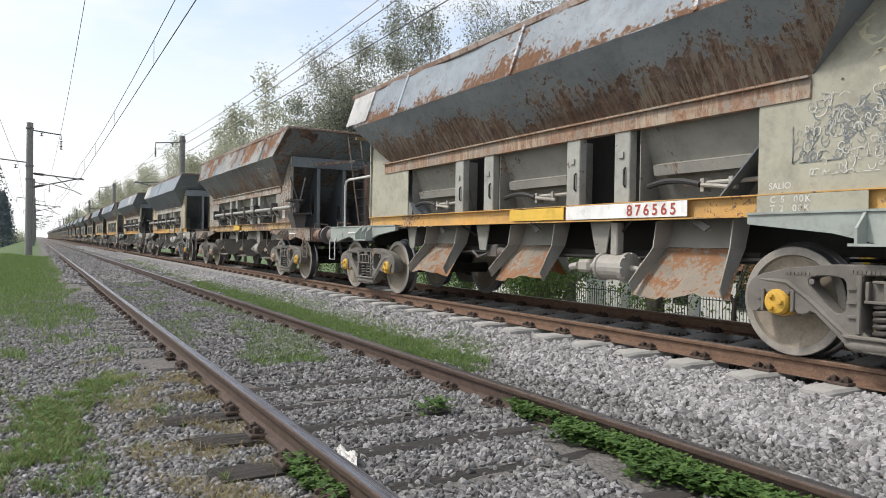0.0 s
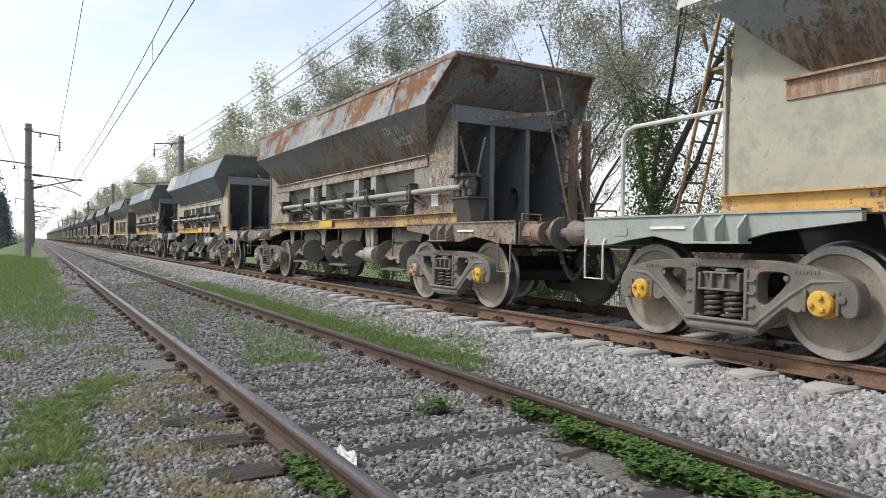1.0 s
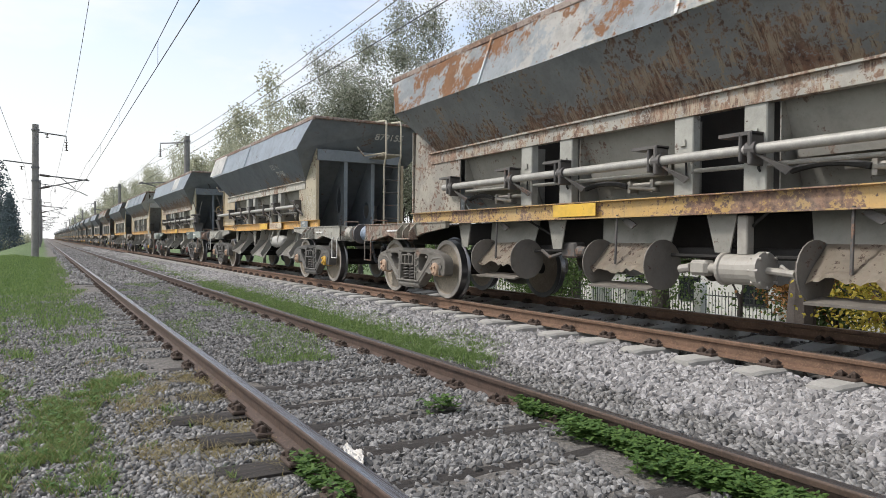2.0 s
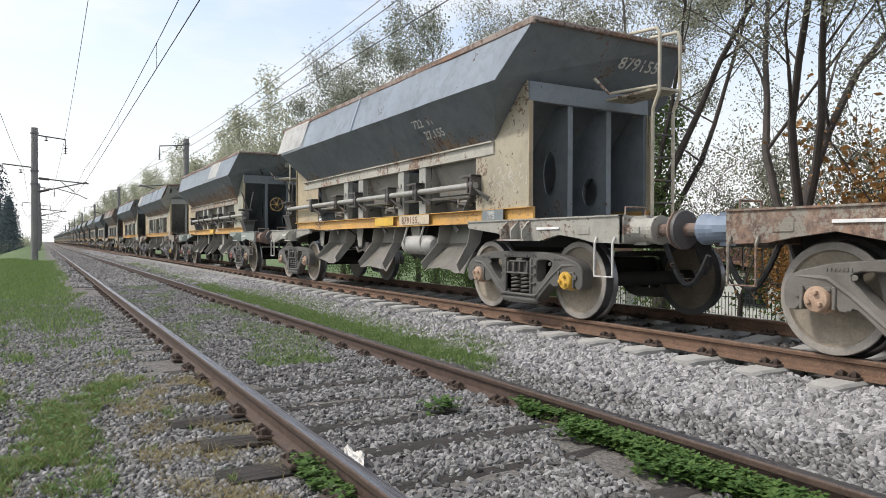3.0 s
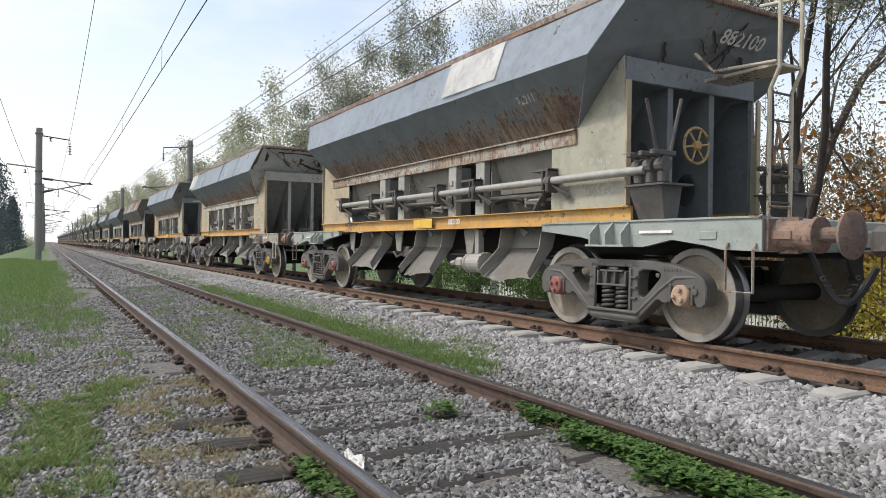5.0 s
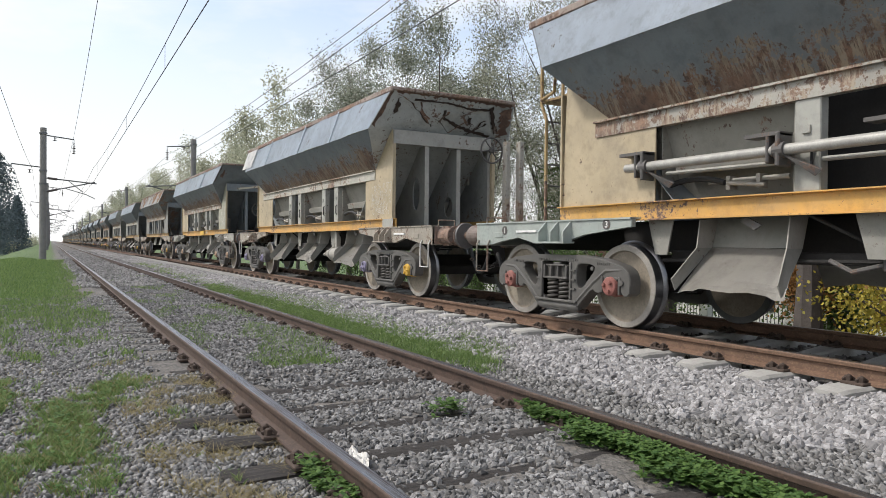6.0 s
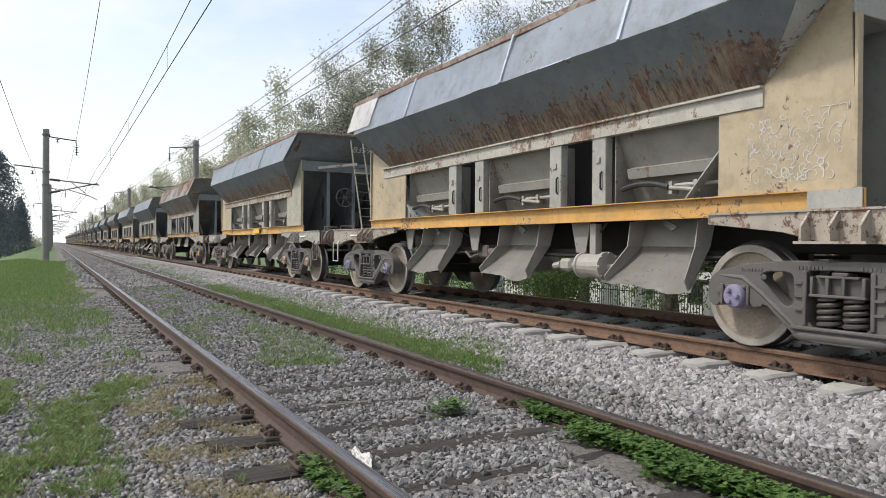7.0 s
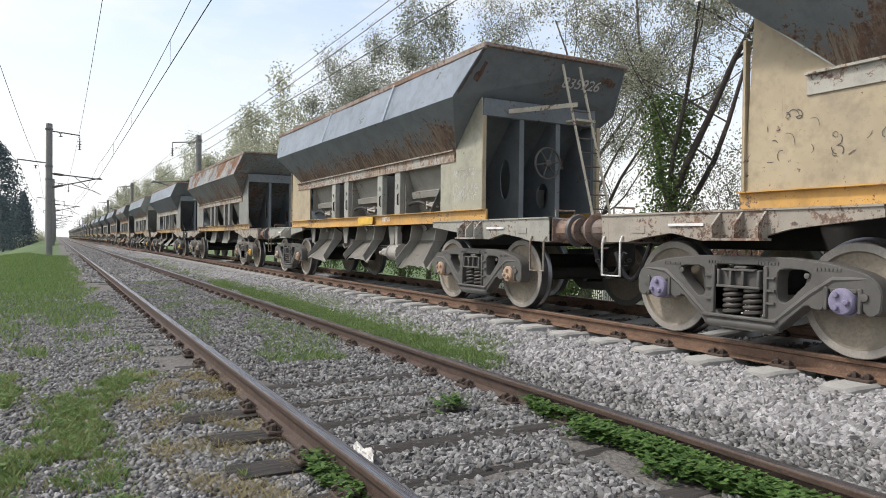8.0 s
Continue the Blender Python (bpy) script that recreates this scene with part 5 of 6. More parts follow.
def sleeper_mesh(seed):
    r = random.Random(seed)
    bm = bmesh.new()
    bmesh.ops.create_grid(bm, x_segments=14, y_segments=3, size=0.5)
    for q in bm.verts:
        x, y = q.co.x * 2.62, q.co.y * 0.235
        edge = 1.0 - 0.06 * r.random() if abs(q.co.x) > 0.49 else 1.0
        q.co = Vector((x * edge, y * (1 + 0.12 * noise.noise((x * 3, seed, 0))), 0.0 + 0.012 * noise.noise((x * 5, y * 20, seed)) - (0.02 if abs(q.co.y) > 0.4 else 0)))
    r2 = bmesh.ops.extrude_face_region(bm, geom=bm.faces[:])
    bmesh.ops.translate(bm, vec=(0, 0, -0.13), verts=[g for g in r2["geom"] if isinstance(g, bmesh.types.BMVert)])
    return finish("sleeper", bm, M["wood"])


def fastener_mesh():
    bm = bmesh.new()
    for s in (-1, 1):
        box(bm, s * 0.10 - 0.05, s * 0.10 + 0.05, -0.09, 0.09, -0.152, -0.125, 0.008)
        for y in (-0.045, 0.05):
            lathe(bm, [(-0.13, 0.026), (-0.092, 0.024), (-0.086, 0.016)], (s * 0.105, y, 0), "z", 6)
            tube(bm, [(s * 0.06, y - 0.02, -0.118), (s * 0.09, y, -0.09), (s * 0.14, y + 0.02, -0.118)], 0.013, 5)
    return finish("fastener", bm, M["fastener"])


old_mats = rail_material("old_rail_steel", (0.36, 0.37, 0.39), (0.078, 0.050, 0.037))
new_mats = rail_material("rusty_rail_steel", (0.30, 0.27, 0.25), (0.16, 0.095, 0.060))
FAST = fastener_mesh()
near_track = tagged(new("railway_track"), "old railway track of worn rails on weathered wooden sleepers", "track", kind="structure")
XL, XR = 1.2595, 3.0055
near_rail = rail_mesh(old_mats, -4, 700)
for x in (XL, XR):
    o = part("rail", near_rail, None, near_track)
    o.location = (x, 0, 0)
variants = [sleeper_mesh(i) for i in range(6)]
for i in range(-6, 70):
    o = part("sleeper", variants[(i * 5) % 6], None, near_track)
    y = 3.62 + 0.625 * i
    o.matrix_basis = pose((XL + XR) / 2 + rng.uniform(-0.10, 0.10) - 0.11 * (y < 5.2), y + rng.uniform(-0.05, 0.05), -0.138 - rng.uniform(0, 0.016) - 0.006 * (y > 5.2) * rng.uniform(0.3, 1.6), rng.uniform(-2, 2), rng.uniform(-0.5, 0.5), rng.uniform(-3.0, 3.0))
    for x in (XL, XR):
        f = part("fastener", FAST, None, near_track)
        f.location = (x, y, 0)

train_track = tagged(new("railway_track"), "newer railway track of rusty rails on pale concrete sleepers", "track", kind="structure")
XT = 5.1934
far_rail = rail_mesh(new_mats, -14, 700)
for x in (XT, XT + 1.746):
    o = part("rail", far_rail, None, train_track)
    o.location = (x, 0, TRAIN_Z)


def concrete_sleeper_mesh():
    bm = bmesh.new()
    ys = ((-1.32, 0.105, -0.165), (-1.24, 0.125, -0.15), (-0.75, 0.125, -0.15), (-0.35, 0.10, -0.185), (0.35, 0.10, -0.185), (0.75, 0.125, -0.15), (1.24, 0.125, -0.15), (1.32, 0.105, -0.165))
    rings = [[bm.verts.new(q) for q in ((x, -hw - 0.03, -0.30), (x, -hw, top - 0.02), (x, -hw + 0.025, top), (x, hw - 0.025, top), (x, hw, top - 0.02), (x, hw + 0.03, -0.30))] for x, hw, top in ys]
    for a, b in zip(rings, rings[1:]):
        for j in range(6):
            bm.faces.new((a[j], a[(j + 1) % 6], b[(j + 1) % 6], b[j]))
    bm.faces.new(rings[0])
    bm.faces.new(rings[-1][::-1])
    return finish("sleeper", bm, M["concrete"])


CS = concrete_sleeper_mesh()
for i in range(-14, 80):
    y = 2.96 + 0.625 * i
    o = part("sleeper", CS, None, train_track)
    o.location = (TRAIN_X, y, TRAIN_Z + 0.003)
    for x in (XT, XT + 1.746):
        f = part("fastener", FAST, None, train_track)
        f.location = (x, y, TRAIN_Z)

# ---- loose stones, grass ----
def stuff_mesh(name, v, f, mat, label, category, smooth=False):
    me = bpy.data.meshes.new(name)
    v, f = np.asarray(v, dtype=np.float32), np.asarray(f, dtype=np.int32)
    k = f.shape[1]
    me.vertices.add(len(v))
    me.vertices.foreach_set("co", v.ravel())
    me.loops.add(f.size)
    me.loops.foreach_set("vertex_index", f.ravel())
    me.polygons.add(len(f))
    me.polygons.foreach_set("loop_start", np.arange(0, f.size, k, dtype=np.int32))
    me.update(calc_edges=True)
    me.validate()
    me.polygons.foreach_set("use_smooth", [smooth] * len(me.polygons))
    me.materials.append(mat)
    return tagged(new(name, me), label, category, kind="stuff")


FORMS = {}
for form in ("lump", "chip"):
    lump = bmesh.new()
    if form == "lump":
        bmesh.ops.create_icosphere(lump, subdivisions=1, radius=1.0)
    else:
        bmesh.ops.create_cube(lump, size=1.5)
    FORMS[form] = (np.array([q.co[:] for q in lump.verts]), np.array([[q.index for q in f.verts] for f in lump.faces]))
    lump.free()
gen = np.random.default_rng(7)


def stones(name, spots, sizes, mat, label, sink=0.3, form="chip"):
    """Broken stones at the given spots (x, y, z): faceted lumps near the eye, small chips elsewhere."""
    ICO_V, ICO_F = FORMS[form]
    k = len(spots)
    q = gen.normal(size=(k, 4))
    q /= np.linalg.norm(q, axis=1)[:, None]
    w, x, y, z = q.T
    rot = np.stack([1 - 2 * (y * y + z * z), 2 * (x * y - w * z), 2 * (x * z + w * y), 2 * (x * y + w * z), 1 - 2 * (x * x + z * z), 2 * (y * z - w * x),
                    2 * (x * z - w * y), 2 * (y * z + w * x), 1 - 2 * (x * x + y * y)], 1).reshape(k, 3, 3)
    shape = ICO_V[None] * (1 + gen.uniform(-0.26, 0.16, (k, len(ICO_V), 1))) + gen.uniform(-0.16, 0.16, (k, len(ICO_V), 3))
    shape = shape * (sizes[:, None, None] * gen.uniform([0.8, 0.6, 0.42], [1.25, 0.95, 0.72], (k, 3))[:, None, :])
    v = np.einsum("kij,knj->kni", rot, shape)
    spots = np.array(spots)
    spots[:, 2] += sizes * sink
    v = v + spots[:, None, :]
    f = ICO_F[None] + (np.arange(k) * len(ICO_V))[:, None, None]
    return stuff_mesh(name, v.reshape(-1, 3), f.reshape(-1, ICO_F.shape[1]), mat, label, "ballast", form == "chip")


def stone_material(name, lo, hi, tint):
    m, n, l, b = mat_base(name, 0.92)
    g = n.new("ShaderNodeNewGeometry")
    v = coords(n, l)
    c = ramp(n, l, g.outputs["Random Per Island"], 0.0, 1.0, lo, hi)
    c = mixed(n, l, ramp(n, l, noise_of(n, l, v, 55, 5), 0.45, 0.7), c, tint)
    l.new(c, b.inputs["Base Color"])
    bump(n, l, b, noise_of(n, l, v, 120, 3), 0.4, 0.004)
    return m


M["stone_new"] = stone_material("pale_ballast_stone", (0.14, 0.136, 0.133), (0.43, 0.42, 0.416), (0.22, 0.206, 0.20))
# the train's shade is put into this stone colour, well below the pale ballast
M["stone_shaded"] = stone_material("shaded_ballast_stone", (0.05, 0.046, 0.042), (0.16, 0.15, 0.14), (0.08, 0.073, 0.066))
M["stone_old"] = stone_material("dirty_ballast_stone", (0.05, 0.049, 0.047), (0.33, 0.324, 0.315), (0.135, 0.126, 0.117))


def scatter(count, xr, y0, y1, keep, power=1.6):
    out = []
    while len(out) < count:
        x, y = gen.uniform(*xr), y0 + (y1 - y0) * gen.uniform() ** power
        if keep(x, y):
            out.append((x, y, ground_z(x, y)))
    return out


def bank(x, y):
    """Where turf grows on the gravel beside the line: a broken strip close by, a full cover farther on."""
    k = noise.noise((x * 2.2, y * 1.1, 4)) * 0.7 + noise.noise((x * 6, y * 4, 8)) * 0.5 + noise.noise((x * 17, y * 13, 5)) * 0.45
    strip = 1.0 * math.exp(-((x + 0.22 - 0.25 * (y - 4) - 0.12 * noise.noise((1, y * 1.3, 3))) / 0.25) ** 2) * step(3.2, 3.9, y) * (1 - step(6.4, 7.4, y))
    second = math.exp(-((x + 0.42) / 0.2) ** 2) * step(5.6, 6.0, y) * (1 - step(6.9, 7.4, y))
    far = step(8.5, 13.5, y + 2.5 * noise.noise((x, y * 0.4, 6)) - 3.0 * step(0.2, -1.8, x)) * step(1.0, 0.1, x + 0.25 * noise.noise((3, y * 0.3, 1)))
    thin = 0.32 * step(6.0, 9.0, y) * step(0.9, 0.5, x)
    return step(0.30, 1.05, strip + second + 0.78 * far + thin + 1.15 * k)


def between(x, y):
    k = noise.noise((x * 1.5, y * 0.6, 7)) * 0.5 + 0.3 * noise.noise((x * 5, y * 3, 2))
    core = math.exp(-((x - 3.80 - 0.008 * (y - 8)) / 0.46) ** 2) * step(5.2, 6.6, y) * (1 - 0.5 * step(13, 24, y))
    return step(0.25, 0.85, core * 1.2 + k)


a = scatter(38000, (3.75, 5.10), 1.2, 30, lambda x, y: gen.uniform() < step(3.85, 4.2, x + 0.25 * noise.noise((x * 2, y * 2, 9))) and not (x > 4.74 and abs(((y - 2.96) / 0.625 + 0.5) % 1 - 0.5) < 0.24), 2.0)
stones("ballast_stones", a, gen.uniform(0.020, 0.052, len(a)), M["stone_new"], "pale grey crushed ballast heaped beside the second track", 0.35, "lump")
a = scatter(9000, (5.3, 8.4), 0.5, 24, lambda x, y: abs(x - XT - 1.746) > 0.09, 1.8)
stones("ballast_stones", a, gen.uniform(0.022, 0.042, len(a)), M["stone_shaded"], "crushed ballast between the rails, coloured dark for the shade under the train", 0.2)
a = scatter(34000, (1.32, 2.95), 1.4, 24, lambda x, y: noise.noise((x * 1.3, y * 0.8, 5)) > -0.45 and (abs(((y - 3.62) / 0.625) % 1 - 0.5) < 0.31 or gen.uniform() < 0.16 + 0.5 * step(4.5, 9.0, y)), 1.9)
stones("ballast_stones", a, gen.uniform(0.012, 0.033, len(a)), M["stone_old"], "dirty old ballast between the worn rails", 0.12, "lump")
a = scatter(64000, (-2.2, 1.18), 2.2, 17, lambda x, y: noise.noise((x * 0.9, y * 0.5, 2)) > -0.5 and not (x > 0.8 and abs(((y - 3.62) / 0.625 + 0.5) % 1 - 0.5) < 0.2) and gen.uniform() > 0.7 * bank(x, y), 1.8)
stones("ballast_stones", a, gen.uniform(0.012, 0.029, len(a)) * gen.uniform(0.5, 1.0, len(a)), M["stone_old"], "small loose gravel beside the old track", 0.16)
a = scatter(20000, (3.06, 4.25), 1.2, 22, lambda x, y: gen.uniform() < 0.75, 1.8)
stones("ballast_stones", a, gen.uniform(0.012, 0.034, len(a)), M["stone_old"], "brown gravel between the two tracks", 0.1)
for x0, x1, count, mat, label in ((3.85, 5.0, 9000, "stone_new", "pale ballast shoulder far along the second track"), (1.33, 2.93, 8000, "stone_old", "dirty ballast far along the old track"), (3.06, 3.85, 3500, "stone_old", "brown gravel far along between the tracks"), (0.7, 1.15, 1300, "stone_old", "gravel far along beside the old track")):
    a = scatter(count, (x0, x1), 20, 95, lambda x, y: True, 1.7)
    stones("ballast_stones", a, gen.uniform(0.03, 0.065, len(a)), M[mat], label, 0.1)

for x0, x1, size, mat, label in ((3.8, 5.05, 0.045, "stone_new", "pale ballast farther along the second track"), (1.33, 2.93, 0.036, "stone_old", "dirty ballast farther along the old track"), (-2.2, 1.15, 0.024, "stone_old", "loose gravel farther along the bank")):
    a = scatter(int(3000 * (x1 - x0)), (x0, x1), -4.0, 2.2, lambda x, y: not (x > 4.74 and abs(((y - 2.96) / 0.625 + 0.5) % 1 - 0.5) < 0.24), 0.8)
    stones("ballast_stones", a, gen.uniform(0.5, 1.0, len(a)) * size, M[mat], label, 0.3)


def leaf_material(name, lo, hi, rough=0.7, through_light=0.35):
    m, n, l, b = mat_base(name, rough)
    g = n.new("ShaderNodeNewGeometry")
    c = ramp(n, l, g.outputs["Random Per Island"], 0.0, 1.0, lo, hi)
    l.new(c, b.inputs["Base Color"])
    t = n.new("ShaderNodeBsdfTranslucent")
    l.new(c, t.inputs["Color"])
    mx = n.new("ShaderNodeMixShader")
    mx.inputs["Fac"].default_value = through_light
    l.new(b.outputs["BSDF"], mx.inputs[1])
    l.new(t.outputs["BSDF"], mx.inputs[2])
    l.new(mx.outputs["Shader"], n["Material Output"].inputs["Surface"])
    return m


M["grass"] = leaf_material("grass_blades", (0.08, 0.145, 0.038), (0.24, 0.325, 0.11))
M["grass_dry"] = leaf_material("dry_grass_blades", (0.22, 0.19, 0.08), (0.36, 0.29, 0.15))
M["weed"] = leaf_material("weed_leaves", (0.042, 0.10, 0.02), (0.12, 0.205, 0.045))


def blades(name, spots, height, width, mat, label, lean=0.5):
    k = len(spots)
    p = np.array(spots)
    a = gen.uniform(0, 2 * np.pi, k)
    h = gen.uniform(0.5, 1.0, k) * height
    side = np.stack([np.cos(a), np.sin(a), np.zeros(k)], 1) * (width * gen.uniform(0.6, 1.2, k))[:, None]
    b = gen.uniform(0, 2 * np.pi, k)
    out = np.stack([np.cos(b) * lean * h, np.sin(b) * lean * h, h], 1)
    v = np.stack([p - side, p + side, p + out * [0.4, 0.4, 0.6] + side * 0.7, p + out * [0.4, 0.4, 0.6] - side * 0.7, p + out + side * 0.12, p + out - side * 0.12], 1)
    i = np.arange(k)[:, None] * 6
    f = np.concatenate([i + [0, 1, 2, 3], i + [3, 2, 4, 5]], 0)
    return stuff_mesh(name, v.reshape(-1, 3), f, mat, label, "grass")


def clumped(count, xr, y0, y1, want, power=1.5):
    return scatter(count, xr, y0, y1, lambda x, y: gen.uniform() < want(x, y), power)


a = clumped(95000, (-4.5, 0.9), 2.6, 45, bank, 1.9)
blades("grass", a, 0.05, 0.0032, M["grass"], "patchy short green grass on the gravel bank")
a = clumped(4200, (-0.8, 0.9), 2.8, 7.6, bank, 1.0)
blades("grass", a, 0.06, 0.003, M["grass_dry"], "yellowed blades in the grass strip", 0.9)
a = clumped(13000, (-0.75, 0.85), 2.8, 7.4, bank, 1.0)
blades("grass", a, 0.06, 0.0045, M["grass"], "lush green grass strip on the near gravel", 0.8)
a = clumped(52000, (-5.0, 0.9), 8.0, 50, bank, 1.5)
blades("grass", a, 0.085, 0.007, M["grass"], "thick green turf on the bank beside the poles")
a = clumped(60000, (3.12, 4.6), 5.0, 40, between, 1.9)
blades("grass", a, 0.075, 0.0045, M["grass"], "strip of green grass between the two tracks")
a = clumped(8500, (1.4, 2.95), 6.5, 26, lambda x, y: step(0.0, 0.3, noise.noise((x * 1.6, y * 0.8, 11)) + 0.9 * math.exp(-((x - 2.5) / 0.4) ** 2 - ((y - 8.5) / 1.5) ** 2)), 1.5)
blades("grass", a, 0.06, 0.004, M["grass"], "thin grass growing between the old rails")
a = clumped(3600, (0.45, 1.25), 3.0, 6.5, lambda x, y: step(-0.1, 0.3, noise.noise((x * 4, y * 2.5, 3))), 1.2)
blades("grass", a, 0.06, 0.0025, M["grass_dry"], "dry yellowed straw along the old rail", 1.6)
a = clumped(2500, (-3.5, 0.9), 3, 22, lambda x, y: 0.5 * step(0.0, 0.4, noise.noise((x * 1.2, y * 0.7, 21))), 1.6)
blades("grass", a, 0.05, 0.003, M["grass_dry"], "dry blades among the grass on the bank", 1.0)


def weeds(spots, size, label):
    """Low broad-leaved weeds: rosettes of pointed leaves on short stems."""
    vs, fs = [], []
    for x, y, z in spots:
        top = z + gen.uniform(0.02, 0.10)
        a0 = gen.uniform(0, 6.28)
        for q in range(5):
            a = a0 + q * 1.256 + gen.uniform(-0.3, 0.3)
            d = np.array([math.cos(a), math.sin(a), gen.uniform(-0.35, 0.55)])
            s = np.array([-d[1], d[0], gen.uniform(-0.25, 0.25)])
            L = size * gen.uniform(0.6, 1.2)
            o = np.array([x, y, top])
            i = len(vs)
            vs += [o, o + d * L * 0.5 + s * L * 0.36, o + d * L, o + d * L * 0.5 - s * L * 0.36]
            fs.append((i, i + 1, i + 2, i + 3))
    return stuff_mesh("weeds", vs, fs, M["weed"], label, "weeds")


weeds(clumped(4600, (2.62, 2.96), 1.3, 4.05, lambda x, y: step(-0.2, 0.25, noise.noise((x * 3, y * 2.2, 5)) + 0.9 * step(2.66, 2.9, x) - 0.25 - 0.5 * step(3.3, 4.0, y)), 1.0), 0.031, "low broad-leaved green weeds along the rail foot")
weeds(clumped(300, (1.13, 1.23), 2.9, 3.6, lambda x, y: 1.0, 1.0), 0.030, "small green weeds at the outer rail foot")
weeds([(2.43 + gen.normal() * 0.07, 4.25 + gen.normal() * 0.07, -0.15) for q in range(45)], 0.04, "green weed tuft between the old rails")
weeds(clumped(260, (-1.6, 0.5), 3.0, 6.8, bank, 1.2), 0.026, "low clover patch on the gravel bank")

# ---- overhead line ----
M["pole"] = plain("weathered_pole_concrete", (0.235, 0.225, 0.215), 0.85, 0, 0.2, 3)
M["iron"] = plain("galvanised_iron", (0.17, 0.17, 0.175), 0.6, 0.4, 0.2, 8)
M["insulator"] = plain("brown_insulator", (0.09, 0.07, 0.065), 0.4, 0, 0.2, 8)
M["wire"] = plain("dark_wire", (0.05, 0.05, 0.055), 0.6, 0.3, 0.1, 3)


def catenary_pole(x, y, side, back_arm):
    """A round post with a top bracket and insulators, and a hinged cantilever over the track on the given side."""
    p = tagged(new("catenary_pole"), "tall round concrete overhead-line pole with steel cantilever arms", "pole", "overhead line poles")
    p.location = (x, y, ground_z(x, y))
    H = 8.45
    part("post", lathed([(-0.4, 0.22), (0.0, 0.215), (H, 0.185), (H + 0.02, 0.10)], (0, 0, 0), "z", 16), M["pole"], p, smooth=True)
    s = side
    c = bmesh.new()
    tube(c, [(0, 0, H - 0.45), (s * 1.75, 0, H - 0.62), (s * 1.75, 0, H - 0.95)], 0.04, 6)
    part("bracket", c, M["iron"], p)
    for at, z, k in ((s * 1.75, H - 0.95, 4), (s * 0.65, H - 0.52, 2)):
        i = lathed([c for q in range(k) for c in ((-q * 0.17, 0.035), (-0.03 - q * 0.17, 0.13), (-0.06 - q * 0.17, 0.03))], (at, 0, z - 0.05), "z", 10)
        part("insulator", i, M["insulator"], p)
    for z in (H - 0.35, H - 2.75, H - 3.6):
        part("clamp", lathed([(z - 0.05, 0.235), (z + 0.05, 0.235)], (0, 0, 0), "z", 16), M["iron"], p)
    arm = bmesh.new()
    tube(arm, [(0, 0, H - 3.2), (s * 3.1, 0, H - 3.45)], 0.04, 6)
    tube(arm, [(0, 0, H - 4.15), (s * 1.5, 0, H - 3.75), (s * 3.0, 0, H - 3.35)], 0.04, 6)
    tube(arm, [(s * 1.4, 0, H - 3.3), (s * 2.3, 0, H - 4.05)], 0.025, 5)
    tube(arm, [(s * 1.3, 0, H - 3.85), (s * 2.5, 0, H - 4.2), (s * 3.0, 0, H - 4.45)], 0.025, 5)
    cl = part("cantilever", arm, M["iron"], p)
    part("insulator", tubed([(s * 0.25, 0, H - 3.22), (s * 0.8, 0, H - 3.27)], 0.075, 8), M["insulator"], cl)
    part("insulator", tubed([(s * 0.25, 0, H - 4.08), (s * 0.8, 0, H - 3.93)], 0.075, 8), M["insulator"], cl)
    if back_arm:
        b = bmesh.new()
        tube(b, [(0, 0, H - 2.55), (-s * 1.75, 0, H - 2.4), (-s * 1.75, 0, H - 2.65)], 0.04, 6)
        part("bracket", b, M["iron"], p)
        for at in (-s * 1.75, -s * 0.75):
            i = lathed([c for q in range(2) for c in ((-q * 0.17, 0.035), (-0.03 - q * 0.17, 0.13), (-0.06 - q * 0.17, 0.03))], (at, 0, H - 2.7), "z", 10)
            part("insulator", i, M["insulator"], p)
    return p


POLES_Y = [52.0 + 50.0 * i for i in range(7)]
for y in POLES_Y:
    catenary_pole(-0.45, y, 1, True)
    catenary_pole(8.75, y - 0.3, -1, False)


def wire(name, label, x, zs, sag, r, drops=None, pulls=None):
    """A wire along the line, hung at the poles; zs are heights at the poles above the rails."""
    ob = tagged(new(name), label, "wire", "overhead wires")
    ys = [2.0] + POLES_Y
    for a, b in zip(ys, ys[1:]):
        off = 0.15 if (ys.index(a) % 2) else -0.15
        pts = [(x + off * (1 - 2 * t / 10), a + (b - a) * t / 10, zs - 4 * sag * (t / 10) * (1 - t / 10)) for t in range(11)]
        part("span", tubed(pts, r, 4), M["wire"], ob)
        if drops:
            for t in (1, 3, 5, 7, 9):
                u = t / 10
                top = zs - 4 * sag * u * (1 - u)
                px = x + off * (1 - 2 * u)
                part("dropper", tubed([(px, a + (b - a) * u, top), (px, a + (b - a) * u, drops)], 0.006, 4), M["wire"], ob)
    return ob


wire("contact_wire", "straight contact wire over the old track", 2.3, 4.95, 0.0, 0.010)
wire("messenger_wire", "sagging messenger wire with droppers over the old track", 2.3, 5.9, 0.45, 0.009, 4.95)
wire("contact_wire", "straight contact wire over the train's track", 6.07, 5.15, 0.0, 0.010)
wire("messenger_wire", "sagging messenger wire with droppers over the train's track", 6.07, 6.1, 0.55, 0.009, 5.15)
wire("feeder_wire", "thin feeder wire along the poles", 0.95, 6.9, 0.5, 0.009)
wire("feeder_wire", "thin feeder wire along the poles", 7.0, 7.15, 0.5, 0.009)
wire("feeder_wire", "thin wire on the field side of the poles", -2.2, 5.55, 0.5, 0.010)
wire("feeder_wire", "thin wire close beside the poles", -1.2, 5.6, 0.4, 0.008)

# ---- trees ----
M["bark"] = plain("grey_brown_bark", (0.085, 0.073, 0.065), 0.95, 0, 0.35, 4, 0.5)
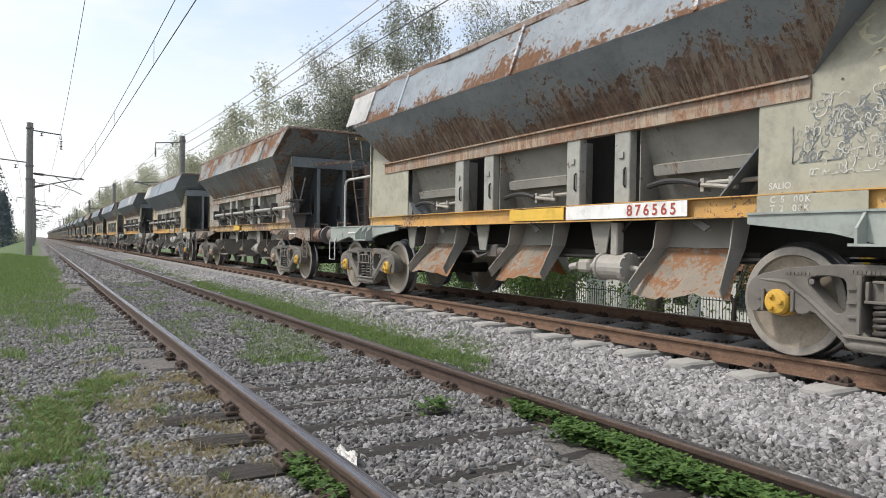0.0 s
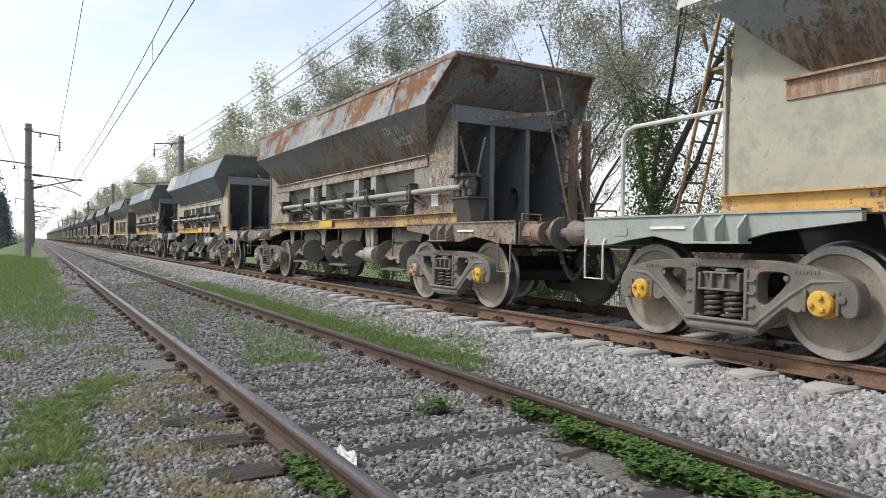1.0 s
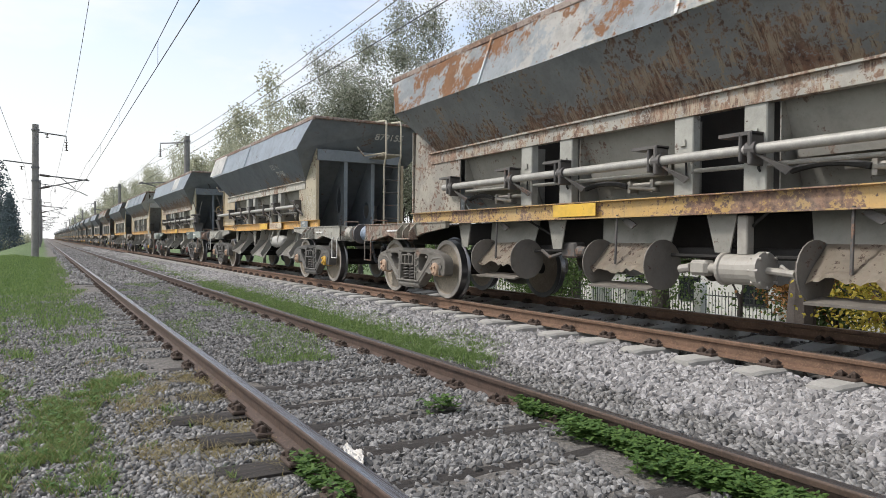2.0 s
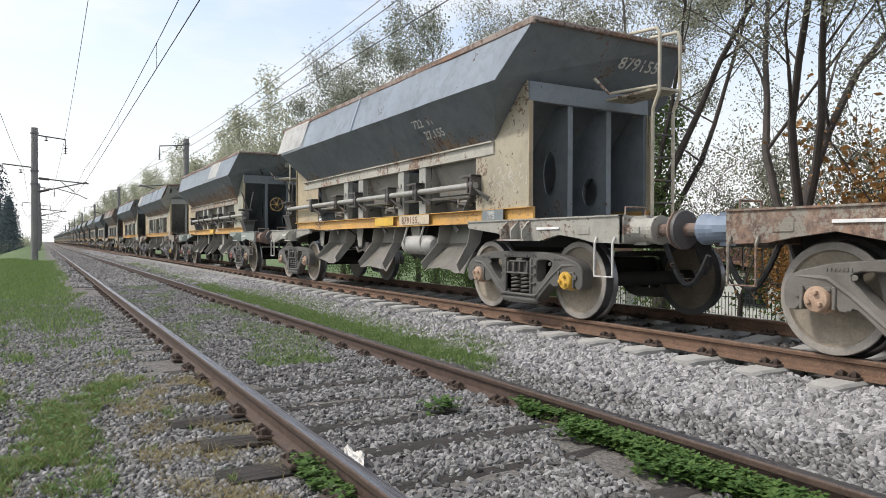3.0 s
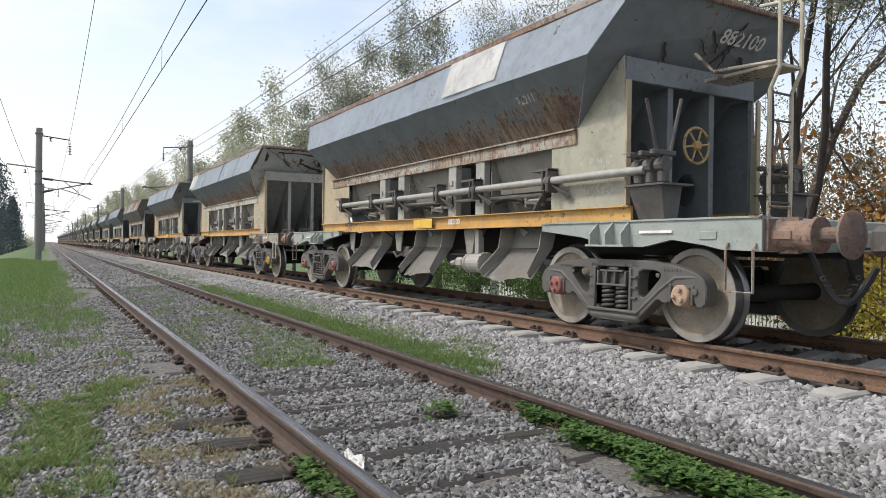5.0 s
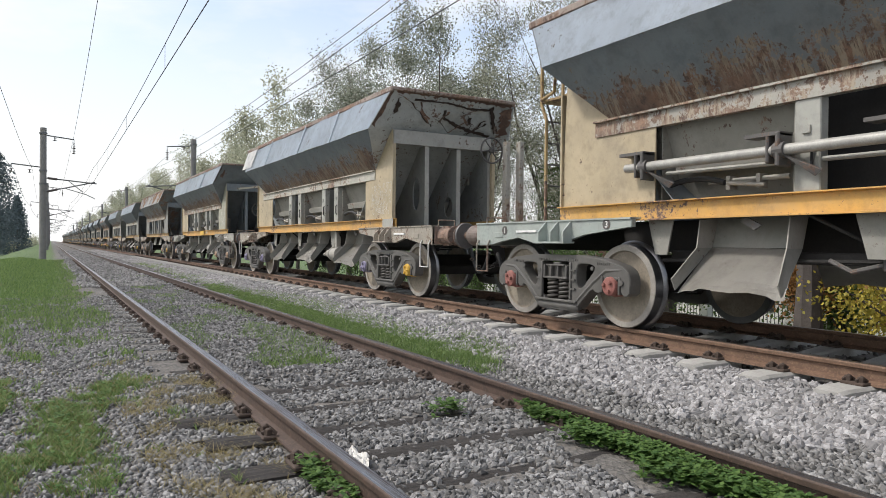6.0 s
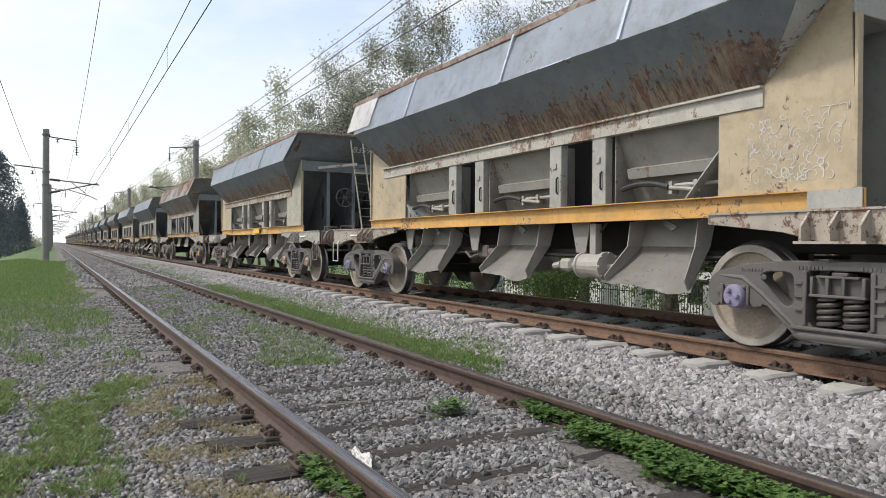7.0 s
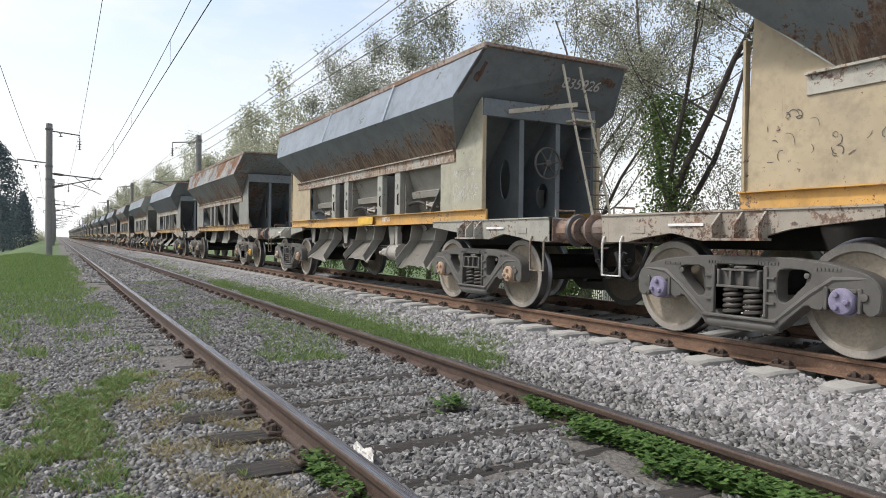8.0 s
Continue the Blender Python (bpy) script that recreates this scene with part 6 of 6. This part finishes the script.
M["leaf_grey"] = leaf_material("grey_green_leaves", (0.10, 0.115, 0.065), (0.48, 0.48, 0.37))
M["leaf_silver"] = leaf_material("silvery_poplar_leaves", (0.07, 0.09, 0.05), (0.44, 0.45, 0.36))
M["leaf_green"] = leaf_material("ivy_green_leaves", (0.05, 0.095, 0.025), (0.14, 0.20, 0.06))
# distance haze is put into the leaf colour: paler and more see-through than near leaves
M["leaf_hazed"] = leaf_material("hazed_far_leaves", (0.32, 0.33, 0.23), (0.54, 0.54, 0.42), 0.7, 0.55)
M["leaf_yellow"] = leaf_material("yellow_autumn_leaves", (0.22, 0.20, 0.03), (0.50, 0.40, 0.06))
M["leaf_orange"] = leaf_material("orange_dry_leaves", (0.22, 0.11, 0.035), (0.42, 0.23, 0.08))
# dark needles, lifted towards blue to carry the distance haze in their colour
M["conifer"] = leaf_material("hazed_conifer_needles", (0.085, 0.115, 0.125), (0.17, 0.205, 0.215), 0.8, 0.35)


def leaf_quads(points, size, spread):
    p = np.repeat(np.array(points), 1, axis=0)
    k = len(p)
    p = p + gen.normal(size=(k, 3)) * spread
    a = gen.normal(size=(k, 3))
    a /= np.linalg.norm(a, axis=1)[:, None]
    b = np.cross(a, gen.normal(size=(k, 3)))
    b /= np.linalg.norm(b, axis=1)[:, None]
    s = (size * gen.uniform(0.6, 1.25, k))[:, None]
    v = np.stack([p - a * s * 0.5, p + b * s * 0.33, p + a * s * 0.5, p - b * s * 0.33], 1)
    f = np.arange(k * 4).reshape(-1, 4)
    return v.reshape(-1, 3), f


def grow(seed, height, fork, limbs, lean, depth, r0, spread=0.55):
    """Limbs as point rows with radii, and the twig points that carry leaves. spread: how far the limbs open."""
    r = random.Random(seed)
    rows, tips = [], []

    def limb(p, d, length, rad, level):
        k = (7, 6, 5, 4)[min(level, 3)]
        pts = [(p.copy(), rad)]
        bend = Vector((r.uniform(-1, 1), r.uniform(-1, 1), 0)) * 0.10
        for i in range(1, k + 1):
            d = (d + bend + Vector((r.uniform(-1, 1), r.uniform(-1, 1), r.uniform(-0.35, 0.65))) * (0.2, 0.24, 0.3, 0.34)[min(level, 3)]).normalized()
            p = p + d * (length / k) * r.uniform(0.8, 1.2)
            pts.append((p.copy(), rad * (1 - 0.78 * i / k)))
            if level >= depth - 1:
                tips.append(p.copy())
            if level < depth and i >= 2:
                for q in range(1 if level == 0 else r.choice((1, 1, 2))):
                    side = Vector((r.uniform(-1, 1), r.uniform(-1, 1), r.uniform(-0.35, 0.6))).normalized()
                    limb(p, (d * 0.6 + side * 0.8).normalized(), length * r.uniform(0.34, 0.6) * (1 - 0.3 * (i / k)), rad * (1 - 0.78 * i / k) * r.uniform(0.32, 0.55), level + 1)
        rows.append(pts)

    base = Vector((0, 0, -0.3))
    trunk = [(base, r0 * 1.45), (Vector((0, 0, 0.2)), r0 * 1.12), (Vector((lean * 0.3 + r0 * 0.3, 0, fork * 0.5)), r0 * 0.98), (Vector((lean, 0, fork)), r0 * 0.92)]
    rows.append(trunk)
    for i in range(limbs):
        a = 2 * math.pi * i / limbs + r.uniform(-0.6, 0.6)
        t = spread * r.uniform(0.45, 1.35)
        d = Vector((math.cos(a) * t, math.sin(a) * t, 1)).normalized()
        limb(Vector((lean, 0, fork - 0.1 - 0.35 * fork * r.random() * (i % 2))), d, (height - fork) * r.uniform(0.7, 1.0), r0 * r.uniform(0.32, 0.52), 0)
    return rows, tips


def limb_mesh(rows, sides=(9, 6, 4)):
    bm = bmesh.new()
    for pts in rows:
        r0 = pts[0][1]
        n = sides[0] if r0 > 0.08 else sides[1] if r0 > 0.025 else sides[2]
        rings = []
        for i, (p, r) in enumerate(pts):
            d = (pts[min(i + 1, len(pts) - 1)][0] - pts[max(i - 1, 0)][0]).normalized()
            u = d.orthogonal().normalized()
            s = d.cross(u)
            rings.append([bm.verts.new(p + (u * math.cos(2 * math.pi * j / n) + s * math.sin(2 * math.pi * j / n)) * max(r, 0.005)) for j in range(n)])
        for a, b in zip(rings, rings[1:]):
            for j in range(n):
                bm.faces.new((a[j], a[(j + 1) % n], b[(j + 1) % n], b[j]))
    return bm


def leaf_part(name, parent, v, f, mat, label=""):
    me = bpy.data.meshes.new(name)
    me.from_pydata(np.asarray(v).tolist(), [], np.asarray(f).tolist())
    me.materials.append(mat)
    return part(name, me, None, parent, label)


def tree(seed, height, fork, limbs, depth, r0, leaves, size, spread, mat, label, lean=0.0, ivy=0, slim=0.9, open_=0.5, gaps=0.06, top=99.0, reach=9.0):
    t = tagged(new("tree"), label, "tree", "trees along the line")
    rows, tips = grow(seed, height, fork, limbs, lean, depth, r0, open_)
    k = height / float(np.percentile([q.z for q in tips], top))      # the crown ends at the given height
    thin = Vector((k * slim, k * slim, k))
    rows = [[(p * thin, r * k ** 0.5) for p, r in row] for row in rows]
    rows = [row for row in rows if math.hypot(row[-1][0].x, row[-1][0].y) < reach]
    tips = [q for q in (q * thin for q in tips) if math.hypot(q.x, q.y) < reach]
    part("trunk", limb_mesh(rows), M["bark"], t, smooth=True)
    want = np.array([gaps + step(-0.22, 0.28, noise.noise(q * 0.62 + Vector((seed, 0, 0)))) for q in tips])      # leaves hang in clumps, with gaps
    pick = gen.choice(len(tips), leaves, p=want / want.sum())
    v, f = leaf_quads([tips[i][:] for i in pick], size, spread)
    leaf_part("crown", t, v, f, M[mat])
    if ivy:
        pts = []
        for q in range(ivy):
            a, z = gen.uniform(0, 6.28), gen.uniform(0.0, 1.0) ** 0.8 * (fork + 2.6)
            rr = r0 * 1.1 + abs(gen.normal()) * (0.28 + 0.45 * (z < 2.5))
            pts.append((lean * min(1, z / fork) + rr * math.cos(a), rr * math.sin(a), z))
        v, f = leaf_quads(pts, 0.085, 0.05)
        leaf_part("ivy", t, v, f, M["leaf_green"], "dark green ivy round the trunk")
    return t


def at(ob, x, y, rz=0, k=1.0):
    ob.matrix_basis = pose(x, y, ground_z(x, y), 0, 0, rz) @ Matrix.Diagonal((k, k, k, 1))
    return ob


def copied(ob, x, y, rz, k):
    c = copy_thing(ob, pose(x, y, ground_z(x, y), 0, 0, rz))
    c.scale = (k, k, k)
    return c


BARE = "tall bare-limbed tree with sparse grey-green autumn leaves"
t1 = at(tree(11, 12.8, 2.2, 4, 3, 0.25, 31000, 0.062, 0.18, "leaf_grey", BARE, open_=0.55), 13.0, 8.5, 20)
t2 = at(tree(23, 12.5, 2.8, 4, 3, 0.20, 33000, 0.062, 0.20, "leaf_grey", "tall tree with ivy-covered trunk and sparse leaves", 0.2, 10000), 13.2, 12.3, 70)
t3 = at(tree(37, 11.5, 2.4, 4, 3, 0.18, 30000, 0.068, 0.20, "leaf_grey", BARE), 14.5, 17.0, 200)
t4 = at(tree(5, 11.6, 1.4, 8, 3, 0.14, 46000, 0.10, 0.30, "leaf_silver", "leafy poplar with a loose silvery crown", slim=0.6, open_=0.42, gaps=0.4, top=98.5, reach=2.7), 13.6, 28.5, 0)
for src, x, y, rz, k in ((t3, 13.5, 3.5, 40, 1.0), (t2, 15.5, 19.5, 130, 0.9), (t4, 13.5, 31.8, 90, 1.0), (t4, 14.0, 25.0, 200, 0.95), (t4, 15.5, 29.5, 300, 0.95), (t3, 14.2, 22.5, 310, 0.85), (t1, 13.0, -3.0, 140, 1.0), (t4, 13.8, 34.8, 160, 0.95)):
    copied(src, x, y, rz, k)
f1 = at(tree(51, 12.0, 1.4, 7, 3, 0.14, 21000, 0.20, 0.40, "leaf_hazed", "leafy tree in the far row, its leaves paled for haze", slim=0.45, open_=0.4, gaps=0.5, top=98.5, reach=2.3), 13.6, 43.0, 0, 0.90)
f2 = at(tree(52, 11.2, 1.2, 7, 3, 0.13, 21000, 0.20, 0.40, "leaf_hazed", "leafy tree in the far row, its leaves paled for haze", slim=0.45, open_=0.4, gaps=0.5, top=98.5, reach=2.3), 13.8, 50.0, 0, 0.92)
pr = random.Random(9)
y = 56.0
i = 0
while y < 420:
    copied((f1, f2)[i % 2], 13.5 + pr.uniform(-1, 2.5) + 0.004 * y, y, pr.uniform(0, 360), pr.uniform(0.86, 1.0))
    y += pr.uniform(3.8, 6.0) * (1 + y / 250)
    i += 1


def bush(n, r, h, size, mat, label, name="bush"):
    b = tagged(new(name), label, "bush", "shrubs behind the line")
    stems = bmesh.new()
    pts = []
    for q in range(14):
        a, t = gen.uniform(0, 6.28), gen.uniform(0.3, 1.0)
        top = Vector((math.cos(a) * r * t, math.sin(a) * r * t, h * gen.uniform(0.6, 1.0)))
        tube(stems, [(0.1 * math.cos(a), 0.1 * math.sin(a), -0.1), top * 0.5 + Vector((0, 0, 0.15)), top], 0.012, 4)
        pts += [tuple(top * u + Vector((0, 0, 0.1))) for u in np.linspace(0.3, 1.05, max(2, n // 14))]
    part("stem_clump", stems, M["bark"], b)
    v, f = leaf_quads(pts, size, 0.22 * r)
    leaf_part("foliage", b, v, f, M[mat])
    return b


sap = at(tree(61, 5.4, 0.7, 4, 2, 0.06, 7000, 0.058, 0.2, "leaf_grey", "tall thin sapling with scattered grey-green leaves", open_=0.45), 14.2, 10.8)
yb = at(bush(4200, 1.6, 1.5, 0.085, "leaf_yellow", "bush with yellow autumn leaves"), 12.2, 6.0)
ob_ = at(bush(3200, 1.3, 2.6, 0.10, "leaf_orange", "shrub with dry orange leaves"), 14.8, 7.4)
gb = at(bush(4200, 1.5, 1.7, 0.08, "leaf_green", "dense dark green shrub"), 12.0, 14.9)
for src, x, y, k in ((sap, 15.0, 17.4, 1.0), (sap, 14.0, 5.6, 0.9), (sap, 14.6, 19.5, 1.05), (sap, 15.6, 8.0, 1.2), (sap, 15.8, 10.2, 1.2), (yb, 11.8, 3.0, 1.0), (ob_, 15.5, 4.8, 1.1), (ob_, 13.6, 6.6, 1.0), (ob_, 14.0, 9.2, 0.9), (ob_, 14.7, 6.7, 1.7), (gb, 12.4, 16.2, 0.9), (gb, 12.2, 19.5, 0.9), (gb, 13.2, 23.5, 1.0), (gb, 15.5, 9.0, 1.5), (gb, 13.5, 28.0, 1.1), (gb, 13.5, 33.0, 1.2), (gb, 16.8, 21.5, 1.6), (gb, 14, 39, 1.2), (gb, 16.4, 10.0, 1.4), (gb, 16.5, 5.5, 1.5)):
    copied(src, x, y, x * 77 % 360, k)


def conifer(h, r, label, full=False):
    t = tagged(new("conifer"), label, "tree", "dark trees beyond the bank")
    part("trunk", lathed([(-0.3, 0.2), (h * 0.9, 0.03)], (0, 0, 0), "z", 8), M["bark"], t)
    pts = []
    for q in range(9000):
        u = gen.uniform() ** 0.8
        z = h * (0.04 + 0.96 * u)
        rr = r * ((1 - u ** 2.2) ** 0.6 if full else (1 - u ** 1.3) ** 0.8) * (0.55 + 0.45 * math.sin(z * 3.1 + gen.uniform(-1, 1)) ** 2) * gen.uniform(0.55, 1.0) + 0.05
        a = gen.uniform(0, 6.28)
        pts.append((rr * math.cos(a), rr * math.sin(a), z))
    v, f = leaf_quads(pts, 0.34, 0.12)
    leaf_part("crown", t, v, f, M["conifer"])
    return t


c1 = at(conifer(12.0, 3.1, "dark pointed conifer beyond the grass bank"), -6.3, 177)
c2 = at(conifer(15.0, 5.0, "broad dark tree beyond the grass bank", True), -7.9, 120, 0, 1.1)
for src, x, y, k in ((c2, -14, 135, 1.0), (c1, -8.5, 150, 0.8), (c2, -12, 165, 0.9), (c1, -9, 200, 0.9), (c2, -13, 220, 0.9), (c1, -8, 240, 0.8)):
    copied(src, x, y, x * 31 % 360, k)
bl = at(bush(5200, 2.6, 2.4, 0.26, "leaf_hazed", "scrub beside the far line, its leaves paled for haze"), -8.5, 175)
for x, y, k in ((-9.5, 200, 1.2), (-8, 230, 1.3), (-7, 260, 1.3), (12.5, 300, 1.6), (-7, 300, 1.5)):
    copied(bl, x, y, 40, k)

# ---- house and fence beyond the trees ----
M["plaster"] = plain("white_plaster", (0.66, 0.65, 0.62), 0.9, 0, 0.08, 2)
M["rooftile"] = plain("brown_roof_tiles", (0.19, 0.105, 0.075), 0.85, 0, 0.3, 12)
M["glass"] = plain("dark_window_glass", (0.02, 0.023, 0.026), 0.12, 0, 0.1, 2, 0.0)
M["gate"] = plain("dark_gate_paint", (0.035, 0.035, 0.037), 0.6, 0, 0.2, 6)
M["asphalt"] = plain("street_asphalt", (0.055, 0.055, 0.056), 0.9, 0, 0.2, 3)


def house(x0, x1, y0, y1, h, label):
    zb = ground_z((x0 + x1) / 2, (y0 + y1) / 2) - 0.2
    w = tagged(new("house"), label, "house", "houses across the street")
    wall = boxed(x0, x1, y0, y1, zb, zb + h)
    part("wall", wall, M["plaster"], w)
    r = bmesh.new()
    ym = (y0 + y1) / 2
    for s, ya in ((-1, y0 - 0.4), (1, y1 + 0.4)):
        slab(r, [(x0 - 0.4, ya, zb + h - 0.05), (x1 + 0.4, ya, zb + h - 0.05), (x1 + 0.4, ym, zb + h + 0.8), (x0 - 0.4, ym, zb + h + 0.8)], 0.10)
    roof = part("roof", r, M["rooftile"], w)
    rows = bmesh.new()
    for i in range(12):
        t = (i + 0.5) / 12
        box(rows, x0 - 0.42, x1 + 0.42, y0 - 0.4 + (ym - y0 + 0.4) * t - 0.02, y0 - 0.4 + (ym - y0 + 0.4) * t + 0.02, zb + h - 0.05 + 0.85 * t, zb + h + 0.03 + 0.85 * t)
    part("tile_course", rows, M["rooftile"], roof)
    k = max(1, int((y1 - y0) / 2.6))
    for i in range(k):
        y = y0 + (i + 0.5) * (y1 - y0) / k
        win = bmesh.new()
        for a, b, c, d in ((y - 0.55, y + 0.55, zb + 1.9, zb + 1.98), (y - 0.55, y + 0.55, zb + 0.95, zb + 1.03), (y - 0.55, y - 0.48, zb + 1.0, zb + 1.95), (y + 0.48, y + 0.55, zb + 1.0, zb + 1.95), (y - 0.03, y + 0.03, zb + 1.0, zb + 1.95)):
            box(win, x0 - 0.06, x0 - 0.005, a, b, c, d)
        wf = part("window", win, M["gate"], w)
        part("pane", boxed(x0 - 0.03, x0 - 0.012, y - 0.48, y + 0.48, zb + 1.03, zb + 1.9), M["glass"], wf)
    return w


house(24.0, 33.0, 16.0, 25.5, 2.3, "low white plastered house with brown tiled roof")
house(25.0, 34.0, 6.0, 14.5, 2.4, "white plastered house with dark windows and tiled roof")
house(25.0, 34.0, 28.0, 40.0, 2.2, "white plastered house half hidden by trees")


def fence(x, y0, y1, label):
    f = tagged(new("fence"), label, "fence")
    z = ground_z(x, y0)
    part("plinth", boxed(x - 0.08, x + 0.08, y0, y1, z - 0.1, z + 0.25), M["plaster"], f)
    for zz in (0.42, 1.42):
        part("fence_rail", boxed(x - 0.015, x + 0.015, y0, y1, z + zz, z + zz + 0.035), M["gate"], f)
    picket = finish("picket", boxed(-0.009, 0.009, -0.009, 0.009, 0.25, 1.6), M["gate"])
    n = int((y1 - y0) / 0.13)
    for i in range(n):
        o = part("picket", picket, None, f)
        o.location = (x, y0 + 0.13 * (i + 0.5), z)
    for i in range(int((y1 - y0) / 3.2) + 1):
        y = y0 + 3.2 * i
        part("pillar", boxed(x - 0.16, x + 0.16, y - 0.16, y + 0.16, z - 0.1, z + 1.85, 0.02), M["plaster"], f)


fence(19.5, 10.0, 32.0, "black iron picket fence with white pillars")
gt = tagged(new("garage_gate"), "dark slatted garage gate in the garden wall", "gate")
zg = ground_z(19.5, 8.0)
for i in range(11):
    part("slat", boxed(19.46, 19.5, 7.0, 9.6, zg + 0.1 + 0.18 * i, zg + 0.25 + 0.18 * i), M["gate"], gt)
part("gate_frame", boxed(19.50, 19.54, 6.95, 9.65, zg, zg + 2.1), M["gate"], gt)
gw = tagged(new("garden_wall"), "low brown brick garden wall with tiled coping", "wall", kind="structure")
for i in range(9):
    part("course", boxed(19.4 + 0.006 * (i % 2), 19.62, -2.0, 6.8, zg - 0.1 + 0.2 * i, zg + 0.09 + 0.2 * i), M["rooftile"], gw)

# ---- street and rag ----
st_ = boxed(-16, -9.6, -50, 400, -2.1, -1.885)
me = finish("road", st_, M["asphalt"])
tagged(new("road", me), "grey street below the grass bank", "road", kind="structure")


def rag():
    bm = bmesh.new()
    bmesh.ops.create_grid(bm, x_segments=18, y_segments=9, size=0.5)
    for q in bm.verts:
        u, v = q.co.x, q.co.y
        z = 0.045 + 0.035 * noise.noise((u * 5, v * 4, 1)) + 0.03 * noise.noise((u * 9, v * 12, 5)) + 0.05 * max(0, 0.3 - abs(u - 0.1)) 
        q.co = Vector((u * 0.12 + 0.05 * v, -v * 0.16 + u * 0.26 + 0.02 * noise.noise((u * 6, v * 6, 8)), z * 0.9))
    bmesh.ops.solidify(bm, geom=bm.faces[:], thickness=0.004)
    me = finish("rag", bm, plain("dirty_white_cloth", (0.62, 0.60, 0.56), 0.9, 0, 0.2, 30), True)
    o = tagged(new("rag", me), "crumpled dirty white rag lying beside the rail", "rag")
    o.location = (1.43, 3.45, -0.15)


rag()


# ---- movement ----
def motions():
    for w, y in zip(WAGONS, STARTS):
        walk(w, [(t * 0.5, pose(TRAIN_X, y + HALF - run(t * 0.5), TRAIN_Z)) for t in range(17)])
    for w, sets in zip(WAGONS, WHEELSETS):
        for i, ws in enumerate(sets or ()):
            walk(ws, [(t / 15, pose(0, AX[i], WHEEL_R, math.degrees(run(t / 15) / WHEEL_R) + 37 * i)) for t in range(121)])


motions()
